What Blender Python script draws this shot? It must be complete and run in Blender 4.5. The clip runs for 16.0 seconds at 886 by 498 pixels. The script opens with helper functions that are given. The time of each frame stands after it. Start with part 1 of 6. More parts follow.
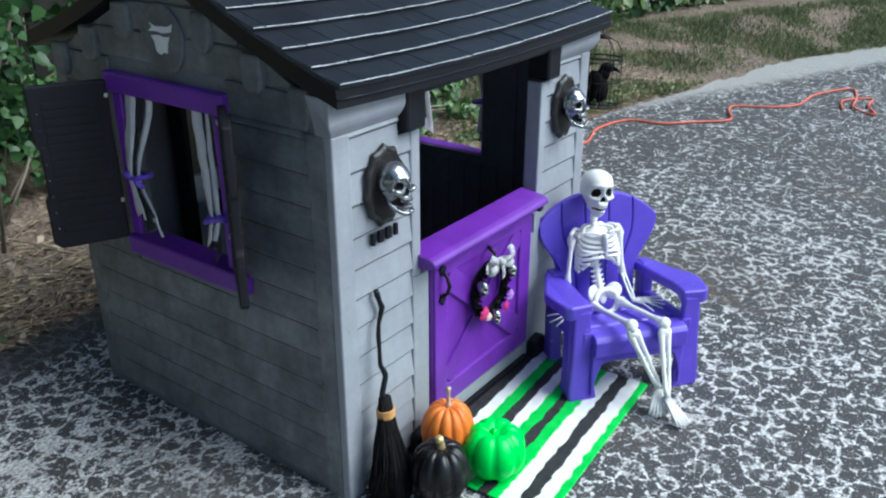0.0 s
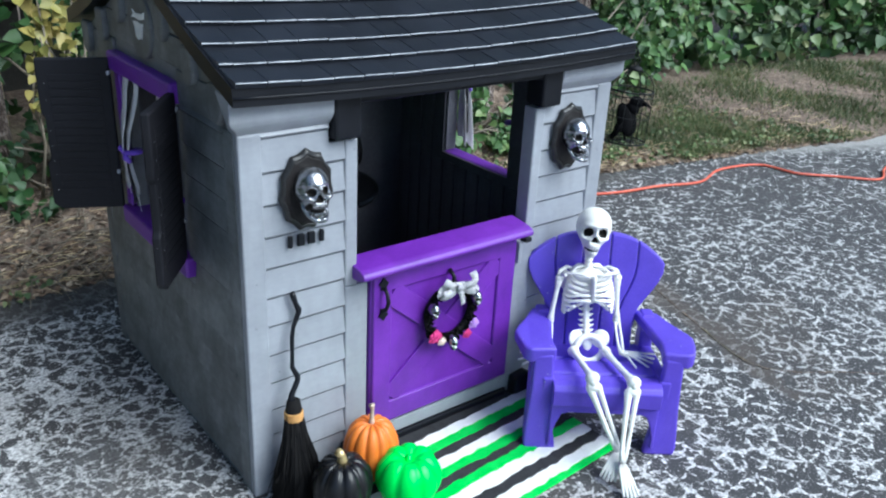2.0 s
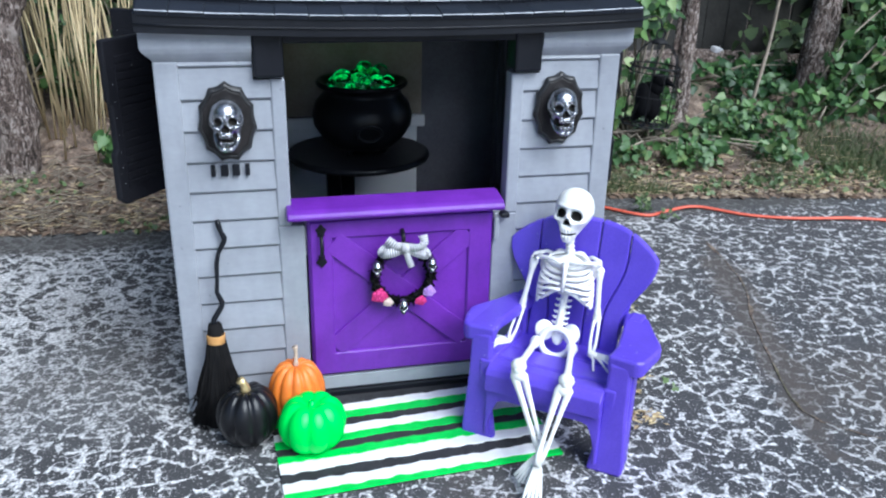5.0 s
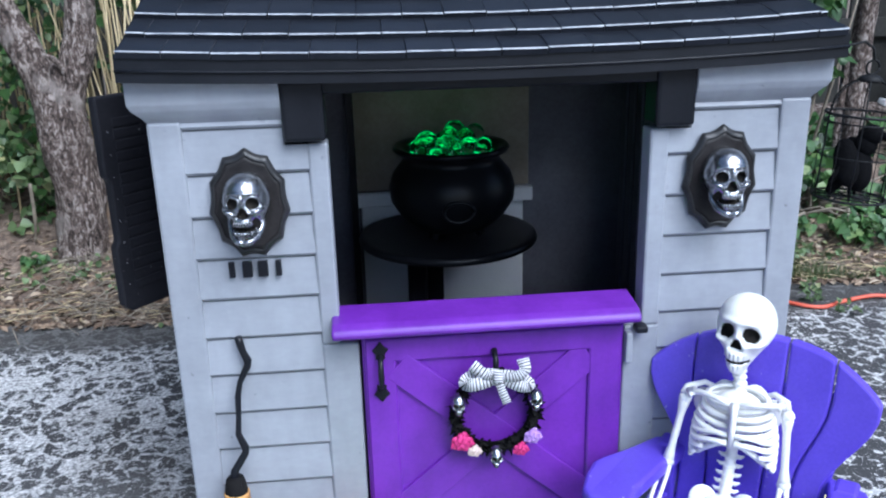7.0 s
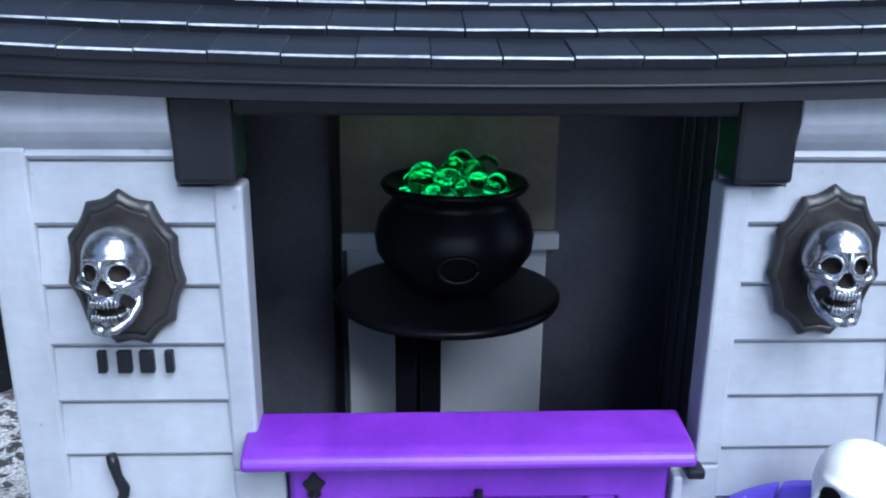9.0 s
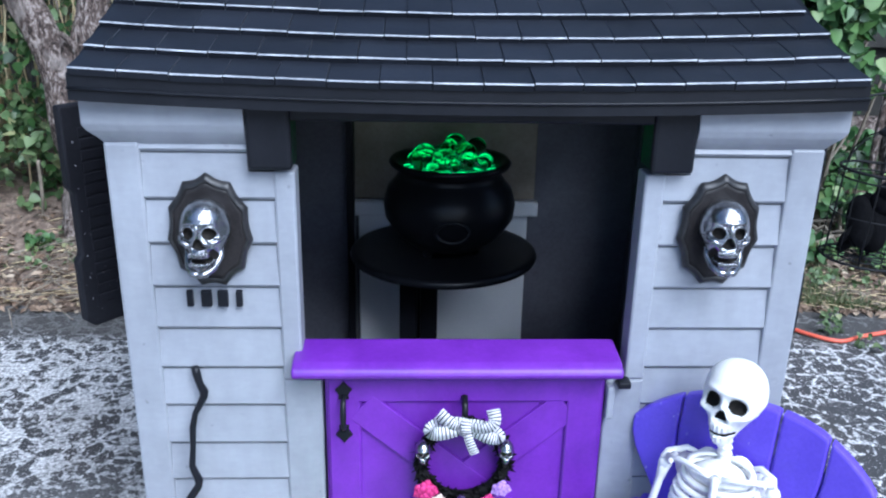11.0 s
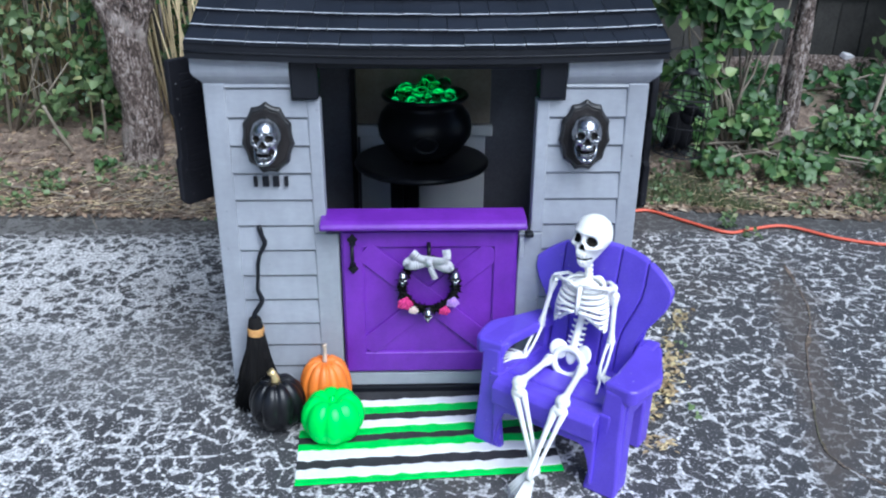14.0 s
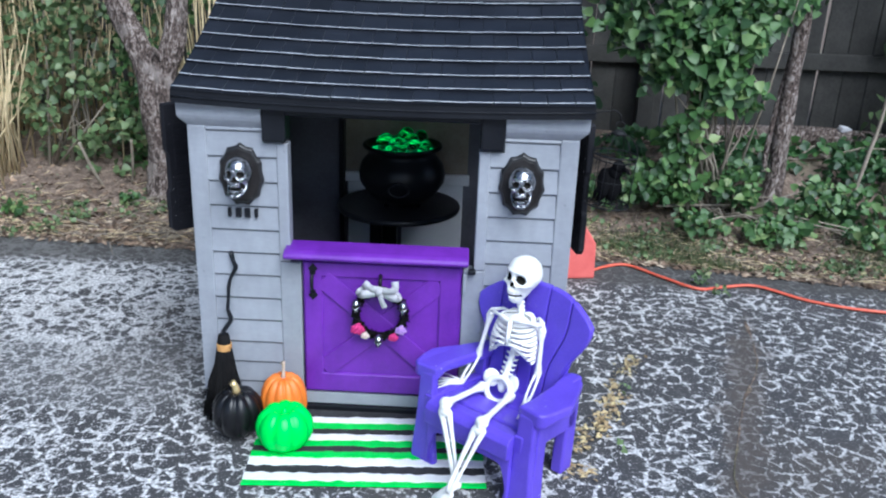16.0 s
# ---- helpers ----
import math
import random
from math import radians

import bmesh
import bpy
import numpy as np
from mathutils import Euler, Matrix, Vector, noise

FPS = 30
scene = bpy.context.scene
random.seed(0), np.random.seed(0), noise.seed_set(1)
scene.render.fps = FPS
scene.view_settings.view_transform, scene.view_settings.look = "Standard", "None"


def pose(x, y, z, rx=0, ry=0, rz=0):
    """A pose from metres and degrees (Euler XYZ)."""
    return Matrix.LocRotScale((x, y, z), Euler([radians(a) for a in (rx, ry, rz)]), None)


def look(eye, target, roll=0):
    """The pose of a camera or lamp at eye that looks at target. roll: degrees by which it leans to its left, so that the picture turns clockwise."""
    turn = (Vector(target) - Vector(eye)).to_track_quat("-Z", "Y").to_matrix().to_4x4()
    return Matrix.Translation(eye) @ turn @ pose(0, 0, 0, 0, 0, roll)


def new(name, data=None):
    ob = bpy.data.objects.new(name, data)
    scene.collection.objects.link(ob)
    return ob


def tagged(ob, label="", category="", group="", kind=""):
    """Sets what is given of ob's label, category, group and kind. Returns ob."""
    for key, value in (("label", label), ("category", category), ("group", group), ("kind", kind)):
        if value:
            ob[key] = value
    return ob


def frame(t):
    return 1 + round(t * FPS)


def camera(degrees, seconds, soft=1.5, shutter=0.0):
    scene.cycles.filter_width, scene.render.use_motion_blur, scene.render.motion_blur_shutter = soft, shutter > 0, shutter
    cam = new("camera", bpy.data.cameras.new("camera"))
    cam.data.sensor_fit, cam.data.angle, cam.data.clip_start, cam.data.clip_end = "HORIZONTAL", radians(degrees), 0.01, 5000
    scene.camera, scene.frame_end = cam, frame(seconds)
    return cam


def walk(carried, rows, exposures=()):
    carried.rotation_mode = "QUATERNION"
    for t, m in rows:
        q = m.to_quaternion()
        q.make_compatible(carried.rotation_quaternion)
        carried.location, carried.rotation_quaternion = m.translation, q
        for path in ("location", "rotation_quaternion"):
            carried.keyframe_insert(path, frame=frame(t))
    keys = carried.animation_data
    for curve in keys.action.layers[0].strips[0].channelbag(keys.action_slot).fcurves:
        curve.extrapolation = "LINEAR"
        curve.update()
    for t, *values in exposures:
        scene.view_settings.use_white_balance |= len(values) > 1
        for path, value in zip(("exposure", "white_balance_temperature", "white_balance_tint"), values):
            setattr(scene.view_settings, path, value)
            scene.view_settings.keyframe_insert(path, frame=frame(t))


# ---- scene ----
cam = camera(55.9, 16.0, soft=2.15)
METRES, EYE, TILT, LEAN, TURN = 4.136, 1.24, 0.0, 0.0, -54.1
ROWS = [
    (0.0, 0.0, 0.0, 0.0, 0.05, -24.18, -0.11),
    (0.5, 0.0382, 0.0003, 0.0023, 6.93, -24.01, -1.79),
    (1.0, 0.0771, -0.0024, 0.0029, 10.69, -24.61, -2.97),
    (1.5, 0.1049, 0.0127, 0.0018, 12.64, -24.24, -3.1),
    (2.0, 0.1307, 0.0306, 0.0029, 16.21, -23.86, -2.78),
    (2.5, 0.1607, 0.0375, 0.0042, 21.61, -25.06, -2.91),
    (3.0, 0.2068, 0.0428, 0.0054, 27.93, -26.38, -4.83),
    (3.5, 0.2376, 0.0641, 0.0038, 31.15, -26.28, -4.08),
    (4.75, 0.311, 0.116, -0.022, 39.4, -23.2, -1.6),
    (6.0, 0.3053, 0.1779, -0.0519, 45.42, -18.94, 0.24),
    (6.5, 0.2668, 0.2053, -0.0551, 47.49, -16.71, 0.95),
    (7.0, 0.238, 0.2303, -0.0571, 48.61, -18.04, 1.44),
    (7.5, 0.2227, 0.2637, -0.0619, 50.35, -19.22, 0.4),
    (8.0, 0.2079, 0.2872, -0.0632, 50.87, -18.73, -0.23),
    (8.5, 0.1797, 0.3049, -0.0675, 51.64, -17.12, -0.28),
    (9.75, 0.173, 0.312, -0.062, 52.2, -17.4, -0.6),
    (11.0, 0.2317, 0.2644, -0.041, 51.99, -19.84, -1.1),
    (11.5, 0.2531, 0.2421, -0.03, 51.67, -21.4, -1.35),
    (12.0, 0.2755, 0.2141, -0.0204, 50.79, -20.58, -1.73),
    (12.5, 0.2957, 0.1919, -0.0143, 49.58, -20.39, -1.53),
    (13.0, 0.3135, 0.1839, -0.0123, 49.18, -21.89, -0.82),
    (13.5, 0.351, 0.1791, -0.0079, 50.41, -23.32, -0.81),
    (14.0, 0.3801, 0.1705, -0.0021, 51.96, -23.9, -0.46),
    (14.5, 0.3961, 0.1509, 0.002, 51.72, -22.54, -0.03),
    (15.0, 0.4136, 0.1351, 0.0038, 51.96, -22.06, 0.35),
    (15.5, 0.433, 0.1537, 0.0059, 53.89, -21.08, -0.42),
    (16.0, 0.4599, 0.1884, 0.0067, 56.21, -20.08, -2.0),
]
walk(cam, [(t, pose(-1.54, -1.0, EYE, TILT, LEAN, TURN) @ pose(METRES * x, METRES * y, METRES * z, 90 + pitch, roll, yaw)) for t, x, y, z, yaw, pitch, roll in ROWS],
     [(0.0, 0.9, 5700, -2), (1.5, 1.0, 5600, -1), (3.5, 1.0, 5600, 3), (6.0, 0.96, 5450, 5), (7.5, 1.0, 5300, 7), (8.5, 1.28, 5200, 7), (11.0, 1.14, 5200, 7), (11.5, 1.03, 5250, 6), (12.0, 1.0, 5300, 6), (13.0, 1.1, 5350, 6), (14.0, 0.84, 5400, 5), (16.0, 0.86, 5450, 5)])

# ---- world and light ----
world = bpy.data.worlds.new("sky")
scene.world = world
world.use_nodes = True
wn = world.node_tree.nodes
sky = wn.new("ShaderNodeTexSky")
sky.sky_type = 'NISHITA'
sky.sun_disc = False
sky.sun_elevation = radians(48)
sky.sun_rotation = radians(151)
sky.air_density, sky.dust_density, sky.ozone_density = 1.0, 2.5, 1.5
wn["Background"].inputs["Strength"].default_value = 0.075
world.node_tree.links.new(sky.outputs[0], wn["Background"].inputs["Color"])
sun_data = bpy.data.lights.new("sun", 'SUN')
sun_data.energy, sun_data.angle, sun_data.color = 2.4, radians(45), (1.0, 0.97, 0.93)
sun = new("sun", sun_data)
sun.matrix_world = look((1.75, -3.15, 4.05), (0, 0, 0))

# ---- materials ----


def noise_node(nt, scale, detail=4, rough=0.6):
    n = nt.nodes.new("ShaderNodeTexNoise")
    n.inputs["Scale"].default_value = scale
    n.inputs["Detail"].default_value = detail
    n.inputs["Roughness"].default_value = rough
    tc = nt.nodes.new("ShaderNodeNewGeometry")
    nt.links.new(tc.outputs["Position"], n.inputs["Vector"])
    return n


def ramp_node(nt, src, stops):
    r = nt.nodes.new("ShaderNodeValToRGB")
    els = r.color_ramp.elements
    while len(els) < len(stops):
        els.new(0.5)
    for e, (p, c) in zip(els, stops):
        e.position, e.color = p, (*c, 1)
    nt.links.new(src, r.inputs[0])
    return r


def mix_node(nt, fac, a, b, mode='MIX'):
    m = nt.nodes.new("ShaderNodeMix")
    m.data_type, m.blend_type = 'RGBA', mode
    for socket, v in ((m.inputs[0], fac), (m.inputs[6], a), (m.inputs[7], b)):
        if isinstance(v, bpy.types.NodeSocket):
            nt.links.new(v, socket)
        elif isinstance(v, (int, float)):
            socket.default_value = v
        else:
            socket.default_value = (*v, 1)
    return m.outputs[2]


def start(name, rough=0.5, metal=0.0, spec=0.5):
    m = bpy.data.materials.new(name)
    m.use_nodes = True
    b = m.node_tree.nodes["Principled BSDF"]
    b.inputs["Roughness"].default_value = rough
    b.inputs["Metallic"].default_value = metal
    b.inputs["Specular IOR Level"].default_value = spec
    return m, m.node_tree, b


def bump(nt, b, height, strength, dist):
    n = nt.nodes.new("ShaderNodeBump")
    n.inputs["Strength"].default_value, n.inputs["Distance"].default_value = strength, dist
    nt.links.new(height, n.inputs["Height"])
    nt.links.new(n.outputs[0], b.inputs["Normal"])


def surface(name, dark, light, coarse=6.0, fine=120.0, rough=0.5, metal=0.0, relief=0.25, dist=0.002, vary="", spec=0.5, spread=0.24, grain=None):
    """Two tones mixed by a coarse and a fine noise, with a fine relief; vary: 'object' or 'island' shifts the value piece by piece."""
    m, nt, b = start(name, rough, metal, spec)
    n1, n2 = noise_node(nt, coarse), noise_node(nt, fine, 3)
    if grain:
        mp = nt.nodes.new("ShaderNodeMapping")
        mp.inputs["Scale"].default_value = grain
        nt.links.new(nt.nodes.new("ShaderNodeNewGeometry").outputs["Position"], mp.inputs["Vector"])
        nt.links.new(mp.outputs[0], n2.inputs["Vector"])
    add = nt.nodes.new("ShaderNodeMath")
    add.operation = 'MULTIPLY_ADD'
    nt.links.new(n2.outputs[0], add.inputs[0])
    add.inputs[1].default_value = 0.45
    nt.links.new(n1.outputs[0], add.inputs[2])
    r = ramp_node(nt, add.outputs[0], [(0.45, dark), (0.95, light)])
    col = r.outputs[0]
    if vary:
        src = nt.nodes.new("ShaderNodeObjectInfo").outputs["Random"] if vary == "object" else nt.nodes.new("ShaderNodeNewGeometry").outputs["Random Per Island"]
        v = ramp_node(nt, src, [(0.0, (1 - spread,) * 3), (1.0, (1 + spread * 0.8,) * 3)])
        col = mix_node(nt, 1.0, col, v.outputs[0], 'MULTIPLY')
    nt.links.new(col, b.inputs["Base Color"])
    rr = nt.nodes.new("ShaderNodeMapRange")
    rr.inputs[3].default_value, rr.inputs[4].default_value = max(0.02, rough - 0.1), min(1, rough + 0.12)
    nt.links.new(n1.outputs[0], rr.inputs[0])
    nt.links.new(rr.outputs[0], b.inputs["Roughness"])
    bump(nt, b, n2.outputs[0], relief, dist)
    return m


def leafy(name, stops, rough=0.45, trans=0.25):
    """Leaf colours drawn leaf by leaf."""
    m, nt, b = start(name, rough)
    g = nt.nodes.new("ShaderNodeNewGeometry")
    r = ramp_node(nt, g.outputs["Random Per Island"], stops)
    n = noise_node(nt, 2.2, 2)
    v = ramp_node(nt, n.outputs[0], [(0.3, (0.6, 0.62, 0.6)), (0.7, (1.15, 1.1, 1.0))])
    col = mix_node(nt, 1.0, r.outputs[0], v.outputs[0], 'MULTIPLY')
    nt.links.new(col, b.inputs["Base Color"])
    t = nt.nodes.new("ShaderNodeBsdfTranslucent")
    nt.links.new(col, t.inputs[0])
    mx = nt.nodes.new("ShaderNodeMixShader")
    mx.inputs[0].default_value = trans
    nt.links.new(b.outputs[0], mx.inputs[1])
    nt.links.new(t.outputs[0], mx.inputs[2])
    nt.links.new(mx.outputs[0], nt.nodes["Material Output"].inputs[0])
    return m


GREY = surface("grey_painted_plastic", (0.275, 0.288, 0.325), (0.34, 0.354, 0.395), 4, 120, 0.42, relief=0.07, dist=0.001, vary="object", spread=0.04, grain=(0.4, 0.4, 1.0))
# side walls: GREY darkened for their shaded side, plus blotchy overspray
SIDEGREY = surface("shaded_oversprayed_grey", (0.115, 0.122, 0.13), (0.235, 0.246, 0.262), 7, 90, 0.55, relief=0.12, dist=0.0012, vary="object", spread=0.1, grain=(0.5, 0.5, 1.0))
# wall core behind the boards: groove overspray and lap shadow in one colour
GROOVE = surface("oversprayed_shaded_groove", (0.1, 0.106, 0.12), (0.2, 0.21, 0.23), 9, 160, 0.6, relief=0.15)
BLACK = surface("black_painted_plastic", (0.0055, 0.0062, 0.009), (0.0125, 0.0135, 0.018), 6, 180, 0.34, relief=0.06, spec=0.22)
ROOFBLACK = surface("black_roof_plastic", (0.007, 0.0082, 0.0122), (0.0155, 0.018, 0.026), 8, 140, 0.44, relief=0.1, vary="object", spec=0.27, spread=0.16)
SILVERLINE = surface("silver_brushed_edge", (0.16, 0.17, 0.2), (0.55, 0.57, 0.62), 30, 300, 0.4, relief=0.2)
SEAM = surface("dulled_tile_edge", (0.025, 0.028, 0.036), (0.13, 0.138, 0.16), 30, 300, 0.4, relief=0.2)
SHUTBLACK = surface("flat_black_shutter", (0.008, 0.008, 0.011), (0.017, 0.017, 0.022), 6, 180, 0.55, relief=0.12, spec=0.2)
INNER = surface("black_sprayed_inside", (0.065, 0.067, 0.085), (0.14, 0.143, 0.175), 5, 120, 0.55)
PURPLE = surface("purple_painted_plastic", (0.105, 0.015, 0.29), (0.165, 0.03, 0.41), 5, 150, 0.4, relief=0.12)
VIOLET = surface("violet_blue_plastic", (0.085, 0.048, 0.47), (0.135, 0.08, 0.62), 6, 200, 0.36, relief=0.1)
BONE = surface("ivory_plastic_bone", (0.74, 0.73, 0.69), (0.9, 0.9, 0.88), 30, 300, 0.45, relief=0.2)
# skull hollows: dark paint, deepened to carry the shade inside the recesses
SOCKET = surface("dark_shaded_hollow", (0.008, 0.0075, 0.007), (0.028, 0.025, 0.022), 40, 200, 0.7, spec=0.1)
CHROME = surface("chromed_plastic", (0.17, 0.17, 0.18), (0.46, 0.47, 0.5), 30, 170, 0.2, 0.95, relief=0.5, dist=0.0016)
PLAQUE = surface("smoky_black_plaque", (0.009, 0.0078, 0.008), (0.026, 0.023, 0.0235), 25, 200, 0.45, spec=0.25)
PLAQUERIM = surface("rubbed_bronze_rim", (0.011, 0.0108, 0.0115), (0.042, 0.041, 0.043), 35, 200, 0.38, 0.3)
ORANGE = surface("orange_foam_pumpkin", (0.62, 0.13, 0.012), (0.8, 0.23, 0.03), 14, 200, 0.42, relief=0.2)
LIME = surface("lime_green_painted", (0.01, 0.6, 0.04), (0.035, 0.76, 0.09), 10, 200, 0.42, relief=0.2)
PUMPBLACK = surface("matt_black_pumpkin", (0.003, 0.003, 0.004), (0.008, 0.008, 0.01), 14, 200, 0.28, relief=0.1, spec=0.35)
STEM = surface("dry_stem", (0.42, 0.32, 0.24), (0.62, 0.5, 0.4), 40, 200, 0.7)
GOLD = surface("gold_painted_stem", (0.5, 0.36, 0.14), (0.75, 0.6, 0.32), 40, 200, 0.35, 0.6)
RUGBLACK = surface("black_rug_pile", (0.012, 0.012, 0.014), (0.04, 0.04, 0.045), 30, 500, 0.9, relief=0.8, dist=0.003)
RUGWHITE = surface("white_rug_pile", (0.78, 0.78, 0.78), (0.92, 0.92, 0.92), 30, 500, 0.9, relief=0.8, dist=0.003)
RUGGREEN = surface("lime_rug_pile", (0.015, 0.5, 0.04), (0.05, 0.7, 0.1), 30, 500, 0.9, relief=0.8, dist=0.003)
BRISTLE = surface("black_bristle", (0.005, 0.005, 0.006), (0.014, 0.013, 0.013), 40, 300, 0.8, vary="island", spec=0.12)
TWINE = surface("jute_twine", (0.45, 0.22, 0.06), (0.65, 0.36, 0.13), 60, 400, 0.85)
WHITECLOTH = surface("white_cloth", (0.74, 0.73, 0.77), (0.9, 0.89, 0.92), 30, 400, 0.85)


def thin_cloth(mat, share):
    """Lets part of the light through a thin cloth."""
    nt = mat.node_tree
    b = nt.nodes["Principled BSDF"]
    t = nt.nodes.new("ShaderNodeBsdfTranslucent")
    nt.links.new(b.inputs["Base Color"].links[0].from_socket, t.inputs[0])
    mx = nt.nodes.new("ShaderNodeMixShader")
    mx.inputs[0].default_value = share
    nt.links.new(b.outputs[0], mx.inputs[1])
    nt.links.new(t.outputs[0], mx.inputs[2])
    nt.links.new(mx.outputs[0], nt.nodes["Material Output"].inputs[0])


thin_cloth(WHITECLOTH, 0.25)
BLACKCLOTH = surface("black_cloth", (0.008, 0.008, 0.01), (0.025, 0.025, 0.03), 30, 400, 0.85)
TIE = surface("purple_ribbon", (0.14, 0.06, 0.55), (0.22, 0.1, 0.7), 30, 300, 0.4)
MAGENTA = surface("magenta_petal", (0.4, 0.008, 0.11), (0.62, 0.04, 0.22), 60, 300, 0.7)
LILAC = surface("lilac_petal", (0.3, 0.15, 0.5), (0.5, 0.3, 0.7), 60, 300, 0.7)
CREAM = surface("cream_petal", (0.6, 0.45, 0.4), (0.8, 0.65, 0.6), 60, 300, 0.7)
CORD = surface("orange_cord_rubber", (0.6, 0.09, 0.05), (0.74, 0.16, 0.1), 20, 200, 0.45)
SALMON = surface("faded_red_plastic", (0.6, 0.1, 0.09), (0.75, 0.17, 0.15), 10, 200, 0.5)
WIRE = surface("black_wire", (0.006, 0.006, 0.007), (0.016, 0.016, 0.017), 40, 200, 0.55, spec=0.2)
FEATHER = surface("black_feathers", (0.003, 0.003, 0.0035), (0.007, 0.007, 0.008), 60, 200, 0.8, relief=0.6, spec=0.06)
PALE = surface("bare_pale_grey_plastic", (0.78, 0.8, 0.85), (0.86, 0.88, 0.92), 6, 160, 0.5)
BROWNPANEL = surface("dull_brown_backing", (0.22, 0.19, 0.15), (0.36, 0.32, 0.26), 9, 120, 0.7)
FENCEWOOD = surface("weathered_fence_wood", (0.024, 0.023, 0.021), (0.07, 0.066, 0.06), 5, 60, 0.85, relief=0.6, dist=0.004, vary="object")
STRAW = surface("dry_straw_stalk", (0.44, 0.34, 0.18), (0.74, 0.61, 0.38), 8, 90, 0.8, vary="island")
TWIG = surface("grey_dead_twig", (0.14, 0.115, 0.085), (0.34, 0.29, 0.23), 12, 120, 0.85, vary="island")
LITTER = leafy("dead_leaf_litter", [(0.0, (0.09, 0.06, 0.045)), (0.45, (0.25, 0.17, 0.125)), (0.8, (0.43, 0.32, 0.24)), (1.0, (0.62, 0.52, 0.42))], 0.8, 0.1)
DRYTAN = leafy("tan_leaf_scrap", [(0.0, (0.24, 0.17, 0.1)), (0.5, (0.5, 0.4, 0.24)), (1.0, (0.66, 0.58, 0.34))], 0.8, 0.1)
LEAF = leafy("green_ivy_leaf", [(0.0, (0.03, 0.07, 0.028)), (0.5, (0.07, 0.16, 0.05)), (0.85, (0.13, 0.25, 0.08)), (1.0, (0.25, 0.34, 0.14))])
LEAFDARK = leafy("deep_green_leaf", [(0.0, (0.02, 0.06, 0.02)), (0.6, (0.045, 0.12, 0.04)), (1.0, (0.09, 0.19, 0.06))])
LEAFYELLOW = leafy("yellowing_leaf", [(0.0, (0.14, 0.17, 0.05)), (0.6, (0.38, 0.34, 0.1)), (1.0, (0.55, 0.46, 0.18))])
LEAFPALE = leafy("pale_green_leaf", [(0.0, (0.08, 0.125, 0.055)), (0.5, (0.15, 0.235, 0.105)), (0.85, (0.22, 0.31, 0.15)), (1.0, (0.38, 0.4, 0.21))])
GRASS = leafy("grass_blade", [(0.0, (0.07, 0.11, 0.045)), (0.5, (0.13, 0.18, 0.075)), (1.0, (0.27, 0.26, 0.15))], 0.6)


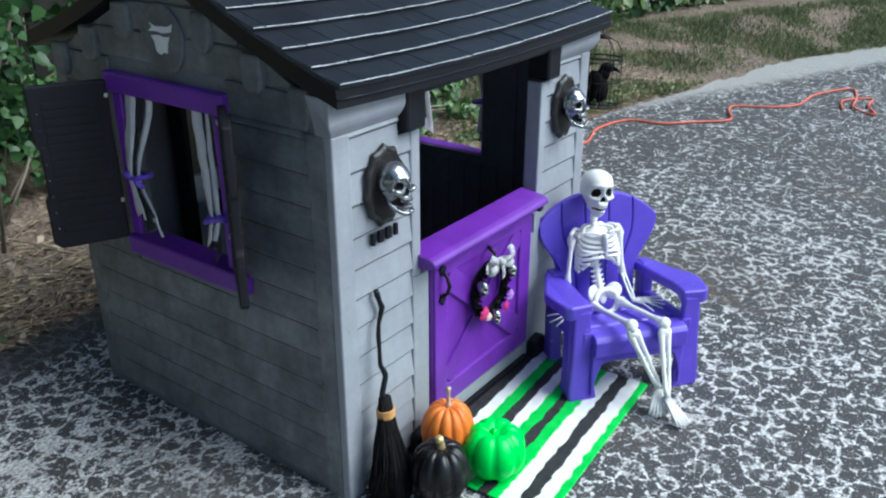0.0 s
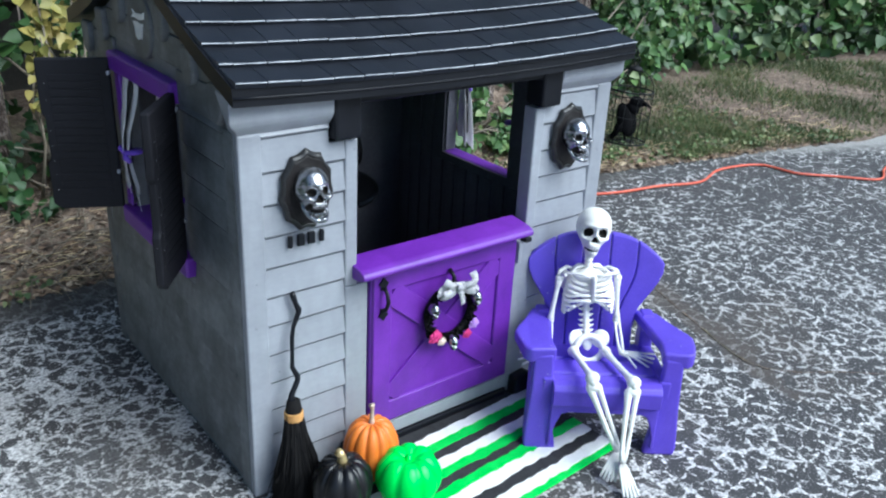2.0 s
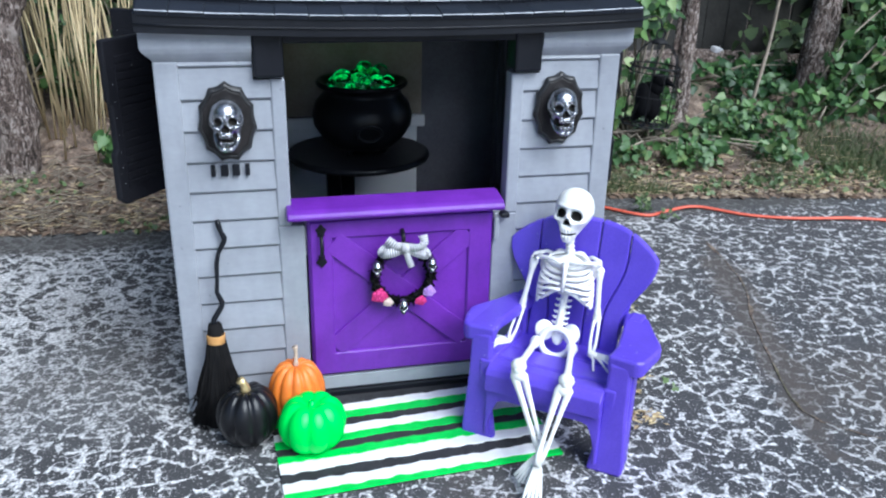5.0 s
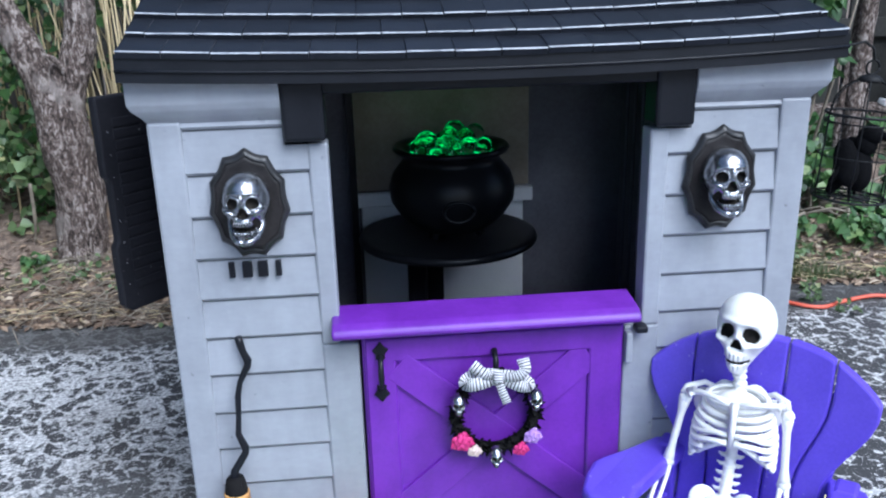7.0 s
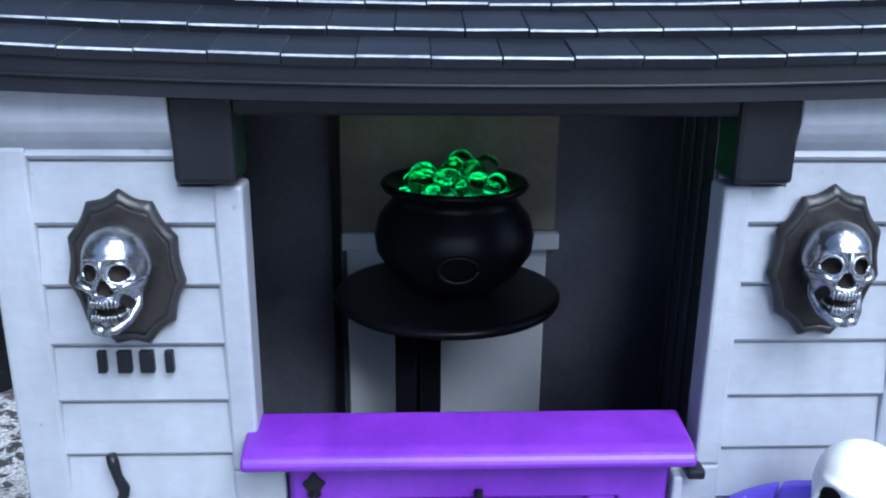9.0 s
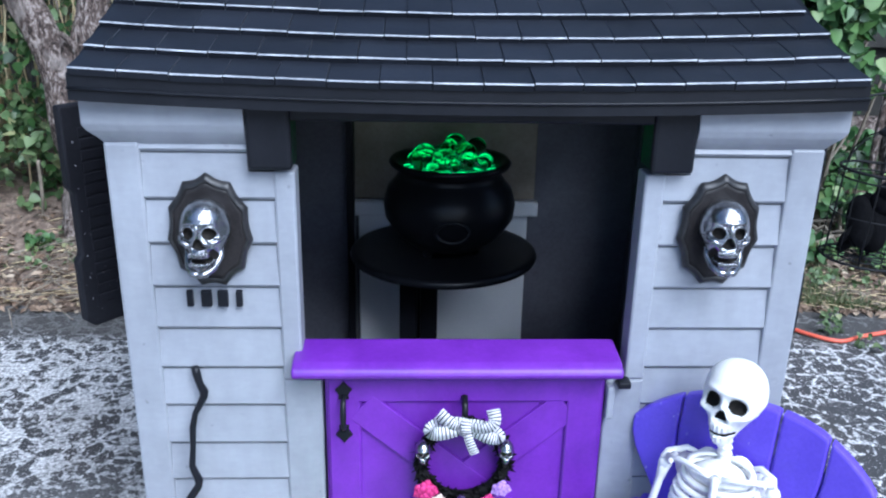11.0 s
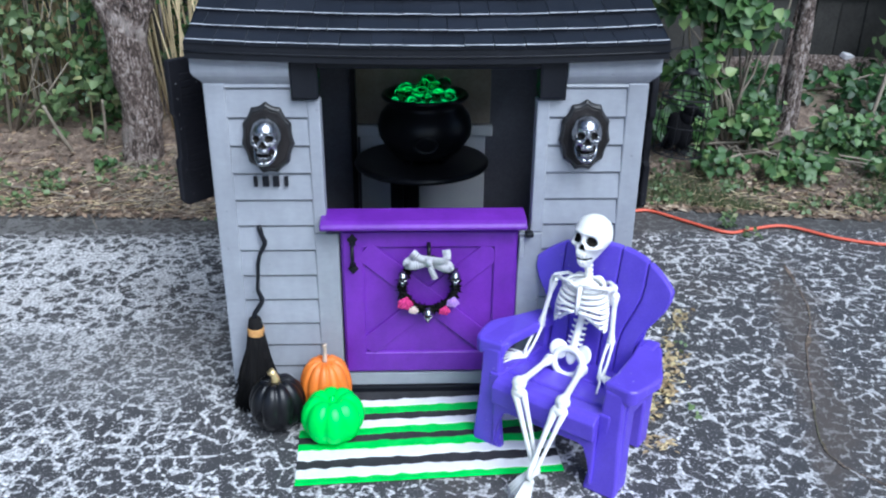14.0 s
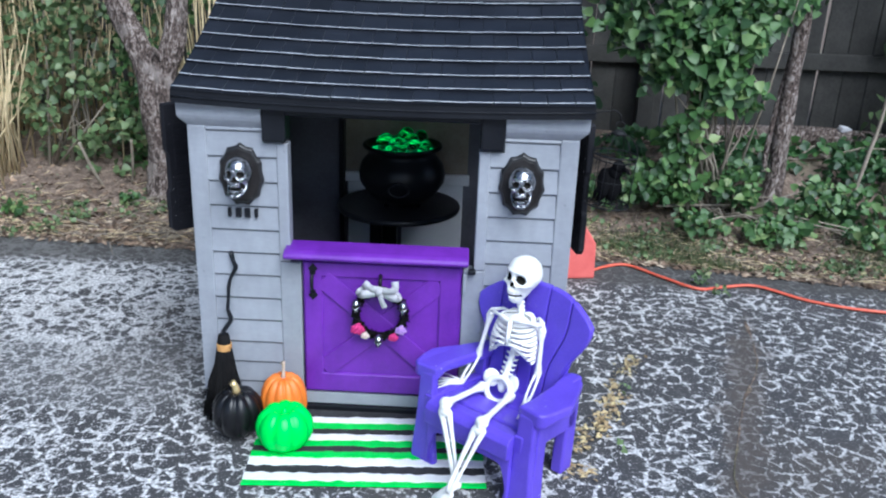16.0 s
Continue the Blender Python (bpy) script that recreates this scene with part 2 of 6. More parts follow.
def asphalt_material():
    m, nt, b = start("worn_asphalt", 0.82)
    g = nt.nodes.new("ShaderNodeNewGeometry")
    sep = nt.nodes.new("ShaderNodeSeparateXYZ")
    nt.links.new(g.outputs["Position"], sep.inputs[0])
    X, Y = sep.outputs["X"], sep.outputs["Y"]
    big, mid = noise_node(nt, 0.9, 3), noise_node(nt, 5.0, 3, 0.6)
    grain, smear = noise_node(nt, 260, 3, 0.75), noise_node(nt, 13, 4, 0.6)
    crumb, lump = noise_node(nt, 105, 3, 0.65), noise_node(nt, 31, 3, 0.55)
    warp = mix_node(nt, 0.03, g.outputs["Position"], noise_node(nt, 22, 2, 0.6).outputs["Color"], 'ADD')
    warp = mix_node(nt, 0.012, warp, noise_node(nt, 75, 2, 0.6).outputs["Color"], 'ADD')

    def calc(op, a, k, c=0.0):
        n = nt.nodes.new("ShaderNodeMath")
        n.operation = op
        for s, v in zip(n.inputs, (a, k, c)):
            if isinstance(v, (int, float)):
                s.default_value = float(v)
            else:
                nt.links.new(v, s)
        return n.outputs[0]

    def step(v, lo, hi, a=0.0, z=1.0):
        n = nt.nodes.new("ShaderNodeMapRange")
        n.interpolation_type = 'SMOOTHSTEP'
        for k, q in ((1, lo), (2, hi), (3, a), (4, z)):
            n.inputs[k].default_value = q
        nt.links.new(v, n.inputs[0])
        return n.outputs[0]

    def cells(scale):
        """Distance to the cell's edge, and a random value for each cell."""
        v = nt.nodes.new("ShaderNodeTexVoronoi")
        v.feature = 'DISTANCE_TO_EDGE'
        w = nt.nodes.new("ShaderNodeTexVoronoi")
        for q in (v, w):
            q.voronoi_dimensions = '2D'
            q.inputs["Scale"].default_value = scale
            nt.links.new(warp, q.inputs["Vector"])
        ch = nt.nodes.new("ShaderNodeSeparateColor")
        nt.links.new(w.outputs["Color"], ch.inputs[0])
        return v.outputs["Distance"], ch.outputs[0]
    # how much of the pale crust is left: most in the west, worn away to a thin broken net in the east
    west = step(X, -1.15, 0.1, 1.0, 0.0)
    north = step(Y, 0.15, 0.75)
    left = calc('MULTIPLY', west, calc('MULTIPLY_ADD', north, 0.25, 0.75))
    drift = calc('MULTIPLY_ADD', mid.outputs[0], 0.6, calc('MULTIPLY_ADD', big.outputs[0], 0.5, -0.55))
    crust = calc('ADD', calc('SUBTRACT', calc('MULTIPLY', left, 0.215), step(X, 1.0, 2.4, 0.0, 0.13)), drift)
    d1, r1 = cells(21.0)
    d2, r2 = cells(46.0)
    width = calc('MULTIPLY_ADD', crust, 0.3, 0.058)
    fray = calc('MULTIPLY_ADD', crumb.outputs[0], 0.36, -0.18)
    gone = calc('MULTIPLY_ADD', lump.outputs[0], 0.62, calc('MULTIPLY_ADD', smear.outputs[0], 0.55, -0.585))
    w1 = calc('ADD', calc('ADD', width, gone), fray)
    net1 = step(calc('SUBTRACT', w1, d1), -0.015, 0.03)
    w2 = calc('MULTIPLY', calc('ADD', calc('ADD', width, -0.06), calc('ADD', gone, fray)), 1.0)
    net2 = step(calc('SUBTRACT', w2, d2), -0.015, 0.03)
    full1 = step(calc('SUBTRACT', calc('ADD', calc('MULTIPLY_ADD', crust, 1.1, -0.1), calc('MULTIPLY', fray, 1.2)), r1), -0.03, 0.05)
    full2 = step(calc('SUBTRACT', calc('ADD', calc('MULTIPLY_ADD', crust, 0.8, -0.08), fray), r2), -0.03, 0.05)
    pale_m = calc('MAXIMUM', calc('MAXIMUM', net1, calc('MULTIPLY', net2, 0.7)), calc('MAXIMUM', full1, calc('MULTIPLY', full2, 0.8)))
    dark = ramp_node(nt, grain.outputs[0], [(0.3, (0.03, 0.03, 0.034)), (0.75, (0.078, 0.076, 0.08))])
    pale = ramp_node(nt, calc('MULTIPLY_ADD', grain.outputs[0], 0.4, calc('MULTIPLY', crumb.outputs[0], 0.6)), [(0.37, (0.1, 0.099, 0.104)), (0.47, (0.42, 0.414, 0.422)), (0.58, (0.86, 0.845, 0.85))])
    col = mix_node(nt, pale_m, dark.outputs[0], pale.outputs[0])
    # bright single stones
    speck = step(noise_node(nt, 170, 2, 0.5).outputs[0], 0.63, 0.69, 0.0, 0.75)
    col = mix_node(nt, speck, col, (0.62, 0.61, 0.61))
    # a smooth grey film of dust in a band beside the house, thin elsewhere
    wob = calc('MULTIPLY_ADD', smear.outputs[0], 0.3, calc('MULTIPLY_ADD', mid.outputs[0], 0.4, -0.35))
    band = calc('SUBTRACT', 0.25, calc('ABSOLUTE', calc('ADD', calc('ADD', Y, -0.15), wob), 0.0))
    band = calc('MULTIPLY', step(band, -0.05, 0.12), step(X, -0.45, -0.7))
    thin = step(calc('MULTIPLY_ADD', smear.outputs[0], 0.5, calc('MULTIPLY', big.outputs[0], 0.6)), 0.58, 0.74, 0.0, 0.4)
    film = calc('MULTIPLY', calc('MAXIMUM', calc('MULTIPLY', band, 0.7), thin), step(crumb.outputs[0], 0.4, 0.56, 1.0, 0.6))
    dust = ramp_node(nt, crumb.outputs[0], [(0.38, (0.06, 0.059, 0.062)), (0.62, (0.26, 0.255, 0.258))])
    col = mix_node(nt, film, col, dust.outputs[0])
    # brownish soil stains, and the dark strip along the bank
    stain = step(noise_node(nt, 1.25, 4).outputs[0], 0.54, 0.72, 0.0, 0.4)
    col = mix_node(nt, stain, col, (0.1, 0.082, 0.068))
    rim = step(calc('MULTIPLY_ADD', smear.outputs[0], 0.16, calc('MULTIPLY_ADD', mid.outputs[0], 0.16, Y)), 1.16, 1.27, 0.0, 0.85)
    col = mix_node(nt, calc('MULTIPLY', rim, step(X, 2.6, 1.6)), col, (0.06, 0.056, 0.054))
    # bleached strip along the far verge
    verge = calc('ADD', calc('MULTIPLY_ADD', X, 0.4, Y), calc('MULTIPLY_ADD', smear.outputs[0], 0.25, -0.12))
    verge = calc('MULTIPLY', step(verge, 2.0, 2.2, 0.0, 0.85), step(X, 2.3, 3.0))
    col = mix_node(nt, verge, col, (0.36, 0.35, 0.34))
    # soil washed along the crack east of the house, and the smooth dark slab south of it
    off = calc('SUBTRACT', X, calc('MULTIPLY_ADD', Y, 0.3, 1.03))
    off = calc('MULTIPLY_ADD', smear.outputs[0], -0.2, calc('ABSOLUTE', off, 0.0))
    far = calc('ABSOLUTE', calc('ADD', Y, -0.15), 0.0)
    off = calc('MULTIPLY_ADD', calc('MAXIMUM', calc('ADD', far, -0.42), 0.0), 0.25, off)
    off = calc('MULTIPLY_ADD', noise_node(nt, 5.5, 3).outputs[0], -0.14, off)
    wash = step(calc('ADD', off, 0.155), 0.0, 0.08, 0.8, 0.0)
    col = mix_node(nt, wash, col, (0.085, 0.07, 0.062))
    nt.links.new(col, b.inputs["Base Color"])
    h = mix_node(nt, 0.35, pale_m, grain.outputs[0])
    bump(nt, b, h, 0.8, 0.005)
    return m


def soil_material():
    m, nt, b = start("leafy_soil", 0.95)
    n1, n2, n3 = noise_node(nt, 3, 5), noise_node(nt, 28, 5, 0.7), noise_node(nt, 110, 3, 0.7)
    c1 = ramp_node(nt, n2.outputs[0], [(0.3, (0.07, 0.052, 0.042)), (0.5, (0.185, 0.138, 0.11)), (0.72, (0.4, 0.32, 0.255))])
    c2 = ramp_node(nt, n3.outputs[0], [(0.3, (0.5, 0.5, 0.5)), (0.7, (1.25, 1.2, 1.15))])
    col = mix_node(nt, 1.0, c1.outputs[0], c2.outputs[0], 'MULTIPLY')
    gm = ramp_node(nt, n1.outputs[0], [(0.55, (0, 0, 0)), (0.7, (0.6, 0.6, 0.6))])
    col = mix_node(nt, gm.outputs[0], col, (0.06, 0.085, 0.03))
    nt.links.new(col, b.inputs["Base Color"])
    bump(nt, b, n2.outputs[0], 0.9, 0.02)
    return m


def bark_material():
    """Flaking bark: pale grey-pink plates over a dark red-brown ground."""
    m, nt, b = start("scaly_bark", 0.9)
    g = nt.nodes.new("ShaderNodeNewGeometry")
    mp = nt.nodes.new("ShaderNodeMapping")
    mp.inputs["Scale"].default_value = (1, 1, 0.42)
    nt.links.new(g.outputs["Position"], mp.inputs["Vector"])
    n, fine = noise_node(nt, 62, 6, 0.72), noise_node(nt, 190, 4, 0.7)
    nt.links.new(mp.outputs[0], n.inputs["Vector"])
    nt.links.new(mp.outputs[0], fine.inputs["Vector"])
    n.inputs["Distortion"].default_value = 1.1
    big = noise_node(nt, 7, 4)
    c = ramp_node(nt, n.outputs[0], [(0.39, (0.035, 0.026, 0.022)), (0.47, (0.14, 0.102, 0.088)), (0.53, (0.27, 0.21, 0.187)), (0.6, (0.62, 0.545, 0.51))])
    f = ramp_node(nt, fine.outputs[0], [(0.32, (0.55, 0.52, 0.5)), (0.66, (1.2, 1.18, 1.16))])
    col = mix_node(nt, 1.0, c.outputs[0], f.outputs[0], 'MULTIPLY')
    bare = ramp_node(nt, big.outputs[0], [(0.58, (0, 0, 0)), (0.66, (0.6, 0.6, 0.6))])
    col = mix_node(nt, bare.outputs[0], col, (0.46, 0.395, 0.36))
    nt.links.new(col, b.inputs["Base Color"])
    bump(nt, b, n.outputs[0], 1.0, 0.03)
    return m


def glow_material():
    """Green-lit liquid in the cauldron."""
    m, nt, b = start("glowing_green_liquid", 0.15)
    n = noise_node(nt, 55, 3)
    r = ramp_node(nt, n.outputs[0], [(0.45, (0.0, 0.03, 0.008)), (0.64, (0.02, 0.85, 0.16))])
    nt.links.new(r.outputs[0], b.inputs["Base Color"])
    nt.links.new(r.outputs[0], b.inputs["Emission Color"])
    b.inputs["Emission Strength"].default_value = 0.8
    return m


def glass_material():
    m, nt, b = start("clear_green_bubble", 0.06)
    b.inputs["Base Color"].default_value = (0.8, 1.0, 0.86, 1)
    b.inputs["Transmission Weight"].default_value = 1.0
    b.inputs["IOR"].default_value = 1.16
    return m


ASPHALT, SOIL, BARK = asphalt_material(), soil_material(), bark_material()
GLOW, BUBBLE = glow_material(), glass_material()


def scuff(mat, scale, edge, tint):
    """Small pale scuffs and specks worn into a painted surface."""
    nt = mat.node_tree
    b = nt.nodes["Principled BSDF"]
    old = b.inputs["Base Color"].links[0].from_socket
    n = noise_node(nt, scale, 2, 0.5)
    r = ramp_node(nt, n.outputs[0], [(edge, (0, 0, 0)), (edge + 0.03, (0.7, 0.7, 0.7))])
    patch = ramp_node(nt, noise_node(nt, 9, 2).outputs[0], [(0.5, (0, 0, 0)), (0.62, (1, 1, 1))])
    m = mix_node(nt, 1.0, r.outputs[0], patch.outputs[0], 'MULTIPLY')
    nt.links.new(mix_node(nt, m, old, tint), b.inputs["Base Color"])


scuff(VIOLET, 110, 0.69, (0.6, 0.58, 0.75))
scuff(SHUTBLACK, 150, 0.72, (0.4, 0.4, 0.42))
scuff(GREY, 60, 0.7, (0.16, 0.165, 0.18))


def smudge(mat, low, streak):
    """Soft dark overspray drifting over a painted surface, with faint upright streaks."""
    nt = mat.node_tree
    b = nt.nodes["Principled BSDF"]
    old = b.inputs["Base Color"].links[0].from_socket
    mp = nt.nodes.new("ShaderNodeMapping")
    mp.inputs["Scale"].default_value = (1, 1, 0.35)
    nt.links.new(nt.nodes.new("ShaderNodeNewGeometry").outputs["Position"], mp.inputs["Vector"])
    n1, n2 = noise_node(nt, 10, 4), noise_node(nt, 45, 3)
    nt.links.new(mp.outputs[0], n2.inputs["Vector"])
    r1 = ramp_node(nt, n1.outputs[0], [(0.36, (low,) * 3), (0.6, (1.0, 1.0, 1.0))])
    r2 = ramp_node(nt, n2.outputs[0], [(0.3, (streak,) * 3), (0.6, (1.03, 1.03, 1.03))])
    col = mix_node(nt, 1.0, mix_node(nt, 1.0, old, r1.outputs[0], 'MULTIPLY'), r2.outputs[0], 'MULTIPLY')
    nt.links.new(col, b.inputs["Base Color"])


smudge(GREY, 0.9, 0.95)
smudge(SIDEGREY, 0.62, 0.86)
smudge(PURPLE, 0.88, 0.93)

# ---- mesh helpers ----


class Build:
    """Collects vertices and faces of one mesh; m is the material slot."""

    def __init__(self):
        self.v, self.f, self.mi, self.sm = [], [], [], []

    def add(self, verts, faces, m=0, smooth=False):
        o = len(self.v)
        self.v += [tuple(p) for p in verts]
        for f in faces:
            self.f.append(tuple(i + o for i in f))
            self.mi.append(m)
            self.sm.append(smooth)

    def from_bm(self, bm, m=0, smooth=False):
        bm.verts.index_update()
        self.add([v.co[:] for v in bm.verts], [[v.index for v in f.verts] for f in bm.faces], m, smooth)
        bm.free()

    def box(self, lo, hi, bevel=0.0, m=0, turn=None, seg=2):
        bm = bmesh.new()
        bmesh.ops.create_cube(bm, size=1)
        c = [(a + b) / 2 for a, b in zip(lo, hi)]
        s = [b - a for a, b in zip(lo, hi)]
        for v in bm.verts:
            v.co = Vector((v.co[i] * s[i] for i in range(3)))
        if bevel:
            bmesh.ops.bevel(bm, geom=bm.edges[:], offset=bevel, segments=seg, profile=0.5, affect='EDGES')
        for v in bm.verts:
            v.co = (turn @ v.co if turn else v.co) + Vector(c)
        self.from_bm(bm, m, False)

    def prism(self, outline, axis, a, b, bevel=0.0, m=0, seg=2, smooth=False, fn=None):
        """An outline in the plane across axis ('x': (y, z), 'y': (x, z), 'z': (x, y)), from a to b along it."""
        bm = bmesh.new()
        def place(p, w):
            return {"x": (w, p[0], p[1]), "y": (p[0], w, p[1]), "z": (p[0], p[1], w)}[axis]
        v1 = [bm.verts.new(place(p, a)) for p in outline]
        v2 = [bm.verts.new(place(p, b)) for p in outline]
        n = len(outline)
        bm.faces.new(v1)
        bm.faces.new(v2[::-1])
        for i in range(n):
            bm.faces.new((v1[i], v2[i], v2[(i + 1) % n], v1[(i + 1) % n]))
        bmesh.ops.recalc_face_normals(bm, faces=bm.faces[:])
        if bevel:
            bmesh.ops.bevel(bm, geom=bm.edges[:], offset=bevel, segments=seg, profile=0.5, affect='EDGES', clamp_overlap=True)
        if fn:
            for v in bm.verts:
                v.co = fn(v.co)
        self.from_bm(bm, m, smooth)

    def tube(self, pts, radii, n=8, m=0, wob=0.0, flat=1.0, smooth=True):
        pts = [Vector(p) for p in pts]
        if not hasattr(radii, "__len__"):
            radii = [radii] * len(pts)
        rings, ref = [], Vector((0.123, 0.2, 1)).normalized()
        for i, p in enumerate(pts):
            d = (pts[min(i + 1, len(pts) - 1)] - pts[max(i - 1, 0)]).normalized()
            if i == 0:
                u = d.cross(ref if abs(d.dot(ref)) < 0.9 else Vector((1, 0.1, 0)))
            u = (u - d * u.dot(d)).normalized()
            w = d.cross(u)
            ring = []
            for k in range(n):
                a = 2 * math.pi * k / n
                q = u * math.cos(a) + w * math.sin(a) * flat
                r = radii[i]
                if wob:
                    s = p + q * r
                    r *= 1 + wob * noise.noise(Vector((s.x * 14, s.y * 14, s.z * 5))) + 0.5 * wob * noise.noise(Vector((s.x * 40, s.y * 40, s.z * 14)))
                ring.append(p + q * r)
            rings.append(ring)
        verts = [v for r in rings for v in r]
        faces = []
        for i in range(len(pts) - 1):
            for k in range(n):
                a, b = i * n + k, i * n + (k + 1) % n
                faces.append((a, b, b + n, a + n))
        faces.append(tuple(range(n))[::-1])
        faces.append(tuple(range((len(pts) - 1) * n, len(pts) * n)))
        self.add(verts, faces, m, smooth)

    def ball(self, c, r, nu=14, nv=9, m=0, rot=None):
        r = (r, r, r) if not hasattr(r, "__len__") else r
        verts, faces = [], []
        for i in range(nv + 1):
            t = math.pi * i / nv
            for k in range(nu):
                a = 2 * math.pi * k / nu
                p = Vector((r[0] * math.sin(t) * math.cos(a), r[1] * math.sin(t) * math.sin(a), r[2] * math.cos(t)))
                verts.append((rot @ p if rot else p) + Vector(c))
        for i in range(nv):
            for k in range(nu):
                a, b = i * nu + k, i * nu + (k + 1) % nu
                faces.append((a, a + nu, b + nu, b))
        self.add(verts, faces, m, True)

    def lathe(self, c, profile, n=28, m=0, fn=None, cap=True):
        verts, faces = [], []
        for r, z in profile:
            for k in range(n):
                a = 2 * math.pi * k / n
                rr, zz = fn(r, z, a) if fn else (r, z)
                verts.append((c[0] + rr * math.cos(a), c[1] + rr * math.sin(a), c[2] + zz))
        for i in range(len(profile) - 1):
            for k in range(n):
                a, b = i * n + k, i * n + (k + 1) % n
                faces.append((a, b, b + n, a + n))
        if cap:
            faces.append(tuple(range(n))[::-1])
            faces.append(tuple(range((len(profile) - 1) * n, len(profile) * n)))
        self.add(verts, faces, m, True)

    def turn(self, m4, start=0):
        for i in range(start, len(self.v)):
            self.v[i] = tuple(m4 @ Vector(self.v[i]))

    def mesh(self, name, mats):
        me = bpy.data.meshes.new(name)
        me.from_pydata(self.v, [], self.f)
        for mt in (mats if isinstance(mats, (list, tuple)) else [mats]):
            me.materials.append(mt)
        me.polygons.foreach_set("material_index", self.mi)
        me.polygons.foreach_set("use_smooth", self.sm)
        me.validate()
        me.update()
        return me


def thing(name, build, mats, label, category, at=None, group="", kind=""):
    """A top-level thing of one mesh; with build None an Empty that gathers parts."""
    ob = new(name, build.mesh(name, mats) if build else None)
    if at is not None:
        ob.matrix_basis = at
    return tagged(ob, label, category, group, kind)


def part(name, build, mats, parent, label="", kind=""):
    ob = new(name, build.mesh(name, mats) if isinstance(build, Build) else build)
    ob.parent = parent
    return tagged(ob, label, kind=kind)


def smooth01(x):
    x = max(0.0, min(1.0, x))
    return x * x * (3 - 2 * x)


def skull(B, c, h, rot, m=0, md=1, wash=0.0, crown=1.0, gape=0.0, wide=0.345, taper=0.4, drop=0.0, eye=1.0):
    """A skull of height h about c, its face towards -y of rot."""
    nu, nv = (176, 132) if gape or h > 0.1 else (80, 64)
    verts, darks = [], []
    for i in range(nv + 1):
        t = math.pi * i / nv
        for k in range(nu):
            a = 2 * math.pi * k / nu
            w = math.sin(t) ** (1.0 if t < math.pi / 2 else 0.6)
            sx, sy, sz = w * math.cos(a), w * math.sin(a), math.cos(t)
            x, y, z = wide * sx, 0.43 * sy, 0.47 * sz
            q = smooth01((0.02 - z) / 0.4)
            x *= 1 - taper * q
            if y > 0:
                y *= 1 - 0.82 * q
            else:
                y *= 1 - 0.04 * q
            z -= 0.12 * q
            x *= 1 - 0.13 * math.exp(-((y + 0.2) / 0.12) ** 2 - ((z - 0.06) / 0.13) ** 2)
            d = 0.0
            if y < 0.02:
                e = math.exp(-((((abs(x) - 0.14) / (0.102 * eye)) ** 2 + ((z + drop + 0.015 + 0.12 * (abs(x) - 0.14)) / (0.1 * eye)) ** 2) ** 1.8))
                nz = math.exp(-(x / (0.03 + max(0, -0.07 - drop - z) * 0.4)) ** 4 - ((z + drop + 0.15) / 0.07) ** 4)
                brow = math.exp(-((z + drop - 0.135) / 0.035) ** 2) * (1 if abs(x) < 0.25 else 0.4)
                cheek = math.exp(-((abs(x) - 0.215) / 0.07) ** 2 - ((z + 0.13) / 0.045) ** 2)
                hollow = 0.6 * math.exp(-((abs(x) - 0.175) / 0.05) ** 2 - ((z + 0.3) / 0.09) ** 2)
                zj = -0.39 + 0.9 * x * x
                gap = math.exp(-((z - zj) / (0.024 + gape * 0.012)) ** 4) * (1 if abs(x) < 0.15 else 0)
                teeth = (1 if abs(x) < 0.15 and -0.5 < z < -0.27 else 0) * abs(math.sin(x * 62))
                y += 0.17 * e + 0.13 * nz - 0.022 * brow - 0.05 * cheek + 0.09 * hollow + (0.05 + 0.08 * gape) * gap - 0.02 * teeth
                x += (0.035 if x > 0 else -0.035) * cheek
                row = 1 if abs(x) < 0.14 and (zj + 0.03 < z < zj + 0.1 or zj - 0.1 < z < zj - 0.03) else 0
                slit = row * gape * (0.6 if abs(math.cos(x * 62)) > 0.93 else 0)
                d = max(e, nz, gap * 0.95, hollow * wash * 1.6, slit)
            if z > 0.08:
                z -= (1 - crown) / 0.39 * (z - 0.08) ** 2
            verts.append(Vector((x, y, z)))
            darks.append(d)
    local, verts = verts, [rot @ (v * h) + Vector(c) for v in verts]
    light, dark = [], []
    for i in range(nv):
        for k in range(nu):
            a, b = i * nu + k, i * nu + (k + 1) % nu
            f = (a, a + nu, b + nu, b)
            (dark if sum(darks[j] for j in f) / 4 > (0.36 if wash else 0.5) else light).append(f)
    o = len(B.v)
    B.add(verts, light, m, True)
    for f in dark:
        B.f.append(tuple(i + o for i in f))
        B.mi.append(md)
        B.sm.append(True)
    if not gape:
        return
    # raised bone round the sockets, nose, cheeks, teeth and jaw
    front = [v for v in local if v.y < -0.02]

    def on(x, z, lift=0.0):
        y = min(front, key=lambda v: (v.x - x) ** 2 + (v.z - z) ** 2).y
        return rot @ (Vector((x, y - lift, z)) * h) + Vector(c)

    def at(x, y, z):
        return rot @ (Vector((x, y, z)) * h) + Vector(c)
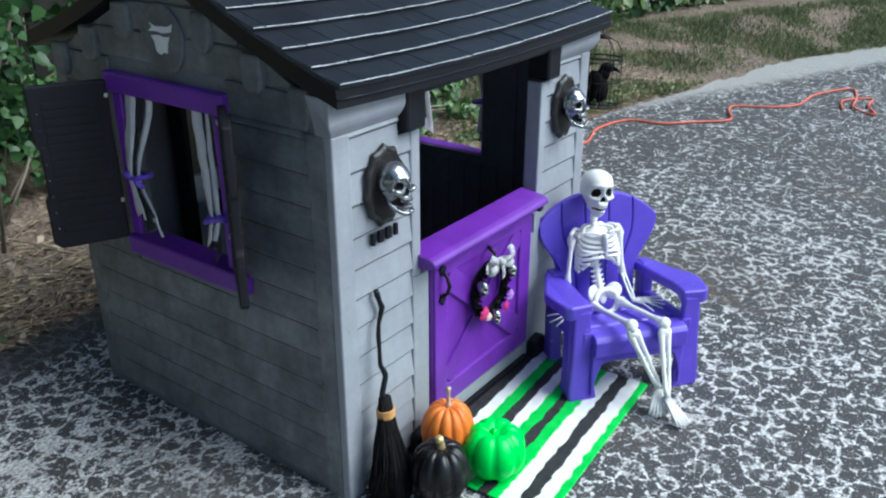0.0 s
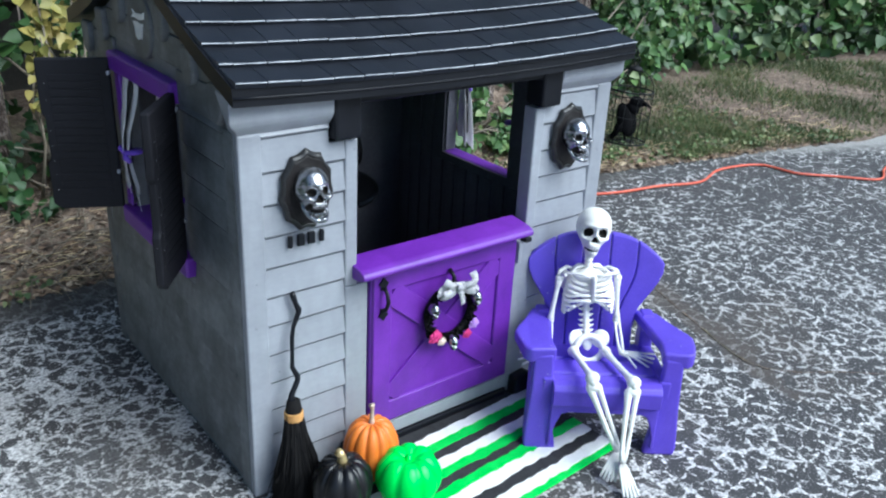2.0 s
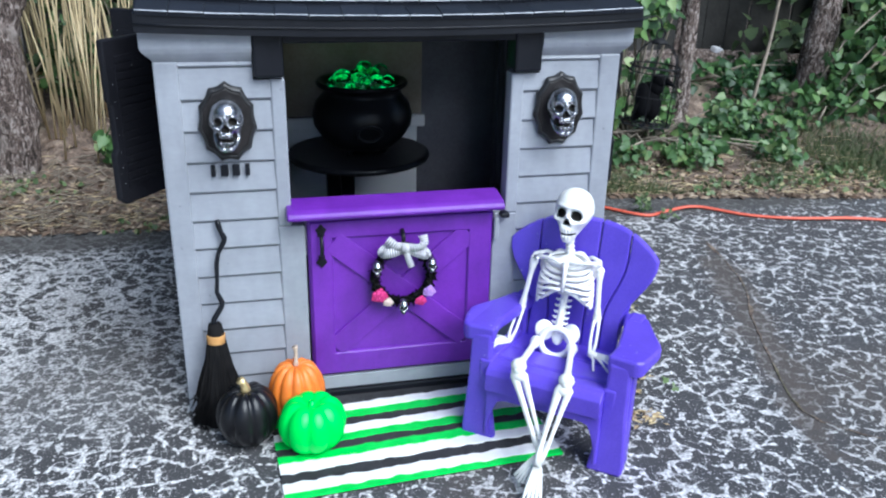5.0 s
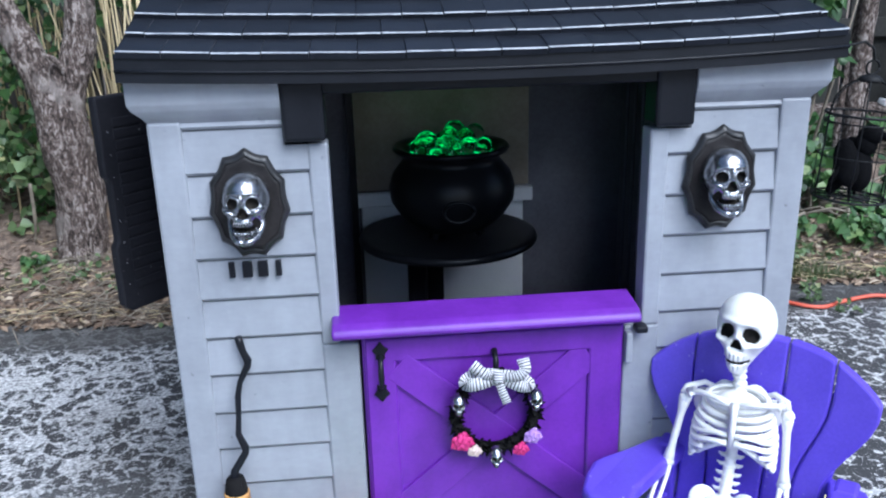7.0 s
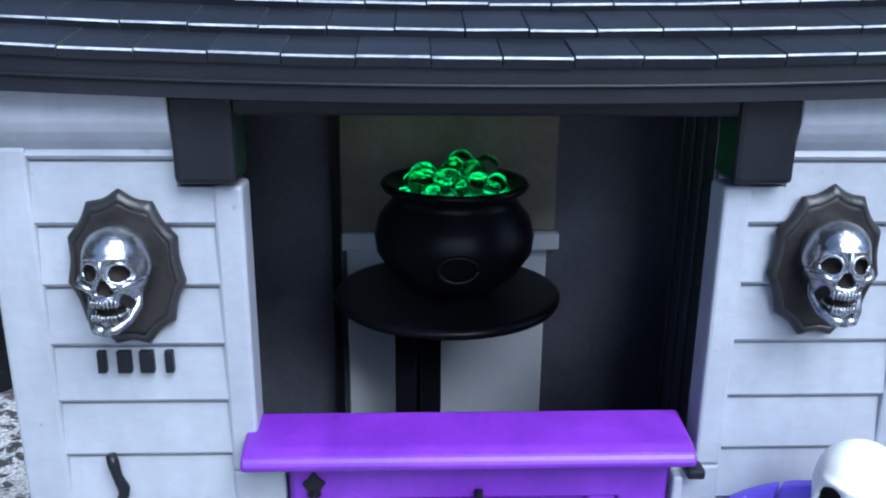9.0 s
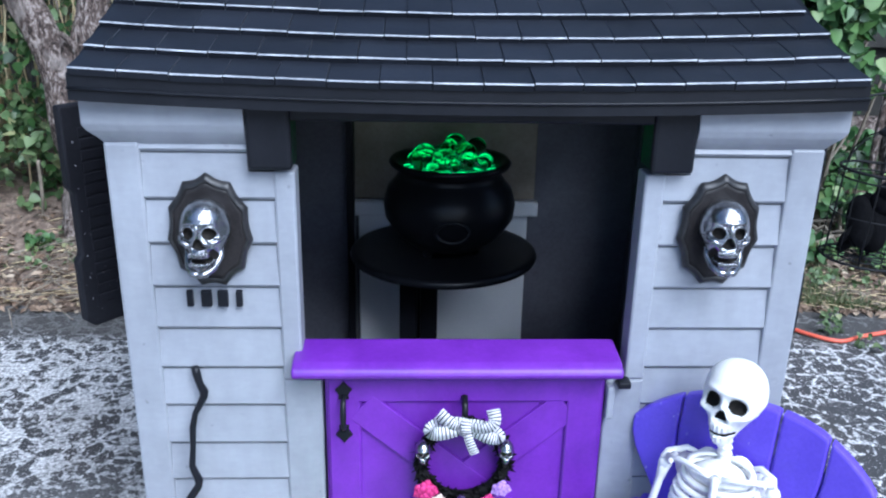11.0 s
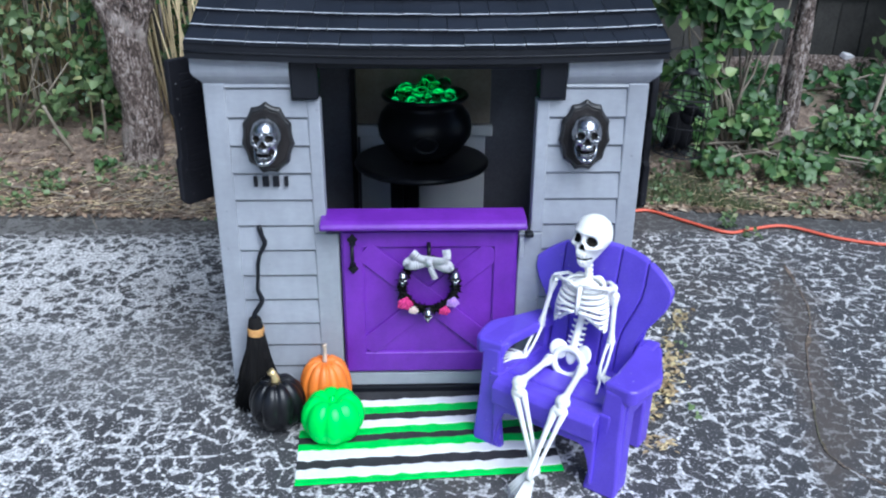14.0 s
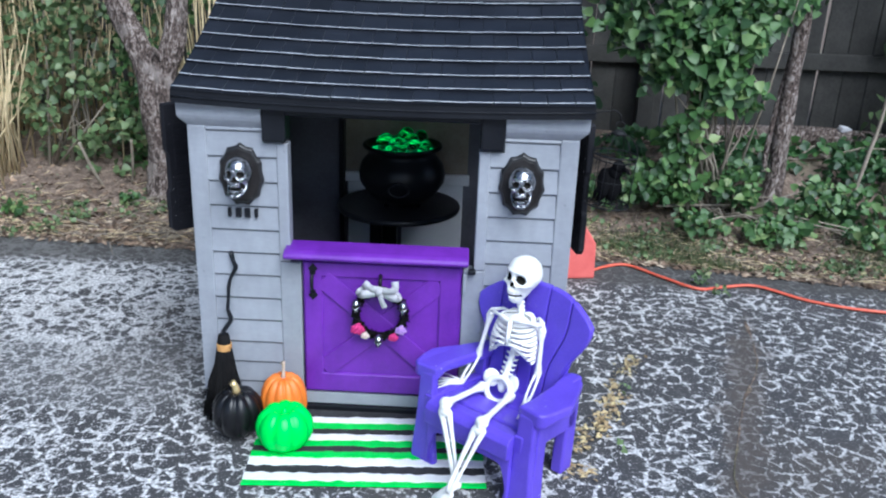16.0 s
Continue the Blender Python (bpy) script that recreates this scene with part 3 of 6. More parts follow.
    for s in (-1, 1):
        ring = [(s * (0.14 + 0.1 * eye * 1.06 * math.cos(t * math.pi / 10)), -0.012 - drop + 0.1 * eye * 1.04 * math.sin(t * math.pi / 10)) for t in range(21)]
        B.tube([on(x, z, 0.006) for x, z in ring], 0.02 * h, 8, m)
        B.tube([on(s * 0.06, -0.2), on(s * 0.15, -0.155, 0.02), on(s * 0.23, -0.12, 0.03), at(s * 0.31, -0.13, -0.08), at(s * 0.335, 0.03, -0.06)], [0.022 * h, 0.034 * h, 0.036 * h, 0.026 * h, 0.02 * h], 9, m)
        B.tube([at(s * 0.25, -0.02, -0.2), at(s * 0.225, -0.06, -0.36), at(s * 0.18, -0.2, -0.49), at(s * 0.09, -0.34, -0.565), at(0, -0.37, -0.575)], [0.03 * h, 0.045 * h, 0.045 * h, 0.05 * h, 0.05 * h], 10, m)
        for k in range(4):
            x = s * (0.017 + 0.034 * k)
            y = -0.405 + 1.9 * x * x
            B.ball(at(x, y, -0.315 + 0.5 * x * x), (0.0165 * h, 0.02 * h, 0.042 * h), 8, 6, m)
            B.ball(at(x * 0.94, y + 0.015, -0.455 + 0.5 * x * x), (0.0155 * h, 0.02 * h, 0.038 * h), 8, 6, m)
    B.tube([on(0, 0.13), on(0, 0.04, 0.012), on(0, -0.06, 0.03)], [0.03 * h, 0.024 * h, 0.02 * h], 8, m)

# ---- ground ----
EDGE = [(-60, 1.3), (-6, 1.35), (-1.8, 1.32), (-0.6, 1.24), (0.8, 1.36), (1.94, 1.16), (3.13, 0.94), (4.98, 0.55), (5.9, 0.1), (9, -1.2), (60, -14)]


def edge_y(x):
    for (x0, y0), (x1, y1) in zip(EDGE, EDGE[1:]):
        if x0 <= x <= x1:
            return y0 + (y1 - y0) * (x - x0) / (x1 - x0)
    return EDGE[0][1] if x < EDGE[0][0] else EDGE[-1][1]


def soil_z(x, y):
    d = y - edge_y(x) + 0.06 * noise.noise(Vector((x * 3, y * 3, 0)))
    if d < -0.12:
        return -0.03
    top = 0.28 if x < 2.2 else max(0.14, 0.28 - 0.12 * (x - 2.2))
    h = -0.03 + 0.035 * smooth01((d + 0.12) / 0.12) + (top - 0.005) * smooth01(d / 0.85 * 0.8 + 0.0)
    return h + 0.012 * noise.noise(Vector((x * 7, y * 7, 3))) * smooth01((d + 0.1) / 0.3)


def ground_sheet():
    xs = sorted(set([-60, -30, -15, -9, -6] + [round(-4.5 + 0.06 * i, 3) for i in range(200)] + [8, 9, 11, 15, 30, 60]))
    ys = sorted(set([-60, -30, -12, -5, -2, -0.5, 0.0] + [round(0.3 + 0.06 * i, 3) for i in range(55)] + [4, 5, 8, 15, 30, 60]))
    B = Build()
    n = len(ys)
    B.add([(x, y, soil_z(x, y)) for x in xs for y in ys],
          [(i * n + j, (i + 1) * n + j, (i + 1) * n + j + 1, i * n + j + 1) for i in range(len(xs) - 1) for j in range(n - 1)], 0, True)
    return thing("ground", B, SOIL, "brown soil bank strewn with dead leaves behind the asphalt", "ground", kind="structure")


def asphalt_sheet():
    B = Build()
    xs = [-60, -20, -8, -4, -2, -1, 0, 1, 2, 3, 4, 5, 7, 9, 15, 60]
    verts, faces = [], []
    for x in xs:
        verts += [(x, -60, 0), (x, edge_y(x) + 0.35, 0)]
    for i in range(len(xs) - 1):
        faces.append((2 * i, 2 * i + 2, 2 * i + 3, 2 * i + 1))
    B.add(verts, faces)
    return thing("pavement", B, ASPHALT, "worn dark asphalt with pale crusty patches and cracks", "pavement", kind="structure")


ground_sheet()
asphalt_sheet()

# ---- playhouse ----
XL, XR, YB = -0.505, 0.49, 0.855
LAPS = [0.815, 0.799, 0.731, 0.665, 0.599, 0.533, 0.468, 0.404, 0.337, 0.271, 0.204, 0.142, 0.08, 0.018]
house = thing("playhouse", None, None, "grey toy playhouse with black roof and purple half door", "playhouse", pose(0, 0, 0))


def board(a, b, z0, z1, wall, face, out, cut=None):
    """A lap board from a to b along the wall, its lower edge proud; out is +1 or -1 along the wall's normal."""
    B = Build()
    t0, t1, g = 0.0075, 0.002, 0.0034
    z0 += g
    top = cut or z1
    prof = [(0, z0), (t0 * 0.55, z0), (t0, z0 + 0.004), (t0 + (t1 - t0) * (top - z0 - 0.004) / (z1 - z0 - 0.004), top), (0, top)]
    verts, n = [], len(prof)
    for w in (a, b):
        for d, z in prof:
            verts.append((w, face + out * d, z))
    faces = [tuple(range(n)), tuple(range(n, 2 * n))[::-1]] + [(i, i + n, (i + 1) % n + n, (i + 1) % n) for i in range(n)]
    if (out < 0):
        faces = [f[::-1] for f in faces]
    B.add(verts, faces)
    if wall == "x":
        B.v = [(y, x, z) for x, y, z in B.v]
        B.f = [f[::-1] for f in B.f]
    return B


def front_wall(side):
    """One front pier beside the door: side -1 or +1."""
    x0, x1 = (XL, -0.25) if side < 0 else (XR, 0.24)
    notch = -0.313 if side < 0 else 0.303
    lo, hi = min(x0, x1), max(x0, x1)
    B = Build()
    if side < 0:
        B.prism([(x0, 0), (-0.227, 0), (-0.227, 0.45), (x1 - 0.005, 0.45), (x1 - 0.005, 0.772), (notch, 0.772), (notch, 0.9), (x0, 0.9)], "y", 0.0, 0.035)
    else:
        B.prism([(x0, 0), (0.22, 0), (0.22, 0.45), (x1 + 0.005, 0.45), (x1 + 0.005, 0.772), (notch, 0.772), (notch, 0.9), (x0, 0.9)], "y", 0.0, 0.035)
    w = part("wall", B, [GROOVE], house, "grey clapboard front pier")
    # corner strip, inner strip and cornice
    s = 1 if side > 0 else -1
    a, b = sorted((x0 + s * 0.002, x0 - s * 0.046))
    B = Build()
    B.box((a, -0.0088, 0.0), (b, 0.012, 0.8145), 0.004)
    part("corner_strip", B, GREY, w)
    a, b = sorted((x1, x1 + s * 0.03))
    B = Build()
    B.box((a, -0.0084, 0.452), (b, 0.034, 0.776), 0.004)
    part("door_post", B, GREY, w)
    a, b = sorted((x1 - s * 0.028, x1 + s * 0.03))
    B = Build()
    B.box((a, -0.0084, 0.0), (b, 0.034, 0.4515), 0.004)
    part("door_post", B, GREY, w)
    a, b = sorted((x0 + s * 0.022, notch))
    B = Build()
    B.prism([(-0.004, 0.812), (-0.013, 0.822), (-0.02, 0.832), (-0.024, 0.842), (-0.024, 0.892), (0.03, 0.892), (0.03, 0.812)], "x", a, b, 0.002, fn=lambda p: Vector((p.x - s * max(0, 0.022 - (x0 + s * 0.022 - p.x) * s) * smooth01((0.842 - p.z) / 0.03), p.y, p.z)))
    part("cornice", B, GREY, w)
    for i, (z1, z0) in enumerate(zip(LAPS, LAPS[1:])):
        inner = x1 + s * 0.022
        if i <= 1:
            inner = notch + s * 0.002
        a, b = sorted((x0 - s * 0.038, inner))
        part("clapboard", board(a, b, z0, z1, "y", 0.0, -1), GREY, w)
        if i == 1:
            a, b = sorted((notch + s * 0.02, x1 + s * 0.022))
            part("clapboard", board(a, b, z0, z1, "y", 0.0003, -1, 0.774), GREY, w)
    return w


front_wall(-1)
front_wall(1)


PROFILE = [(-0.046, 0.902), (0.02, 0.924), (0.09, 0.949), (0.16, 0.977), (0.23, 1.008), (0.30, 1.041), (0.37, 1.078), (0.43, 1.112)]
HYR, HZR = 0.43, 1.112


def front_roof_at(s):
    """Point and slope of the front roof face at s from 0 (eave) to 1 (ridge)."""
    u = s * (len(PROFILE) - 1)
    i = min(int(u), len(PROFILE) - 2)
    f = u - i
    (y0, z0), (y1, z1) = PROFILE[i], PROFILE[i + 1]
    return y0 + (y1 - y0) * f, z0 + (z1 - z0) * f


def side_wall(side):
    """A gabled side wall with a window opening: side -1 or +1."""
    xo = XL if side < 0 else XR
    xi = xo - side * 0.03
    a, b = sorted((xo - side * 0.004, xi))
    B = Build()
    y0, y1, z0, z1 = 0.30, 0.60, 0.475, 0.825
    B.box((a, 0.036, 0.0), (b, YB, z0))
    B.box((a, 0.036, z0), (b, y0, z1))
    B.box((a, y1, z0), (b, YB, z1))
    B.prism([(0.036, z1), (YB, z1), (YB, 0.87), (HYR, HZR - 0.05), (0.036, 0.87)], "x", a, b)
    w = part("wall", B, [GROOVE], house, "grey clapboard gable wall, oversprayed and shaded darker in its colour")
    # inner black lining
    B = Build()
    c, d = sorted((xi - side * 0.001, xi - side * 0.006))
    B.box((c, 0.036, 0.01), (d, YB - 0.03, z0))
    B.box((c, 0.036, z0), (d, y0, z1))
    B.box((c, y1, z0), (d, YB - 0.03, z1))
    B.prism([(0.036, z1), (YB - 0.03, z1), (YB - 0.03, 0.86), (HYR, HZR - 0.07), (0.036, 0.86)], "x", c, d)
    part("inner_lining", B, INNER, w, "matt black sprayed lining")
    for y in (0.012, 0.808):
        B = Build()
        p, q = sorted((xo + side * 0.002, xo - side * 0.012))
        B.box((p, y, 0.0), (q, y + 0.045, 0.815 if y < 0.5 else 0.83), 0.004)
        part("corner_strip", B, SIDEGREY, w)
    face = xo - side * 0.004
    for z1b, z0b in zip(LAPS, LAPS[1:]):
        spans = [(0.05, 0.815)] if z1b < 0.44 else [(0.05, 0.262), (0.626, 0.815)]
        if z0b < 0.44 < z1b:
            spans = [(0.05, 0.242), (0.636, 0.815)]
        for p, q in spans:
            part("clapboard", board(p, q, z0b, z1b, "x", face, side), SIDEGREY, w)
    # gable: lap courses cut to the rake, each ending in a rounded proud block
    def under(y):
        u = min(max((HYR - abs(y - HYR) - PROFILE[0][0]) / (HYR - PROFILE[0][0]), 0.0), 1.0)
        return front_roof_at(u)[1] - 0.036
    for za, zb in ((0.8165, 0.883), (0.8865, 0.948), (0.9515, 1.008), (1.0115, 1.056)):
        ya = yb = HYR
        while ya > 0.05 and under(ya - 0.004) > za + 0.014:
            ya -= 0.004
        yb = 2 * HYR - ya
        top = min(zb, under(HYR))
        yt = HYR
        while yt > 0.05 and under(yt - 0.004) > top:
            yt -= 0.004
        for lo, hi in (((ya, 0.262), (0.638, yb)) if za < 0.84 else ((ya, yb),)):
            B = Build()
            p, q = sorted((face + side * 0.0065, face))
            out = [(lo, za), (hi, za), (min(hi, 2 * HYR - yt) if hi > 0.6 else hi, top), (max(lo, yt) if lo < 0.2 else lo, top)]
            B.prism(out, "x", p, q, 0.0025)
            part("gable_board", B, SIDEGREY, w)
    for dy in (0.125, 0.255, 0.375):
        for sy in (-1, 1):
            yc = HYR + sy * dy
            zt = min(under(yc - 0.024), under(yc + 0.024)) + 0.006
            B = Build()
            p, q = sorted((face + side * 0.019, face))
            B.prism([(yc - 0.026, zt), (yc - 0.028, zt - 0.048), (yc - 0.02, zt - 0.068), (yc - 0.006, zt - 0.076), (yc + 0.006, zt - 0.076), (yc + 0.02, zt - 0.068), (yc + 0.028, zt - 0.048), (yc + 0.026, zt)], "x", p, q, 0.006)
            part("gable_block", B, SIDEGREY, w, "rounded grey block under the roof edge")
    # oval medallion with a pale painted figure
    B = Build()
    p, q = sorted((face, face + side * 0.013))
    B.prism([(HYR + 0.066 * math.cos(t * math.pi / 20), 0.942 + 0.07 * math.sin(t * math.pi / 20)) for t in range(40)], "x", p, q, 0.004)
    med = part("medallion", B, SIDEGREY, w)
    if side < 0:
        B = Build()
        body = [(-0.02, 0.004), (-0.014, -0.01), (-0.012, -0.028), (-0.002, -0.034), (0.006, -0.027), (0.012, -0.03), (0.016, -0.008), (0.021, 0.006), (0.008, 0.003), (-0.004, 0.007)]
        arc = [(-0.022, 0.03), (-0.016, 0.022), (-0.026, 0.012), (-0.008, 0.014), (0.008, 0.011), (0.026, 0.016), (0.03, 0.032), (0.02, 0.026), (0.006, 0.025), (-0.01, 0.024)]
        for fig in (body, arc):
            B.prism([(HYR - 1.35 * y, 0.944 + 0.95 * z) for y, z in fig], "x", face - 0.0155, face - 0.0128)
        part("painted_emblem", B, RUGWHITE, med, "white stencilled emblem")
    if side > 0:
        for lo, hi in (((xi, 0.592, 0.48), (xo + 0.008, 0.5985, 0.81)), ((xi, 0.3025, 0.48), (xo + 0.008, 0.308, 0.81))):
            B = Build()
            B.box(lo, hi, 0.001)
            part("reveal", B, INNER, w)
        for k in range(13):
            B = Build()
            yb = 0.07 + 0.058 * k
            B.box((xi - 0.014, yb, 0.025), (xi - 0.0062, yb + 0.03, 0.452 if 0.2 < yb < 0.63 else 0.83), 0.003)
            part("batten", B, INNER, w)
    # purple window frame
    frame_top = Build()
    p, q = sorted((face + side * 0.024, xo - side * 0.02))
    frame_top.box((p, 0.258 if side < 0 else 0.232, 0.812), (q, 0.643, 0.856), 0.006)
    win = part("window_frame", frame_top, PURPLE, w, "purple painted window frame")
    for lo, hi in (((0.286 if side < 0 else 0.27, 0.479), (0.302, 0.811)), ((0.599, 0.479), (0.63, 0.811))):
        B = Build()
        p, q = sorted((face + side * 0.014, xo - side * 0.002))
        B.box((p, lo[0], lo[1]), (q, hi[0], hi[1]), 0.004)
        part("jamb", B, PURPLE, win)
    B = Build()
    p, q = sorted((face + side * 0.026, xi - side * (0.012 if side < 0 else 0.001)))
    B.prism([(0.24, 0.432), (0.637, 0.432), (0.637, 0.478), (0.24, 0.478)], "x", p, q, 0.006)
    part("sill", B, PURPLE, win)
    return w


wall_l = side_wall(-1)
wall_r = side_wall(1)


def back_wall():
    B = Build()
    B.prism([(XL + 0.03, 0), (XR - 0.03, 0), (XR - 0.03, 0.87), (XL + 0.03, 0.87)], "y", 0.83, YB)
    w = part("wall", B, [INNER], house, "black sprayed back wall")
    B = Build()
    B.box((-0.215, 0.82, 0.03), (-0.085, 0.829, 0.47), 0.003)
    part("lower_panel", B, PALE, w, "bare grey lower panel")
    B = Build()
    B.box((-0.02, 0.82, 0.03), (0.2, 0.829, 0.47), 0.003)
    part("lower_panel", B, PALE, w, "bare grey lower panel")
    B = Build()
    B.box((-0.235, 0.8, 0.455), (0.222, 0.828, 0.492), 0.005)
    part("ledge", B, PALE, w, "bare grey ledge")
    B = Build()
    B.box((-0.228, 0.821, 0.494), (0.214, 0.829, 0.80), 0.002)
    part("upper_panel", B, BROWNPANEL, w, "dull brown upper panel")
    B = Build()
    B.box((-0.24, 0.77, 0.02), (-0.222, 0.829, 0.86), 0.003)
    part("stile", B, BLACK, w)
    return w


back_wall()


def floor_and_header():
    B = Build()
    B.box((XL + 0.03, 0.036, 0.004), (XR - 0.03, 0.829, 0.02))
    part("floor_plate", B, BLACK, house)
    B = Build()
    B.box((-0.222, -0.012, 0.026), (0.215, 0.034, 0.063), 0.004)
    part("door_sill", B, GREY, house, "grey door sill")
    B = Build()
    B.box((-0.222, -0.019, 0.0), (0.215, 0.034, 0.025), 0.004)
    part("threshold", B, BLACK, house, "black threshold strip")
    B = Build()
    B.box((-0.312, -0.02, 0.848), (0.302, 0.035, 0.9), 0.004)
    h = part("header_beam", B, BLACK, house, "black header beam over the door")
    for a, b in ((-0.312, -0.251), (0.241, 0.302)):
        B = Build()
        B.box((a, -0.026, 0.781), (b, 0.034, 0.87), 0.006)
        part("bracket", B, BLACK, h)
    # feet either side of the door
    for x in (-0.262, 0.262):
        B = Build()
        B.prism([(x - 0.036, 0.0), (x + 0.036, 0.0), (x + 0.034, 0.05), (x + 0.012, 0.066), (x - 0.034, 0.058)], "y", -0.036, -0.0065, 0.006)
        part("foot_block", B, BLACK, house, "small black foot block")


floor_and_header()


def sag(x):
    return 0.013 * (x / 0.52) ** 2 - 0.004


def roof():
    xl, xr = -0.529, 0.518
    top = PROFILE + [(2 * HYR - y, z) for y, z in PROFILE[-2::-1]]
    low = [(y, z - 0.034) for y, z in top]
    low[0], low[-1] = (top[0][0] - 0.002, top[0][1] - 0.034), (top[-1][0] + 0.002, top[-1][1] - 0.034)
    B = Build()
    loop = top + low[::-1]
    n, cols = len(loop), 16
    xs = [xl + (xr - xl) * i / cols for i in range(cols + 1)]
    B.add([(x, y, z + sag(x)) for x in xs for y, z in loop],
          [(i * n + j, i * n + (j + 1) % n, (i + 1) * n + (j + 1) % n, (i + 1) * n + j) for i in range(cols) for j in range(n)]
          + [tuple(range(n))[::-1], tuple(range(cols * n, cols * n + n))])
    r = part("roof", B, BLACK, house, "black plastic shingle roof with silver-brushed tile edges")
    B = Build()
    B.tube([(x, HYR, HZR + 0.004 + sag(x)) for x in xs], 0.016, 10)
    part("ridge_cap", B, ROOFBLACK, r)
    B = Build()
    B.tube([(x, PROFILE[0][0] - 0.003, PROFILE[0][1] - 0.018 + sag(x)) for x in xs], 0.0022, 8)
    part("fascia_bead", B, BLACK, r)
    # shared tile meshes, one for each course and width
    rnd = random.Random(4)
    rise = 0.1395
    for c in range(8):
        (y0, z0), (y1, z1) = front_roof_at(c * rise), front_roof_at(min(1, (c + 1) * rise))
        up = Vector((0, y1 - y0, z1 - z0))
        length = up.length
        up.normalize()
        nrm = Vector((0, -up.z, up.y))
        w = 0.0665
        cuts = [xl + 0.004]
        x = xl + (0.034 if c % 2 else 0.066)
        while x < xr - 0.01:
            cuts.append(x + rnd.uniform(-0.002, 0.002))
            x += w
        cuts.append(xr - 0.004)
        shared = {}
        for a, b in zip(cuts, cuts[1:]):
            if b - a < 0.012:
                continue
            key = round(b - a, 3)
            if key not in shared:
                B = Build()
                h = (key - 0.0018) / 2
                t0, t1, lip = 0.0105, 0.0015, 0.0014
                # across x: -h..h; along the slope v; thickness n
                pr = [(-0.004, 0.0), (-0.004, t0 - lip), (-0.004 + lip * 0.9, t0 + 0.0004), (length, t1), (length, 0.0)]
                verts = []
                for sx in (-h, h):
                    for v, n in pr:
                        verts.append(Vector((sx, 0, 0)) + up * v + nrm * n)
                k = len(pr)
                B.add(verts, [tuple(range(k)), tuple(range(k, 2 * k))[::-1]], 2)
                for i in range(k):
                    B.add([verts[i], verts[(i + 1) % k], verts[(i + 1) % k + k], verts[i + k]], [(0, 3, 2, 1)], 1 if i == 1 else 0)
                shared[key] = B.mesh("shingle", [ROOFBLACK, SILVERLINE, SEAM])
            ob = part("shingle", shared[key], None, r)
            ob.location = ((a + b) / 2, y0, z0 + sag((a + b) / 2) + rnd.uniform(-0.0006, 0.0006))
            ob.rotation_euler = (0, radians(rnd.uniform(-0.6, 0.6)) - 0.096 * (a + b) / 2, 0)
    return r


roof()


def half_door():
    x0, x1, z0, z1 = -0.218, 0.211, 0.067, 0.466
    B = Build()
    B.box((x0, -0.012, z0), (x1, 0.02, z1), 0.005)
    d = part("door", B, PURPLE, house, "purple half door with crossed braces")
    B = Build()
    B.prism([(-0.046, 0.474), (-0.053, 0.477), (-0.055, 0.484), (-0.05, 0.491), (-0.036, 0.497), (0.028, 0.504), (0.034, 0.495), (0.03, 0.468), (-0.03, 0.468)], "x", -0.262, 0.226, 0.004)
    part("cap_rail", B, PURPLE, d, "glossy purple ledge rail")
    # moulded border in one piece round the sunk panel
    B = Build()
    loops = []
    for y, g in ((-0.0118, 0.0), (-0.0172, 0.0012), (-0.019, 0.004)):
        loops.append([(x0 + 0.004 + g, y, z0 + 0.004 + g), (x1 - 0.004 - g, y, z0 + 0.004 + g), (x1 - 0.004 - g, y, z1 - 0.006 - g), (x0 + 0.004 + g, y, z1 - 0.006 - g)])
    for y, g in ((-0.019, 0.004), (-0.0172, 0.0012), (-0.0118, 0.0)):
        loops.append([(x0 + 0.055 - g, y, z0 + 0.062 - g), (x1 - 0.06 + g, y, z0 + 0.062 - g), (x1 - 0.06 + g, y, 0.418 + g), (x0 + 0.055 - g, y, 0.418 + g)])
    for p, q in zip(loops, loops[1:]):
        for k in range(4):
            m = (k + 1) % 4
            B.add([p[k], p[m], q[m], q[k]], [(0, 1, 2, 3)])
    part("border", B, PURPLE, d)
    cx, cz = (x0 + x1) / 2 - 0.002, 0.276
    for s in (1, -1):
        B = Build()
        ang = math.atan2(0.262, 0.305)
        B.box((-0.208, -0.0178, -0.027), (0.208, -0.0115, 0.027), 0.0015)
        rot = Matrix.Rotation(s * ang, 4, 'Y')
        B.v = [tuple(rot @ Vector(p) + Vector((cx, -0.0008 * (s + 1), cz))) for p in B.v]
        part("brace", B, PURPLE, d)
    # black pull handle with spade ends
    B = Build()
    hx = -0.189
    B.tube([(hx, -0.02, 0.435), (hx, -0.034, 0.424), (hx, -0.041, 0.405), (hx, -0.034, 0.384), (hx, -0.02, 0.373)], [0.004, 0.0042, 0.005, 0.0042, 0.004], 8)
    for zc, s in ((0.437, 1), (0.371, -1)):
        B.prism([(hx, zc + s * 0.02), (hx + 0.007, zc + s * 0.011), (hx + 0.013, zc + s * 0.006), (hx + 0.007, zc - s * 0.002), (hx + 0.008, zc - s * 0.01), (hx - 0.008, zc - s * 0.01), (hx - 0.007, zc - s * 0.002), (hx - 0.013, zc + s * 0.006), (hx - 0.007, zc + s * 0.011)], "y", -0.024, -0.019, 0.001)
    part("handle", B, BLACK, d, "black wrought-style pull handle")
    # black latch at the hinge side
    B = Build()
    B.box((0.226, -0.03, 0.446), (0.246, -0.007, 0.458), 0.003)
    part("latch", B, BLACK, d)
    B = Build()
    B.box((0.2125, -0.022, 0.39), (0.224, -0.007, 0.445), 0.003)
    part("hinge", B, GREY, d, "worn grey hinge")


half_door()


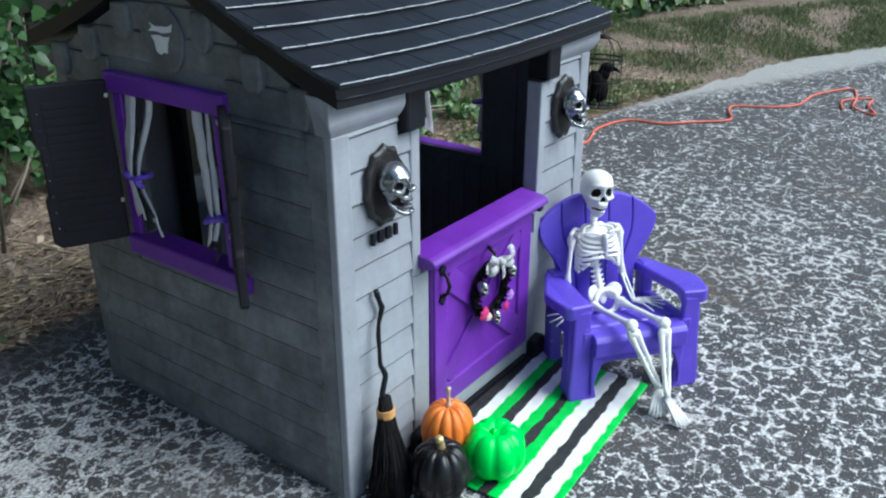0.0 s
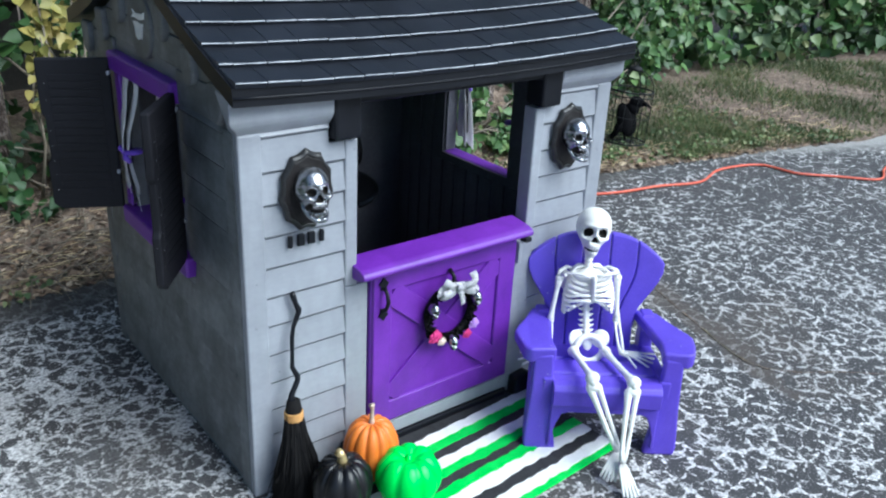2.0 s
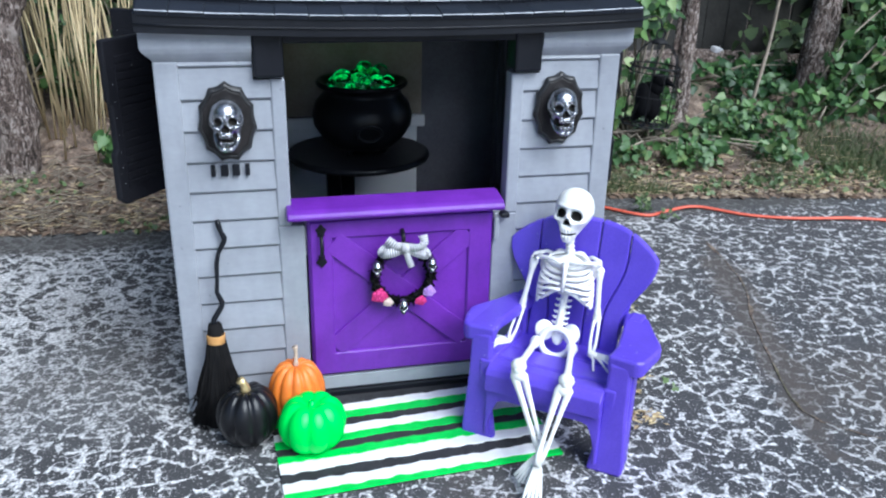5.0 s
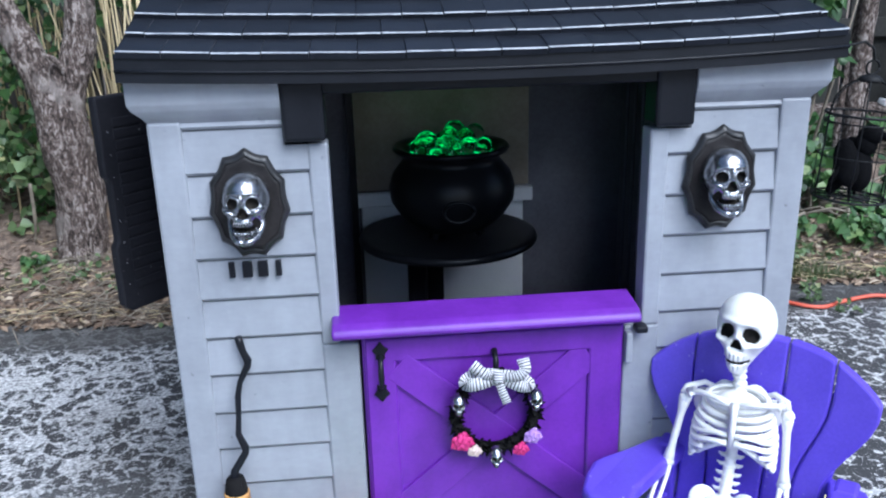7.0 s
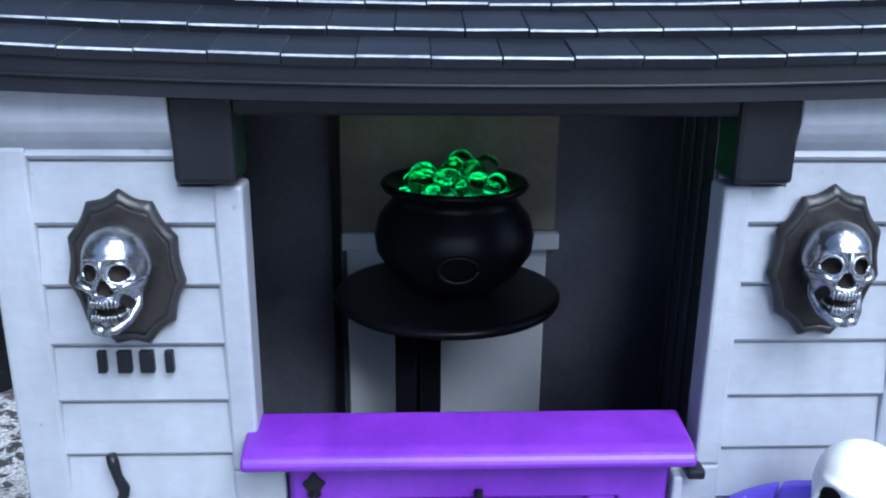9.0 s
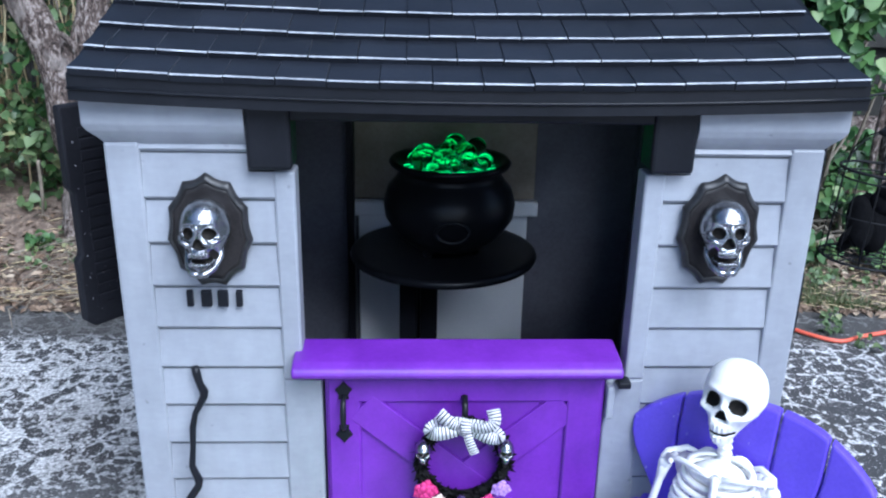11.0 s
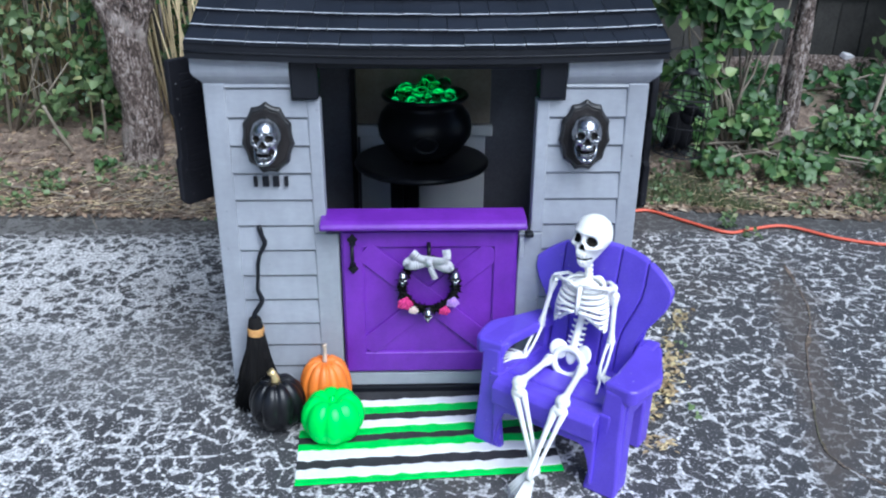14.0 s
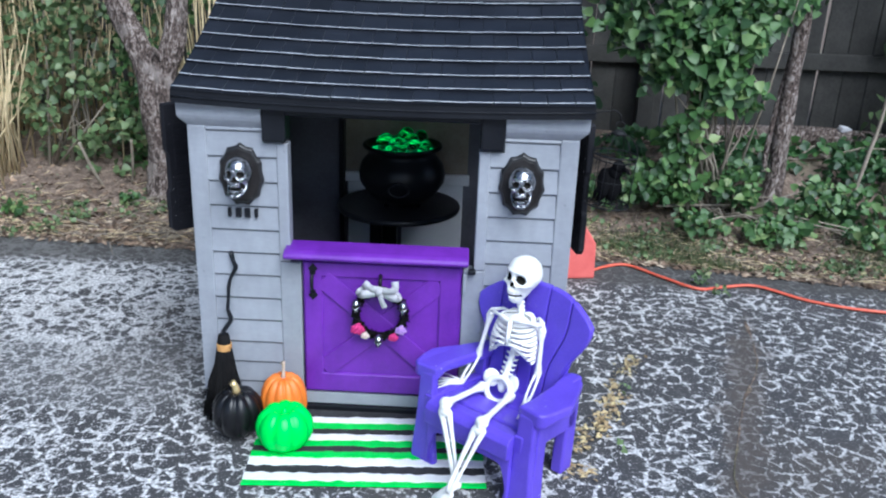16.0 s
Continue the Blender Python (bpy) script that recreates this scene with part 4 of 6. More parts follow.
def shutter(side, hinge_y, outer):
    """A louvred shutter, open; outer is the place of its free edge."""
    hx = XL - 0.016 if side < 0 else XR + 0.016
    a, b = Vector((hx, hinge_y)), Vector(outer)
    d = (b - a)
    ang = math.atan2(d.y, d.x)
    L, z0, z1 = d.length, 0.472, 0.838
    B = Build()
    # frame with a scooped free edge
    out = [(0, z0), (L * 0.9, z0), (L, z0 + 0.015), (L, 0.59), (L - 0.008, 0.60), (L - 0.008, 0.70), (L, 0.71), (L, z1), (0, z1)]
    B.prism(out, "y", -0.009, 0.009, 0.004)
    ob = part("shutter", B, SHUTBLACK, wall_l if side < 0 else wall_r, "black louvred shutter, open")
    ob.matrix_basis = pose(hx, hinge_y, 0, 0, 0, math.degrees(ang))
    S = Build()
    for s in (-1, 1):
        S.box((0.022, s * 0.0088 - 0.0016, -0.0075), (L - 0.026, s * 0.0088 + 0.0016, 0.0075), 0.0012)
    me = S.mesh("louvre", [SHUTBLACK])
    for k in range(16):
        o = part("louvre", me, None, ob)
        o.location = (0, 0, z0 + 0.045 + k * 0.0185)
    B = Build()
    for k in range(8):
        for s in (-1, 1):
            B.ball((L - 0.016, s * 0.009, z0 + 0.05 + k * 0.037), 0.0008, 6, 4)
    part("rivets", B, PALE, ob, "row of tiny pale rivet heads", kind="stuff")
    for z in (0.56, 0.80):
        B = Build()
        B.box((0.0, -0.013, z), (0.008, 0.013, z + 0.01), 0.002)
        part("hinge_pin", B, SILVERLINE, ob, "pale hinge pin")
    return ob


shutter(-1, 0.262, (-0.622, 0.13))
shutter(-1, 0.636, (-0.667, 0.704))
shutter(1, 0.24, (0.534, 0.082))
shutter(1, 0.636, (0.57, 0.785))


def characters():
    """Four dark raised characters under the plaque, drawn as plain bars."""
    e = thing("raised_lettering", None, None, "row of four small dark raised bars on the grey pier", "lettering", pose(-0.372, -0.011, 0.587))
    for k in range(4):
        B = Build()
        x = (k - 1.5) * 0.0235
        w = 0.0045 if k in (0, 3) else 0.0075
        B.box((x - w, -0.004, -0.0125), (x + w, 0.004, 0.0125), 0.0015)
        part("bar", B, BLACK, e)


characters()


def skull_plaque(x, z, yaw):
    e = thing("wall_plaque", None, None, "dark scalloped oval plaque with chrome skull on the grey pier", "wall decoration", pose(x, -0.009, z, 0, 0, 0), "skull plaques")
    n = 88

    def ring(r, y, amp=1.0):
        pts = []
        for k in range(n):
            a = 2 * math.pi * k / n
            cusp = abs(math.sin(5.5 * (a - math.pi / 2)))
            wob = 1 + amp * (0.05 - 0.085 * cusp)
            pts.append((0.0565 * r * wob * math.cos(a), y, 0.0795 * r * wob * math.sin(a)))
        return pts

    def skin(rings):
        B = Build()
        B.add([p for r in rings for p in r], [(i * n + k, (i + 1) * n + k, (i + 1) * n + (k + 1) % n, i * n + (k + 1) % n) for i in range(len(rings) - 1) for k in range(n)] + [tuple(range((len(rings) - 1) * n, len(rings) * n))[::-1]], 0, True)
        return B
    part("rim", skin([ring(1.0, 0.0), ring(1.02, -0.004), ring(0.99, -0.008), ring(0.93, -0.0125, 0.95), ring(0.88, -0.0125, 0.9), ring(0.86, -0.01, 0.85)]), PLAQUERIM, e, "rubbed bronze scalloped rim")
    part("backplate", skin([ring(0.875, -0.0095, 0.85), ring(0.87, -0.0118, 0.85), ring(0.8, -0.0108, 0.7), ring(0.3, -0.014, 0.0)]), PLAQUE, e)
    B = Build()
    skull(B, (-0.001, -0.028, 0.01), 0.1, Euler((radians(-10), 0, radians(yaw))).to_matrix() @ Matrix.Diagonal((1.0, 0.86, 1)), wash=0.8, crown=0.92, gape=1.0, wide=0.35, taper=0.42, eye=0.95)
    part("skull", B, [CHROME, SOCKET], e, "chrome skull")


skull_plaque(-0.371, 0.69, -4)
skull_plaque(0.352, 0.695, -6)


def broom():
    e = thing("witch_broom", None, None, "crooked black broom with orange twine leaning on the grey pier", "broom", pose(-0.429, -0.053, 0))
    B = Build()
    pts = [(0.02, 0.038, 0.478), (0.022, 0.037, 0.468), (0.026, 0.035, 0.452), (0.032, 0.034, 0.438), (0.031, 0.034, 0.43), (0.017, 0.031, 0.403), (0.012, 0.028, 0.38), (0.01, 0.025, 0.345), (0.007, 0.022, 0.316), (0.017, 0.018, 0.292), (0.016, 0.016, 0.284), (-0.003, 0.01, 0.256), (-0.004, 0.005, 0.232)]
    B.tube(pts, [0.0056, 0.0066, 0.0054, 0.0068, 0.0062, 0.0052, 0.0062, 0.0052, 0.0056, 0.0066, 0.006, 0.0062, 0.0085], 10, wob=0.35)
    part("handle", B, BLACK, e, "crooked black stick handle")
    rnd = random.Random(7)
    B = Build()
    for _ in range(1100):
        a, r = rnd.uniform(0, 2 * math.pi), math.sqrt(rnd.random())
        ca, sa = math.cos(a), math.sin(a)
        p0 = Vector((0.014 * r * ca - 0.002, 0.012 * r * sa + 0.004, 0.226 + rnd.uniform(-0.01, 0.022)))
        p1 = Vector((0.027 * r * ca - 0.002, 0.02 * r * sa, 0.165))
        p2 = Vector((0.043 * r * ca - 0.003 + rnd.gauss(0, 0.003), 0.029 * r * sa - 0.006, 0.09 + rnd.uniform(-0.02, 0.02)))
        low = rnd.uniform(0.002, 0.02) if rnd.random() < 0.7 else rnd.uniform(0.02, 0.075)
        p3 = Vector((0.06 * r * ca + rnd.gauss(0, 0.007) - 0.008, 0.036 * r * sa - 0.014 + rnd.gauss(0, 0.004), low))
        B.tube([p0, p1, p2, p3], [0.0014, 0.0015, 0.0014, 0.0006], 4)
    B.tube([(-0.002, 0.004, 0.248), (-0.002, 0.004, 0.222), (-0.002, 0.003, 0.2), (-0.003, 0, 0.13), (-0.004, -0.006, 0.07), (-0.005, -0.012, 0.008)], [0.013, 0.0165, 0.016, 0.03, 0.04, 0.043], 16, wob=0.25)
    part("bristles", B, BRISTLE, e, "ragged black bristles", kind="stuff")
    B = Build()
    for k in range(5):
        z = 0.205 + k * 0.0038
        B.tube([(0.0185 * math.cos(t * 0.524) - 0.002, 0.0175 * math.sin(t * 0.524) + 0.003, z + 0.0004 * math.sin(t)) for t in range(13)], 0.0026, 6)
    part("binding", B, TWINE, e, "orange twine binding")


broom()


def pumpkin(x, y, r, h, ribs, mat, label, stem, bend, name="pumpkin", dimple=0.12, twist=0.0, deep=0.12):
    e = thing(name, None, None, label, "pumpkin", pose(x, y, 0, 0, 0, twist), "pumpkins by the door")
    B = Build()
    prof = []
    for i in range(21):
        t = math.pi * i / 20
        rr = r * math.sin(t) ** 0.85 if 0 < i < 20 else 0.002
        zz = h / 2 - h / 2 * math.cos(t)
        prof.append((rr, zz))
    def fn(rr, z, a):
        q = abs(math.cos(a * ribs / 2)) ** 0.55
        k = rr / r
        s = 1 - deep + deep * q
        dz = -dimple * h * math.exp(-(k / 0.34) ** 2) if z > h / 2 else dimple * 0.4 * h * math.exp(-(k / 0.4) ** 2)
        lift = 0.035 * h * (q - 1) * math.exp(-((k - 0.5) / 0.4) ** 2) if z > h / 2 else 0
        return rr * s * (1 + 0.02 * math.sin(2 * a + 1)), z + dz + lift
    B.lathe((0, 0, 0), prof, ribs * 8, 0, fn)
    part("body", B, mat, e)
    B = Build()
    zt = h * (1 - dimple)
    if stem is STEM:
        B.tube([(0, 0, zt - 0.006), (0.001, 0, zt + 0.012), (0.002, 0.0, zt + 0.034), (0.001, 0.0, zt + 0.044), (0.0, 0.0, zt + 0.047)], [0.009, 0.005, 0.004, 0.0055, 0.0075], 8, wob=0.2)
    elif stem is LIME:
        B.tube([(0, 0, zt - 0.006), (0, 0.002, zt + 0.004), (0.003, 0.003, zt + 0.013)], [0.012, 0.008, 0.006], 8, wob=0.15)
    else:
        B.tube([(0, 0, zt - 0.006), (bend * 0.1, 0, zt + 0.008), (bend * 0.5, 0.0, zt + 0.02), (bend * 1.4, 0.0, zt + 0.03)], [0.014, 0.0105, 0.0085, 0.0092], 8, wob=0.2)
    part("stem", B, stem, e)
    return e


pumpkin(-0.262, -0.09, 0.063, 0.16, 12, ORANGE, "orange ribbed pumpkin with dry stem beside the door", STEM, -0.012, dimple=0.08)
pumpkin(-0.374, -0.15, 0.067, 0.143, 9, PUMPBLACK, "matt black pumpkin with gold stem on the asphalt", GOLD, -0.008, dimple=0.08, twist=20)
pumpkin(-0.237, -0.20, 0.074, 0.13, 8, LIME, "glossy lime green pumpkin on the striped rug", LIME, 0.0, dimple=0.2, twist=10, deep=0.12)


def rug():
    e = thing("striped_rug", None, None, "black, white and lime green striped rug before the door", "rug", pose(-0.018, -0.185, 0.002, 0, 0, 3.4))
    w, d = 0.302, 0.177
    B = Build()
    B.box((-w + 0.002, -d + 0.002, 0), (w - 0.002, d + 0.012, 0.004), 0.001)
    part("backing", B, RUGBLACK, e)
    order = [(RUGGREEN, 0.6), (RUGWHITE, 1), (RUGBLACK, 0.95), (RUGWHITE, 1.05), (RUGGREEN, 0.9), (RUGBLACK, 0.75), (RUGGREEN, 0.85), (RUGWHITE, 0.9), (RUGBLACK, 0.8), (RUGGREEN, 0.9), (RUGWHITE, 0.9), (RUGBLACK, 1.2)]
    unit = 2 * d / sum(s for _, s in order)
    y = -d
    rnd = random.Random(3)
    for i, (mat, s) in enumerate(order):
        y1 = y + s * unit
        B = Build()
        n = 72
        lo = [(-w + 2 * w * k / n, y + (0.006 * noise.noise(Vector((k * 0.3, i * 7.1, 0))) + 0.0025 * noise.noise(Vector((k * 1.3, i * 5.1, 0)))) if i else y) for k in range(n + 1)]
        hi = [(-w + 2 * w * k / n, y1 + 0.006 * noise.noise(Vector((k * 0.3, (i + 1) * 7.1, 0))) + 0.0025 * noise.noise(Vector((k * 1.3, (i + 1) * 5.1, 0)))) for k in range(n + 1)]
        zt = [0.0075 + 0.0012 * noise.noise(Vector((k * 0.6, i * 3.3, 5))) for k in range(n + 1)]
        verts = []
        for k in range(n + 1):
            verts += [(lo[k][0], lo[k][1], 0.0042), (lo[k][0], lo[k][1] + 0.002, zt[k]), (hi[k][0], hi[k][1] - 0.002, zt[k]), (hi[k][0], hi[k][1], 0.0042)]
        faces = []
        for k in range(n):
            for j in range(3):
                a = k * 4 + j
                faces.append((a, a + 4, a + 5, a + 1))
        faces += [(0, 1, 2, 3), (n * 4 + 3, n * 4 + 2, n * 4 + 1, n * 4)]
        B.add(verts, faces, 0, False)
        part("stripe", B, mat, e)
        y = y1


rug()

# ---- chair and seated figure ----
CHAIR = pose(0.211, -0.366, 0, 0, 0, -32.6)


def toddler_chair():
    e = thing("toddler_armchair", None, None, "violet blue moulded plastic children's armchair on asphalt and rug", "chair", pose(0.211, -0.366, 0, 0, 0, -38.1))
    lift = lambda p: Vector((p.x, p.y + 0.036 + 0.08 * p.z, p.z))
    # seat: curved, sloping back, with a rounded front lip
    slats = ([(0.034, 0.138), (0.034, 0.178), (0.043, 0.189), (0.06, 0.1935), (0.092, 0.1905), (0.097, 0.185), (0.097, 0.172), (0.05, 0.168), (0.046, 0.138)],
             [(0.102, 0.172), (0.102, 0.184), (0.107, 0.189), (0.18, 0.1785), (0.185, 0.173), (0.185, 0.16)],
             [(0.19, 0.158), (0.19, 0.171), (0.195, 0.176), (0.27, 0.166), (0.29, 0.168), (0.29, 0.15)])
    for prof in slats:
        B = Build()
        B.prism(prof, "x", -0.128, 0.128, 0.0025)
        part("seat_slat", B, VIOLET, e)
    B = Build()
    B.prism([(0.05, 0.155), (0.05, 0.167), (0.28, 0.149), (0.28, 0.14)], "x", -0.124, 0.124, 0.001)
    part("seat_pan", B, VIOLET, e)
    # apron under the seat front with an arched lower edge
    arch = [(-0.128, 0.172), (-0.128, 0.02)] + [(-0.122 * math.cos(math.pi * k / 16) ** 1 if k not in (0, 16) else -0.12 * (1 - k / 8), 0.02 + 0.094 * min(1, math.sin(math.pi * k / 16) * 1.7)) for k in range(17)] + [(0.128, 0.02), (0.128, 0.172)]
    B = Build()
    B.prism(arch, "y", 0.012, 0.026, 0.003, fn=lambda p: Vector((p.x, p.y + 0.03 + 0.03 * p.z, p.z)))
    part("apron", B, VIOLET, e)
    for s in (-1, 1):
        # front leg: a broad tapering plate that leans back, with a return along the side
        B = Build()
        B.prism([(s * 0.106, 0.0), (s * 0.182, 0.0), (s * 0.186, 0.02), (s * 0.178, 0.14), (s * 0.176, 0.255), (s * 0.13, 0.255), (s * 0.126, 0.17), (s * 0.122, 0.09)], "y", 0.012, 0.034, 0.006, fn=lift)
        B.prism([(0.03, 0.0), (0.082, 0.0), (0.07, 0.12), (0.07, 0.2), (0.095, 0.255), (0.03, 0.255)], "x", s * 0.16, s * 0.181, 0.005, fn=lift)
        part("front_leg", B, VIOLET, e)
        B = Build()
        B.prism([(0.06, 0.145), (0.30, 0.125), (0.30, 0.175), (0.06, 0.198)], "x", s * 0.124, s * 0.152, 0.005)
        part("side_rail", B, VIOLET, e)
        B = Build()
        B.prism([(0.25, 0.0), (0.30, 0.0), (0.31, 0.17), (0.315, 0.262), (0.27, 0.262), (0.262, 0.17)], "x", s * 0.118, s * 0.152, 0.006)
        part("rear_leg", B, VIOLET, e)
        # arm: wide and rounded at the front, with a dropped lip
        B = Build()
        outline = [(s * 0.124, 0.072), (s * 0.186, 0.066), (s * 0.2, 0.076), (s * 0.212, 0.12), (s * 0.217, 0.16), (s * 0.211, 0.182), (s * 0.186, 0.24), (s * 0.162, 0.3), (s * 0.104, 0.316), (s * 0.12, 0.22), (s * 0.13, 0.12)]
        B.prism(outline, "z", 0.243, 0.271, 0.007, seg=3, fn=lambda p: Vector((p.x, p.y + 0.02 * (p.z - 0.25), p.z - 0.013 * smooth01((p.y - 0.09) / 0.2) - 0.01 * smooth01((0.1 - p.y) / 0.03) * (1 if p.z < 0.255 else 0))))
        part("armrest", B, VIOLET, e)
    # fan back of five slats
    shape = lambda p: Vector((p.x - 0.008, p.y + 0.262 + (p.z - 0.15) * 0.2 + 0.35 * (0.03 - 1.2 * p.x * p.x), p.z))

    def width(z):
        return 0.108 + 0.066 * smooth01((z - 0.235) / 0.145)

    def top(u):
        return 0.46 - 0.068 * abs(u) ** 2.6
    edges = [-1.0, -0.6, -0.2, 0.2, 0.6, 1.0]
    for i in range(5):
        a, b = edges[i], edges[i + 1]
        out, n = [], 10
        for k in range(n + 1):
            z = 0.15 + (top(a) - 0.15) * k / n
            out.append((a * width(z) + 0.0012, z))
        for k in range(1, 5):
            u = a + (b - a) * k / 5
            out.append((u * width(0.4), top(u)))
        for k in range(n, -1, -1):
            z = 0.15 + (top(b) - 0.15) * k / n
            out.append((b * width(z) - 0.0012, z))
        B = Build()
        B.prism(out, "y", 0.0, 0.02, 0.004, fn=shape)
        part("back_slat", B, VIOLET, e)
    B = Build()
    B.prism([(-0.1, 0.16), (0.1, 0.16), (0.145, 0.39), (-0.145, 0.39)], "y", 0.014, 0.024, 0.003, fn=shape)
    part("back_web", B, VIOLET, e)


toddler_chair()


def bone(B, a, b, r, knob=1.6):
    a, b = Vector(a), Vector(b)
    n = 9
    pts = [a.lerp(b, k / (n - 1)) for k in range(n)]
    rad = [r * (knob if k in (0, n - 1) else 1.25 if k in (1, n - 2) else 0.92) for k in range(n)]
    B.tube(pts, rad, 9)
    B.ball(a, r * knob * 1.08, 9, 6)
    B.ball(b, r * knob * 1.08, 9, 6)


def two_bones(B, a, b, r, off):
    o = Vector(off)
    a, b = Vector(a), Vector(b)
    for s in (-1, 1):
        B.tube([a + o * s * 0.6, a.lerp(b, 0.3) + o * s, a.lerp(b, 0.7) + o * s, b + o * s * 0.5], [r * 1.25, r * 0.85, r * 0.85, r * 1.2], 8)
    B.ball(a, r * 2.2, 9, 6)
    B.ball(b, r * 1.9, 9, 6)


def skeleton_figure():
    """A small white toy skeleton, sitting; one mesh."""
    B = Build()
    skull(B, (-0.003, 0.293, 0.488), 0.122, Euler((radians(-9), radians(3), radians(-8))).to_matrix() @ Matrix.Diagonal((1.0, 1, 1.02)), crown=0.86, wide=0.36, taper=0.57, drop=0.01)
    # neck and spine, with side spurs on the vertebrae
    spine = [(-0.008, 0.29, 0.44), (-0.006, 0.293, 0.41), (-0.004, 0.294, 0.385), (-0.003, 0.29, 0.35), (-0.003, 0.28, 0.315), (-0.004, 0.266, 0.28), (-0.005, 0.25, 0.25), (-0.006, 0.235, 0.225), (-0.006, 0.225, 0.205)]
    B.tube(spine, [0.0085, 0.0085, 0.009, 0.0085, 0.0085, 0.0085, 0.009, 0.0095, 0.008], 8)
    for k in range(20):
        u = k / 19 * (len(spine) - 1)
        i = min(int(u), len(spine) - 2)
        p = Vector(spine[i]).lerp(Vector(spine[i + 1]), u - i)
        B.ball(p, (0.0118, 0.0105, 0.0046), 10, 5)
        if k > 8:
            for s in (-1, 1):
                B.tube([p + Vector((s * 0.006, 0, 0.001)), p + Vector((s * 0.014, 0.002, -0.001)), p + Vector((s * 0.0195, 0.003, 0.002))], [0.0042, 0.0034, 0.0012], 6)
    # rib cage: ribs fall from the spine to the breastbone, the lowest end on the flaring margin
    for k in range(9):
        zb = 0.386 - 0.0126 * k
        wdt = 0.04 + 0.022 * math.sin(min(1, (k + 1) / 6.5) * math.pi / 2)
        dep = 0.026 + 0.014 * min(1, k / 5)
        yc = 0.27 - 0.0012 * k
        for s in (-1, 1):
            end = 3.06 if k < 6 else 2.72 - 0.3 * (k - 5)
            pts = []
            for j in range(13):
                a = 0.12 + (end - 0.12) * j / 12
                fall = 0.017 * math.sin(a / 2) ** 2
                rise = 0.016 * smooth01((a - 1.9) / 1.0) if k > 3 else 0.0
                pts.append((-0.003 + s * wdt * math.sin(a), yc + dep * math.cos(a), zb - fall + rise))
            B.tube(pts, [0.0052] * 10 + [0.0048, 0.0044, 0.004], 8, flat=0.72)
    for s in (-1, 1):
        B.tube([(-0.003 + s * 0.004, 0.2305, 0.323), (-0.003 + s * 0.022, 0.2335, 0.313), (-0.003 + s * 0.038, 0.2415, 0.298), (-0.003 + s * 0.05, 0.252, 0.283), (-0.003 + s * 0.055, 0.264, 0.276)], [0.0062, 0.006, 0.0056, 0.005, 0.0036], 8, flat=0.8)
        B.ball((-0.003 + s * 0.022, 0.3, 0.345), (0.026, 0.007, 0.046), 14, 10)
    B.ball((-0.003, 0.277, 0.348), (0.045, 0.026, 0.038), 18, 12)
    B.tube([(-0.003, 0.24, 0.381), (-0.003, 0.236, 0.366), (-0.003, 0.232, 0.345), (-0.003, 0.2295, 0.316)], [0.014, 0.0125, 0.012, 0.008], 9, flat=0.45)
    # collar bones, and shoulder blades with their outer points
    for s, sh in ((-1, (-0.077, 0.27, 0.366)), (1, (0.064, 0.276, 0.366))):
        B.tube([(-0.003 + s * 0.008, 0.24, 0.381), (s * 0.03, 0.243, 0.385), (s * 0.054, 0.256, 0.383), (sh[0] * 1.0, sh[1] - 0.004, sh[2] + 0.01)], [0.005, 0.0042, 0.0045, 0.0062], 8)
        B.tube([(s * 0.03, 0.304, 0.37), (sh[0] * 0.75, 0.297, 0.381), (sh[0] * 1.04, sh[1] + 0.006, sh[2] + 0.012), (sh[0] * 1.12, sh[1] - 0.004, sh[2] + 0.006)], [0.004, 0.0048, 0.006, 0.003], 8)
        B.ball((sh[0] * 0.68, 0.305, 0.34), (0.021, 0.0042, 0.03), 12, 8, rot=Euler((0, radians(s * 20), 0)).to_matrix())
        B.tube([(sh[0] * 0.9, sh[1] + 0.004, sh[2] + 0.012), (sh[0] * 0.92, sh[1] - 0.018, sh[2] + 0.01)], [0.0055, 0.0035], 7)
    # arms
    for sh, el, wr, tip in (((-0.081, 0.27, 0.362), (-0.098, 0.25, 0.254), (-0.109, 0.19, 0.192), (-0.152, 0.168, 0.188)),
                            ((0.07, 0.276, 0.36), (0.076, 0.258, 0.252), (0.079, 0.195, 0.192), (0.12, 0.166, 0.19))):
        bone(B, sh, el, 0.0064, 1.55)
        two_bones(B, el, wr, 0.004, (0.0062, 0.002, 0))
        w, t = Vector(wr), Vector(tip)
        d = t - w
        side = Vector((-d.y, d.x, 0)).normalized()
        B.ball(w.lerp(t, 0.2), (0.0105, 0.0105, 0.006), 9, 6)
        for f in range(5):
            sp = (f - 2) * 0.0078
            k = 1.45 - 0.07 * abs(f - 2) if f else 0.95
            B.tube([w + side * sp * 0.5, w + d * 0.5 * k + side * sp * 1.15 + Vector((0, 0, 0.004)), w + d * 1.12 * k + side * sp * 3.0], [0.0034, 0.003, 0.0024], 6)
    # pelvis: two flaring wings joined below
    c = Vector((-0.004, 0.212, 0.206))
    B.tube([c + Vector((0.034 * math.cos(t * math.pi / 14), -0.012 + 0.012 * math.sin(t * math.pi / 14), -0.004 + 0.029 * math.sin(t * math.pi / 14))) for t in range(29)], 0.0078, 10)
    for s in (-1, 1):
        B.ball(c + Vector((s * 0.031, 0.005, 0.014)), (0.022, 0.006, 0.024), 16, 10, rot=Euler((radians(-18), radians(s * 18), radians(s * -28))).to_matrix())
        B.ball(c + Vector((s * 0.04, -0.01, -0.01)), (0.0095, 0.0095, 0.0095), 10, 8)
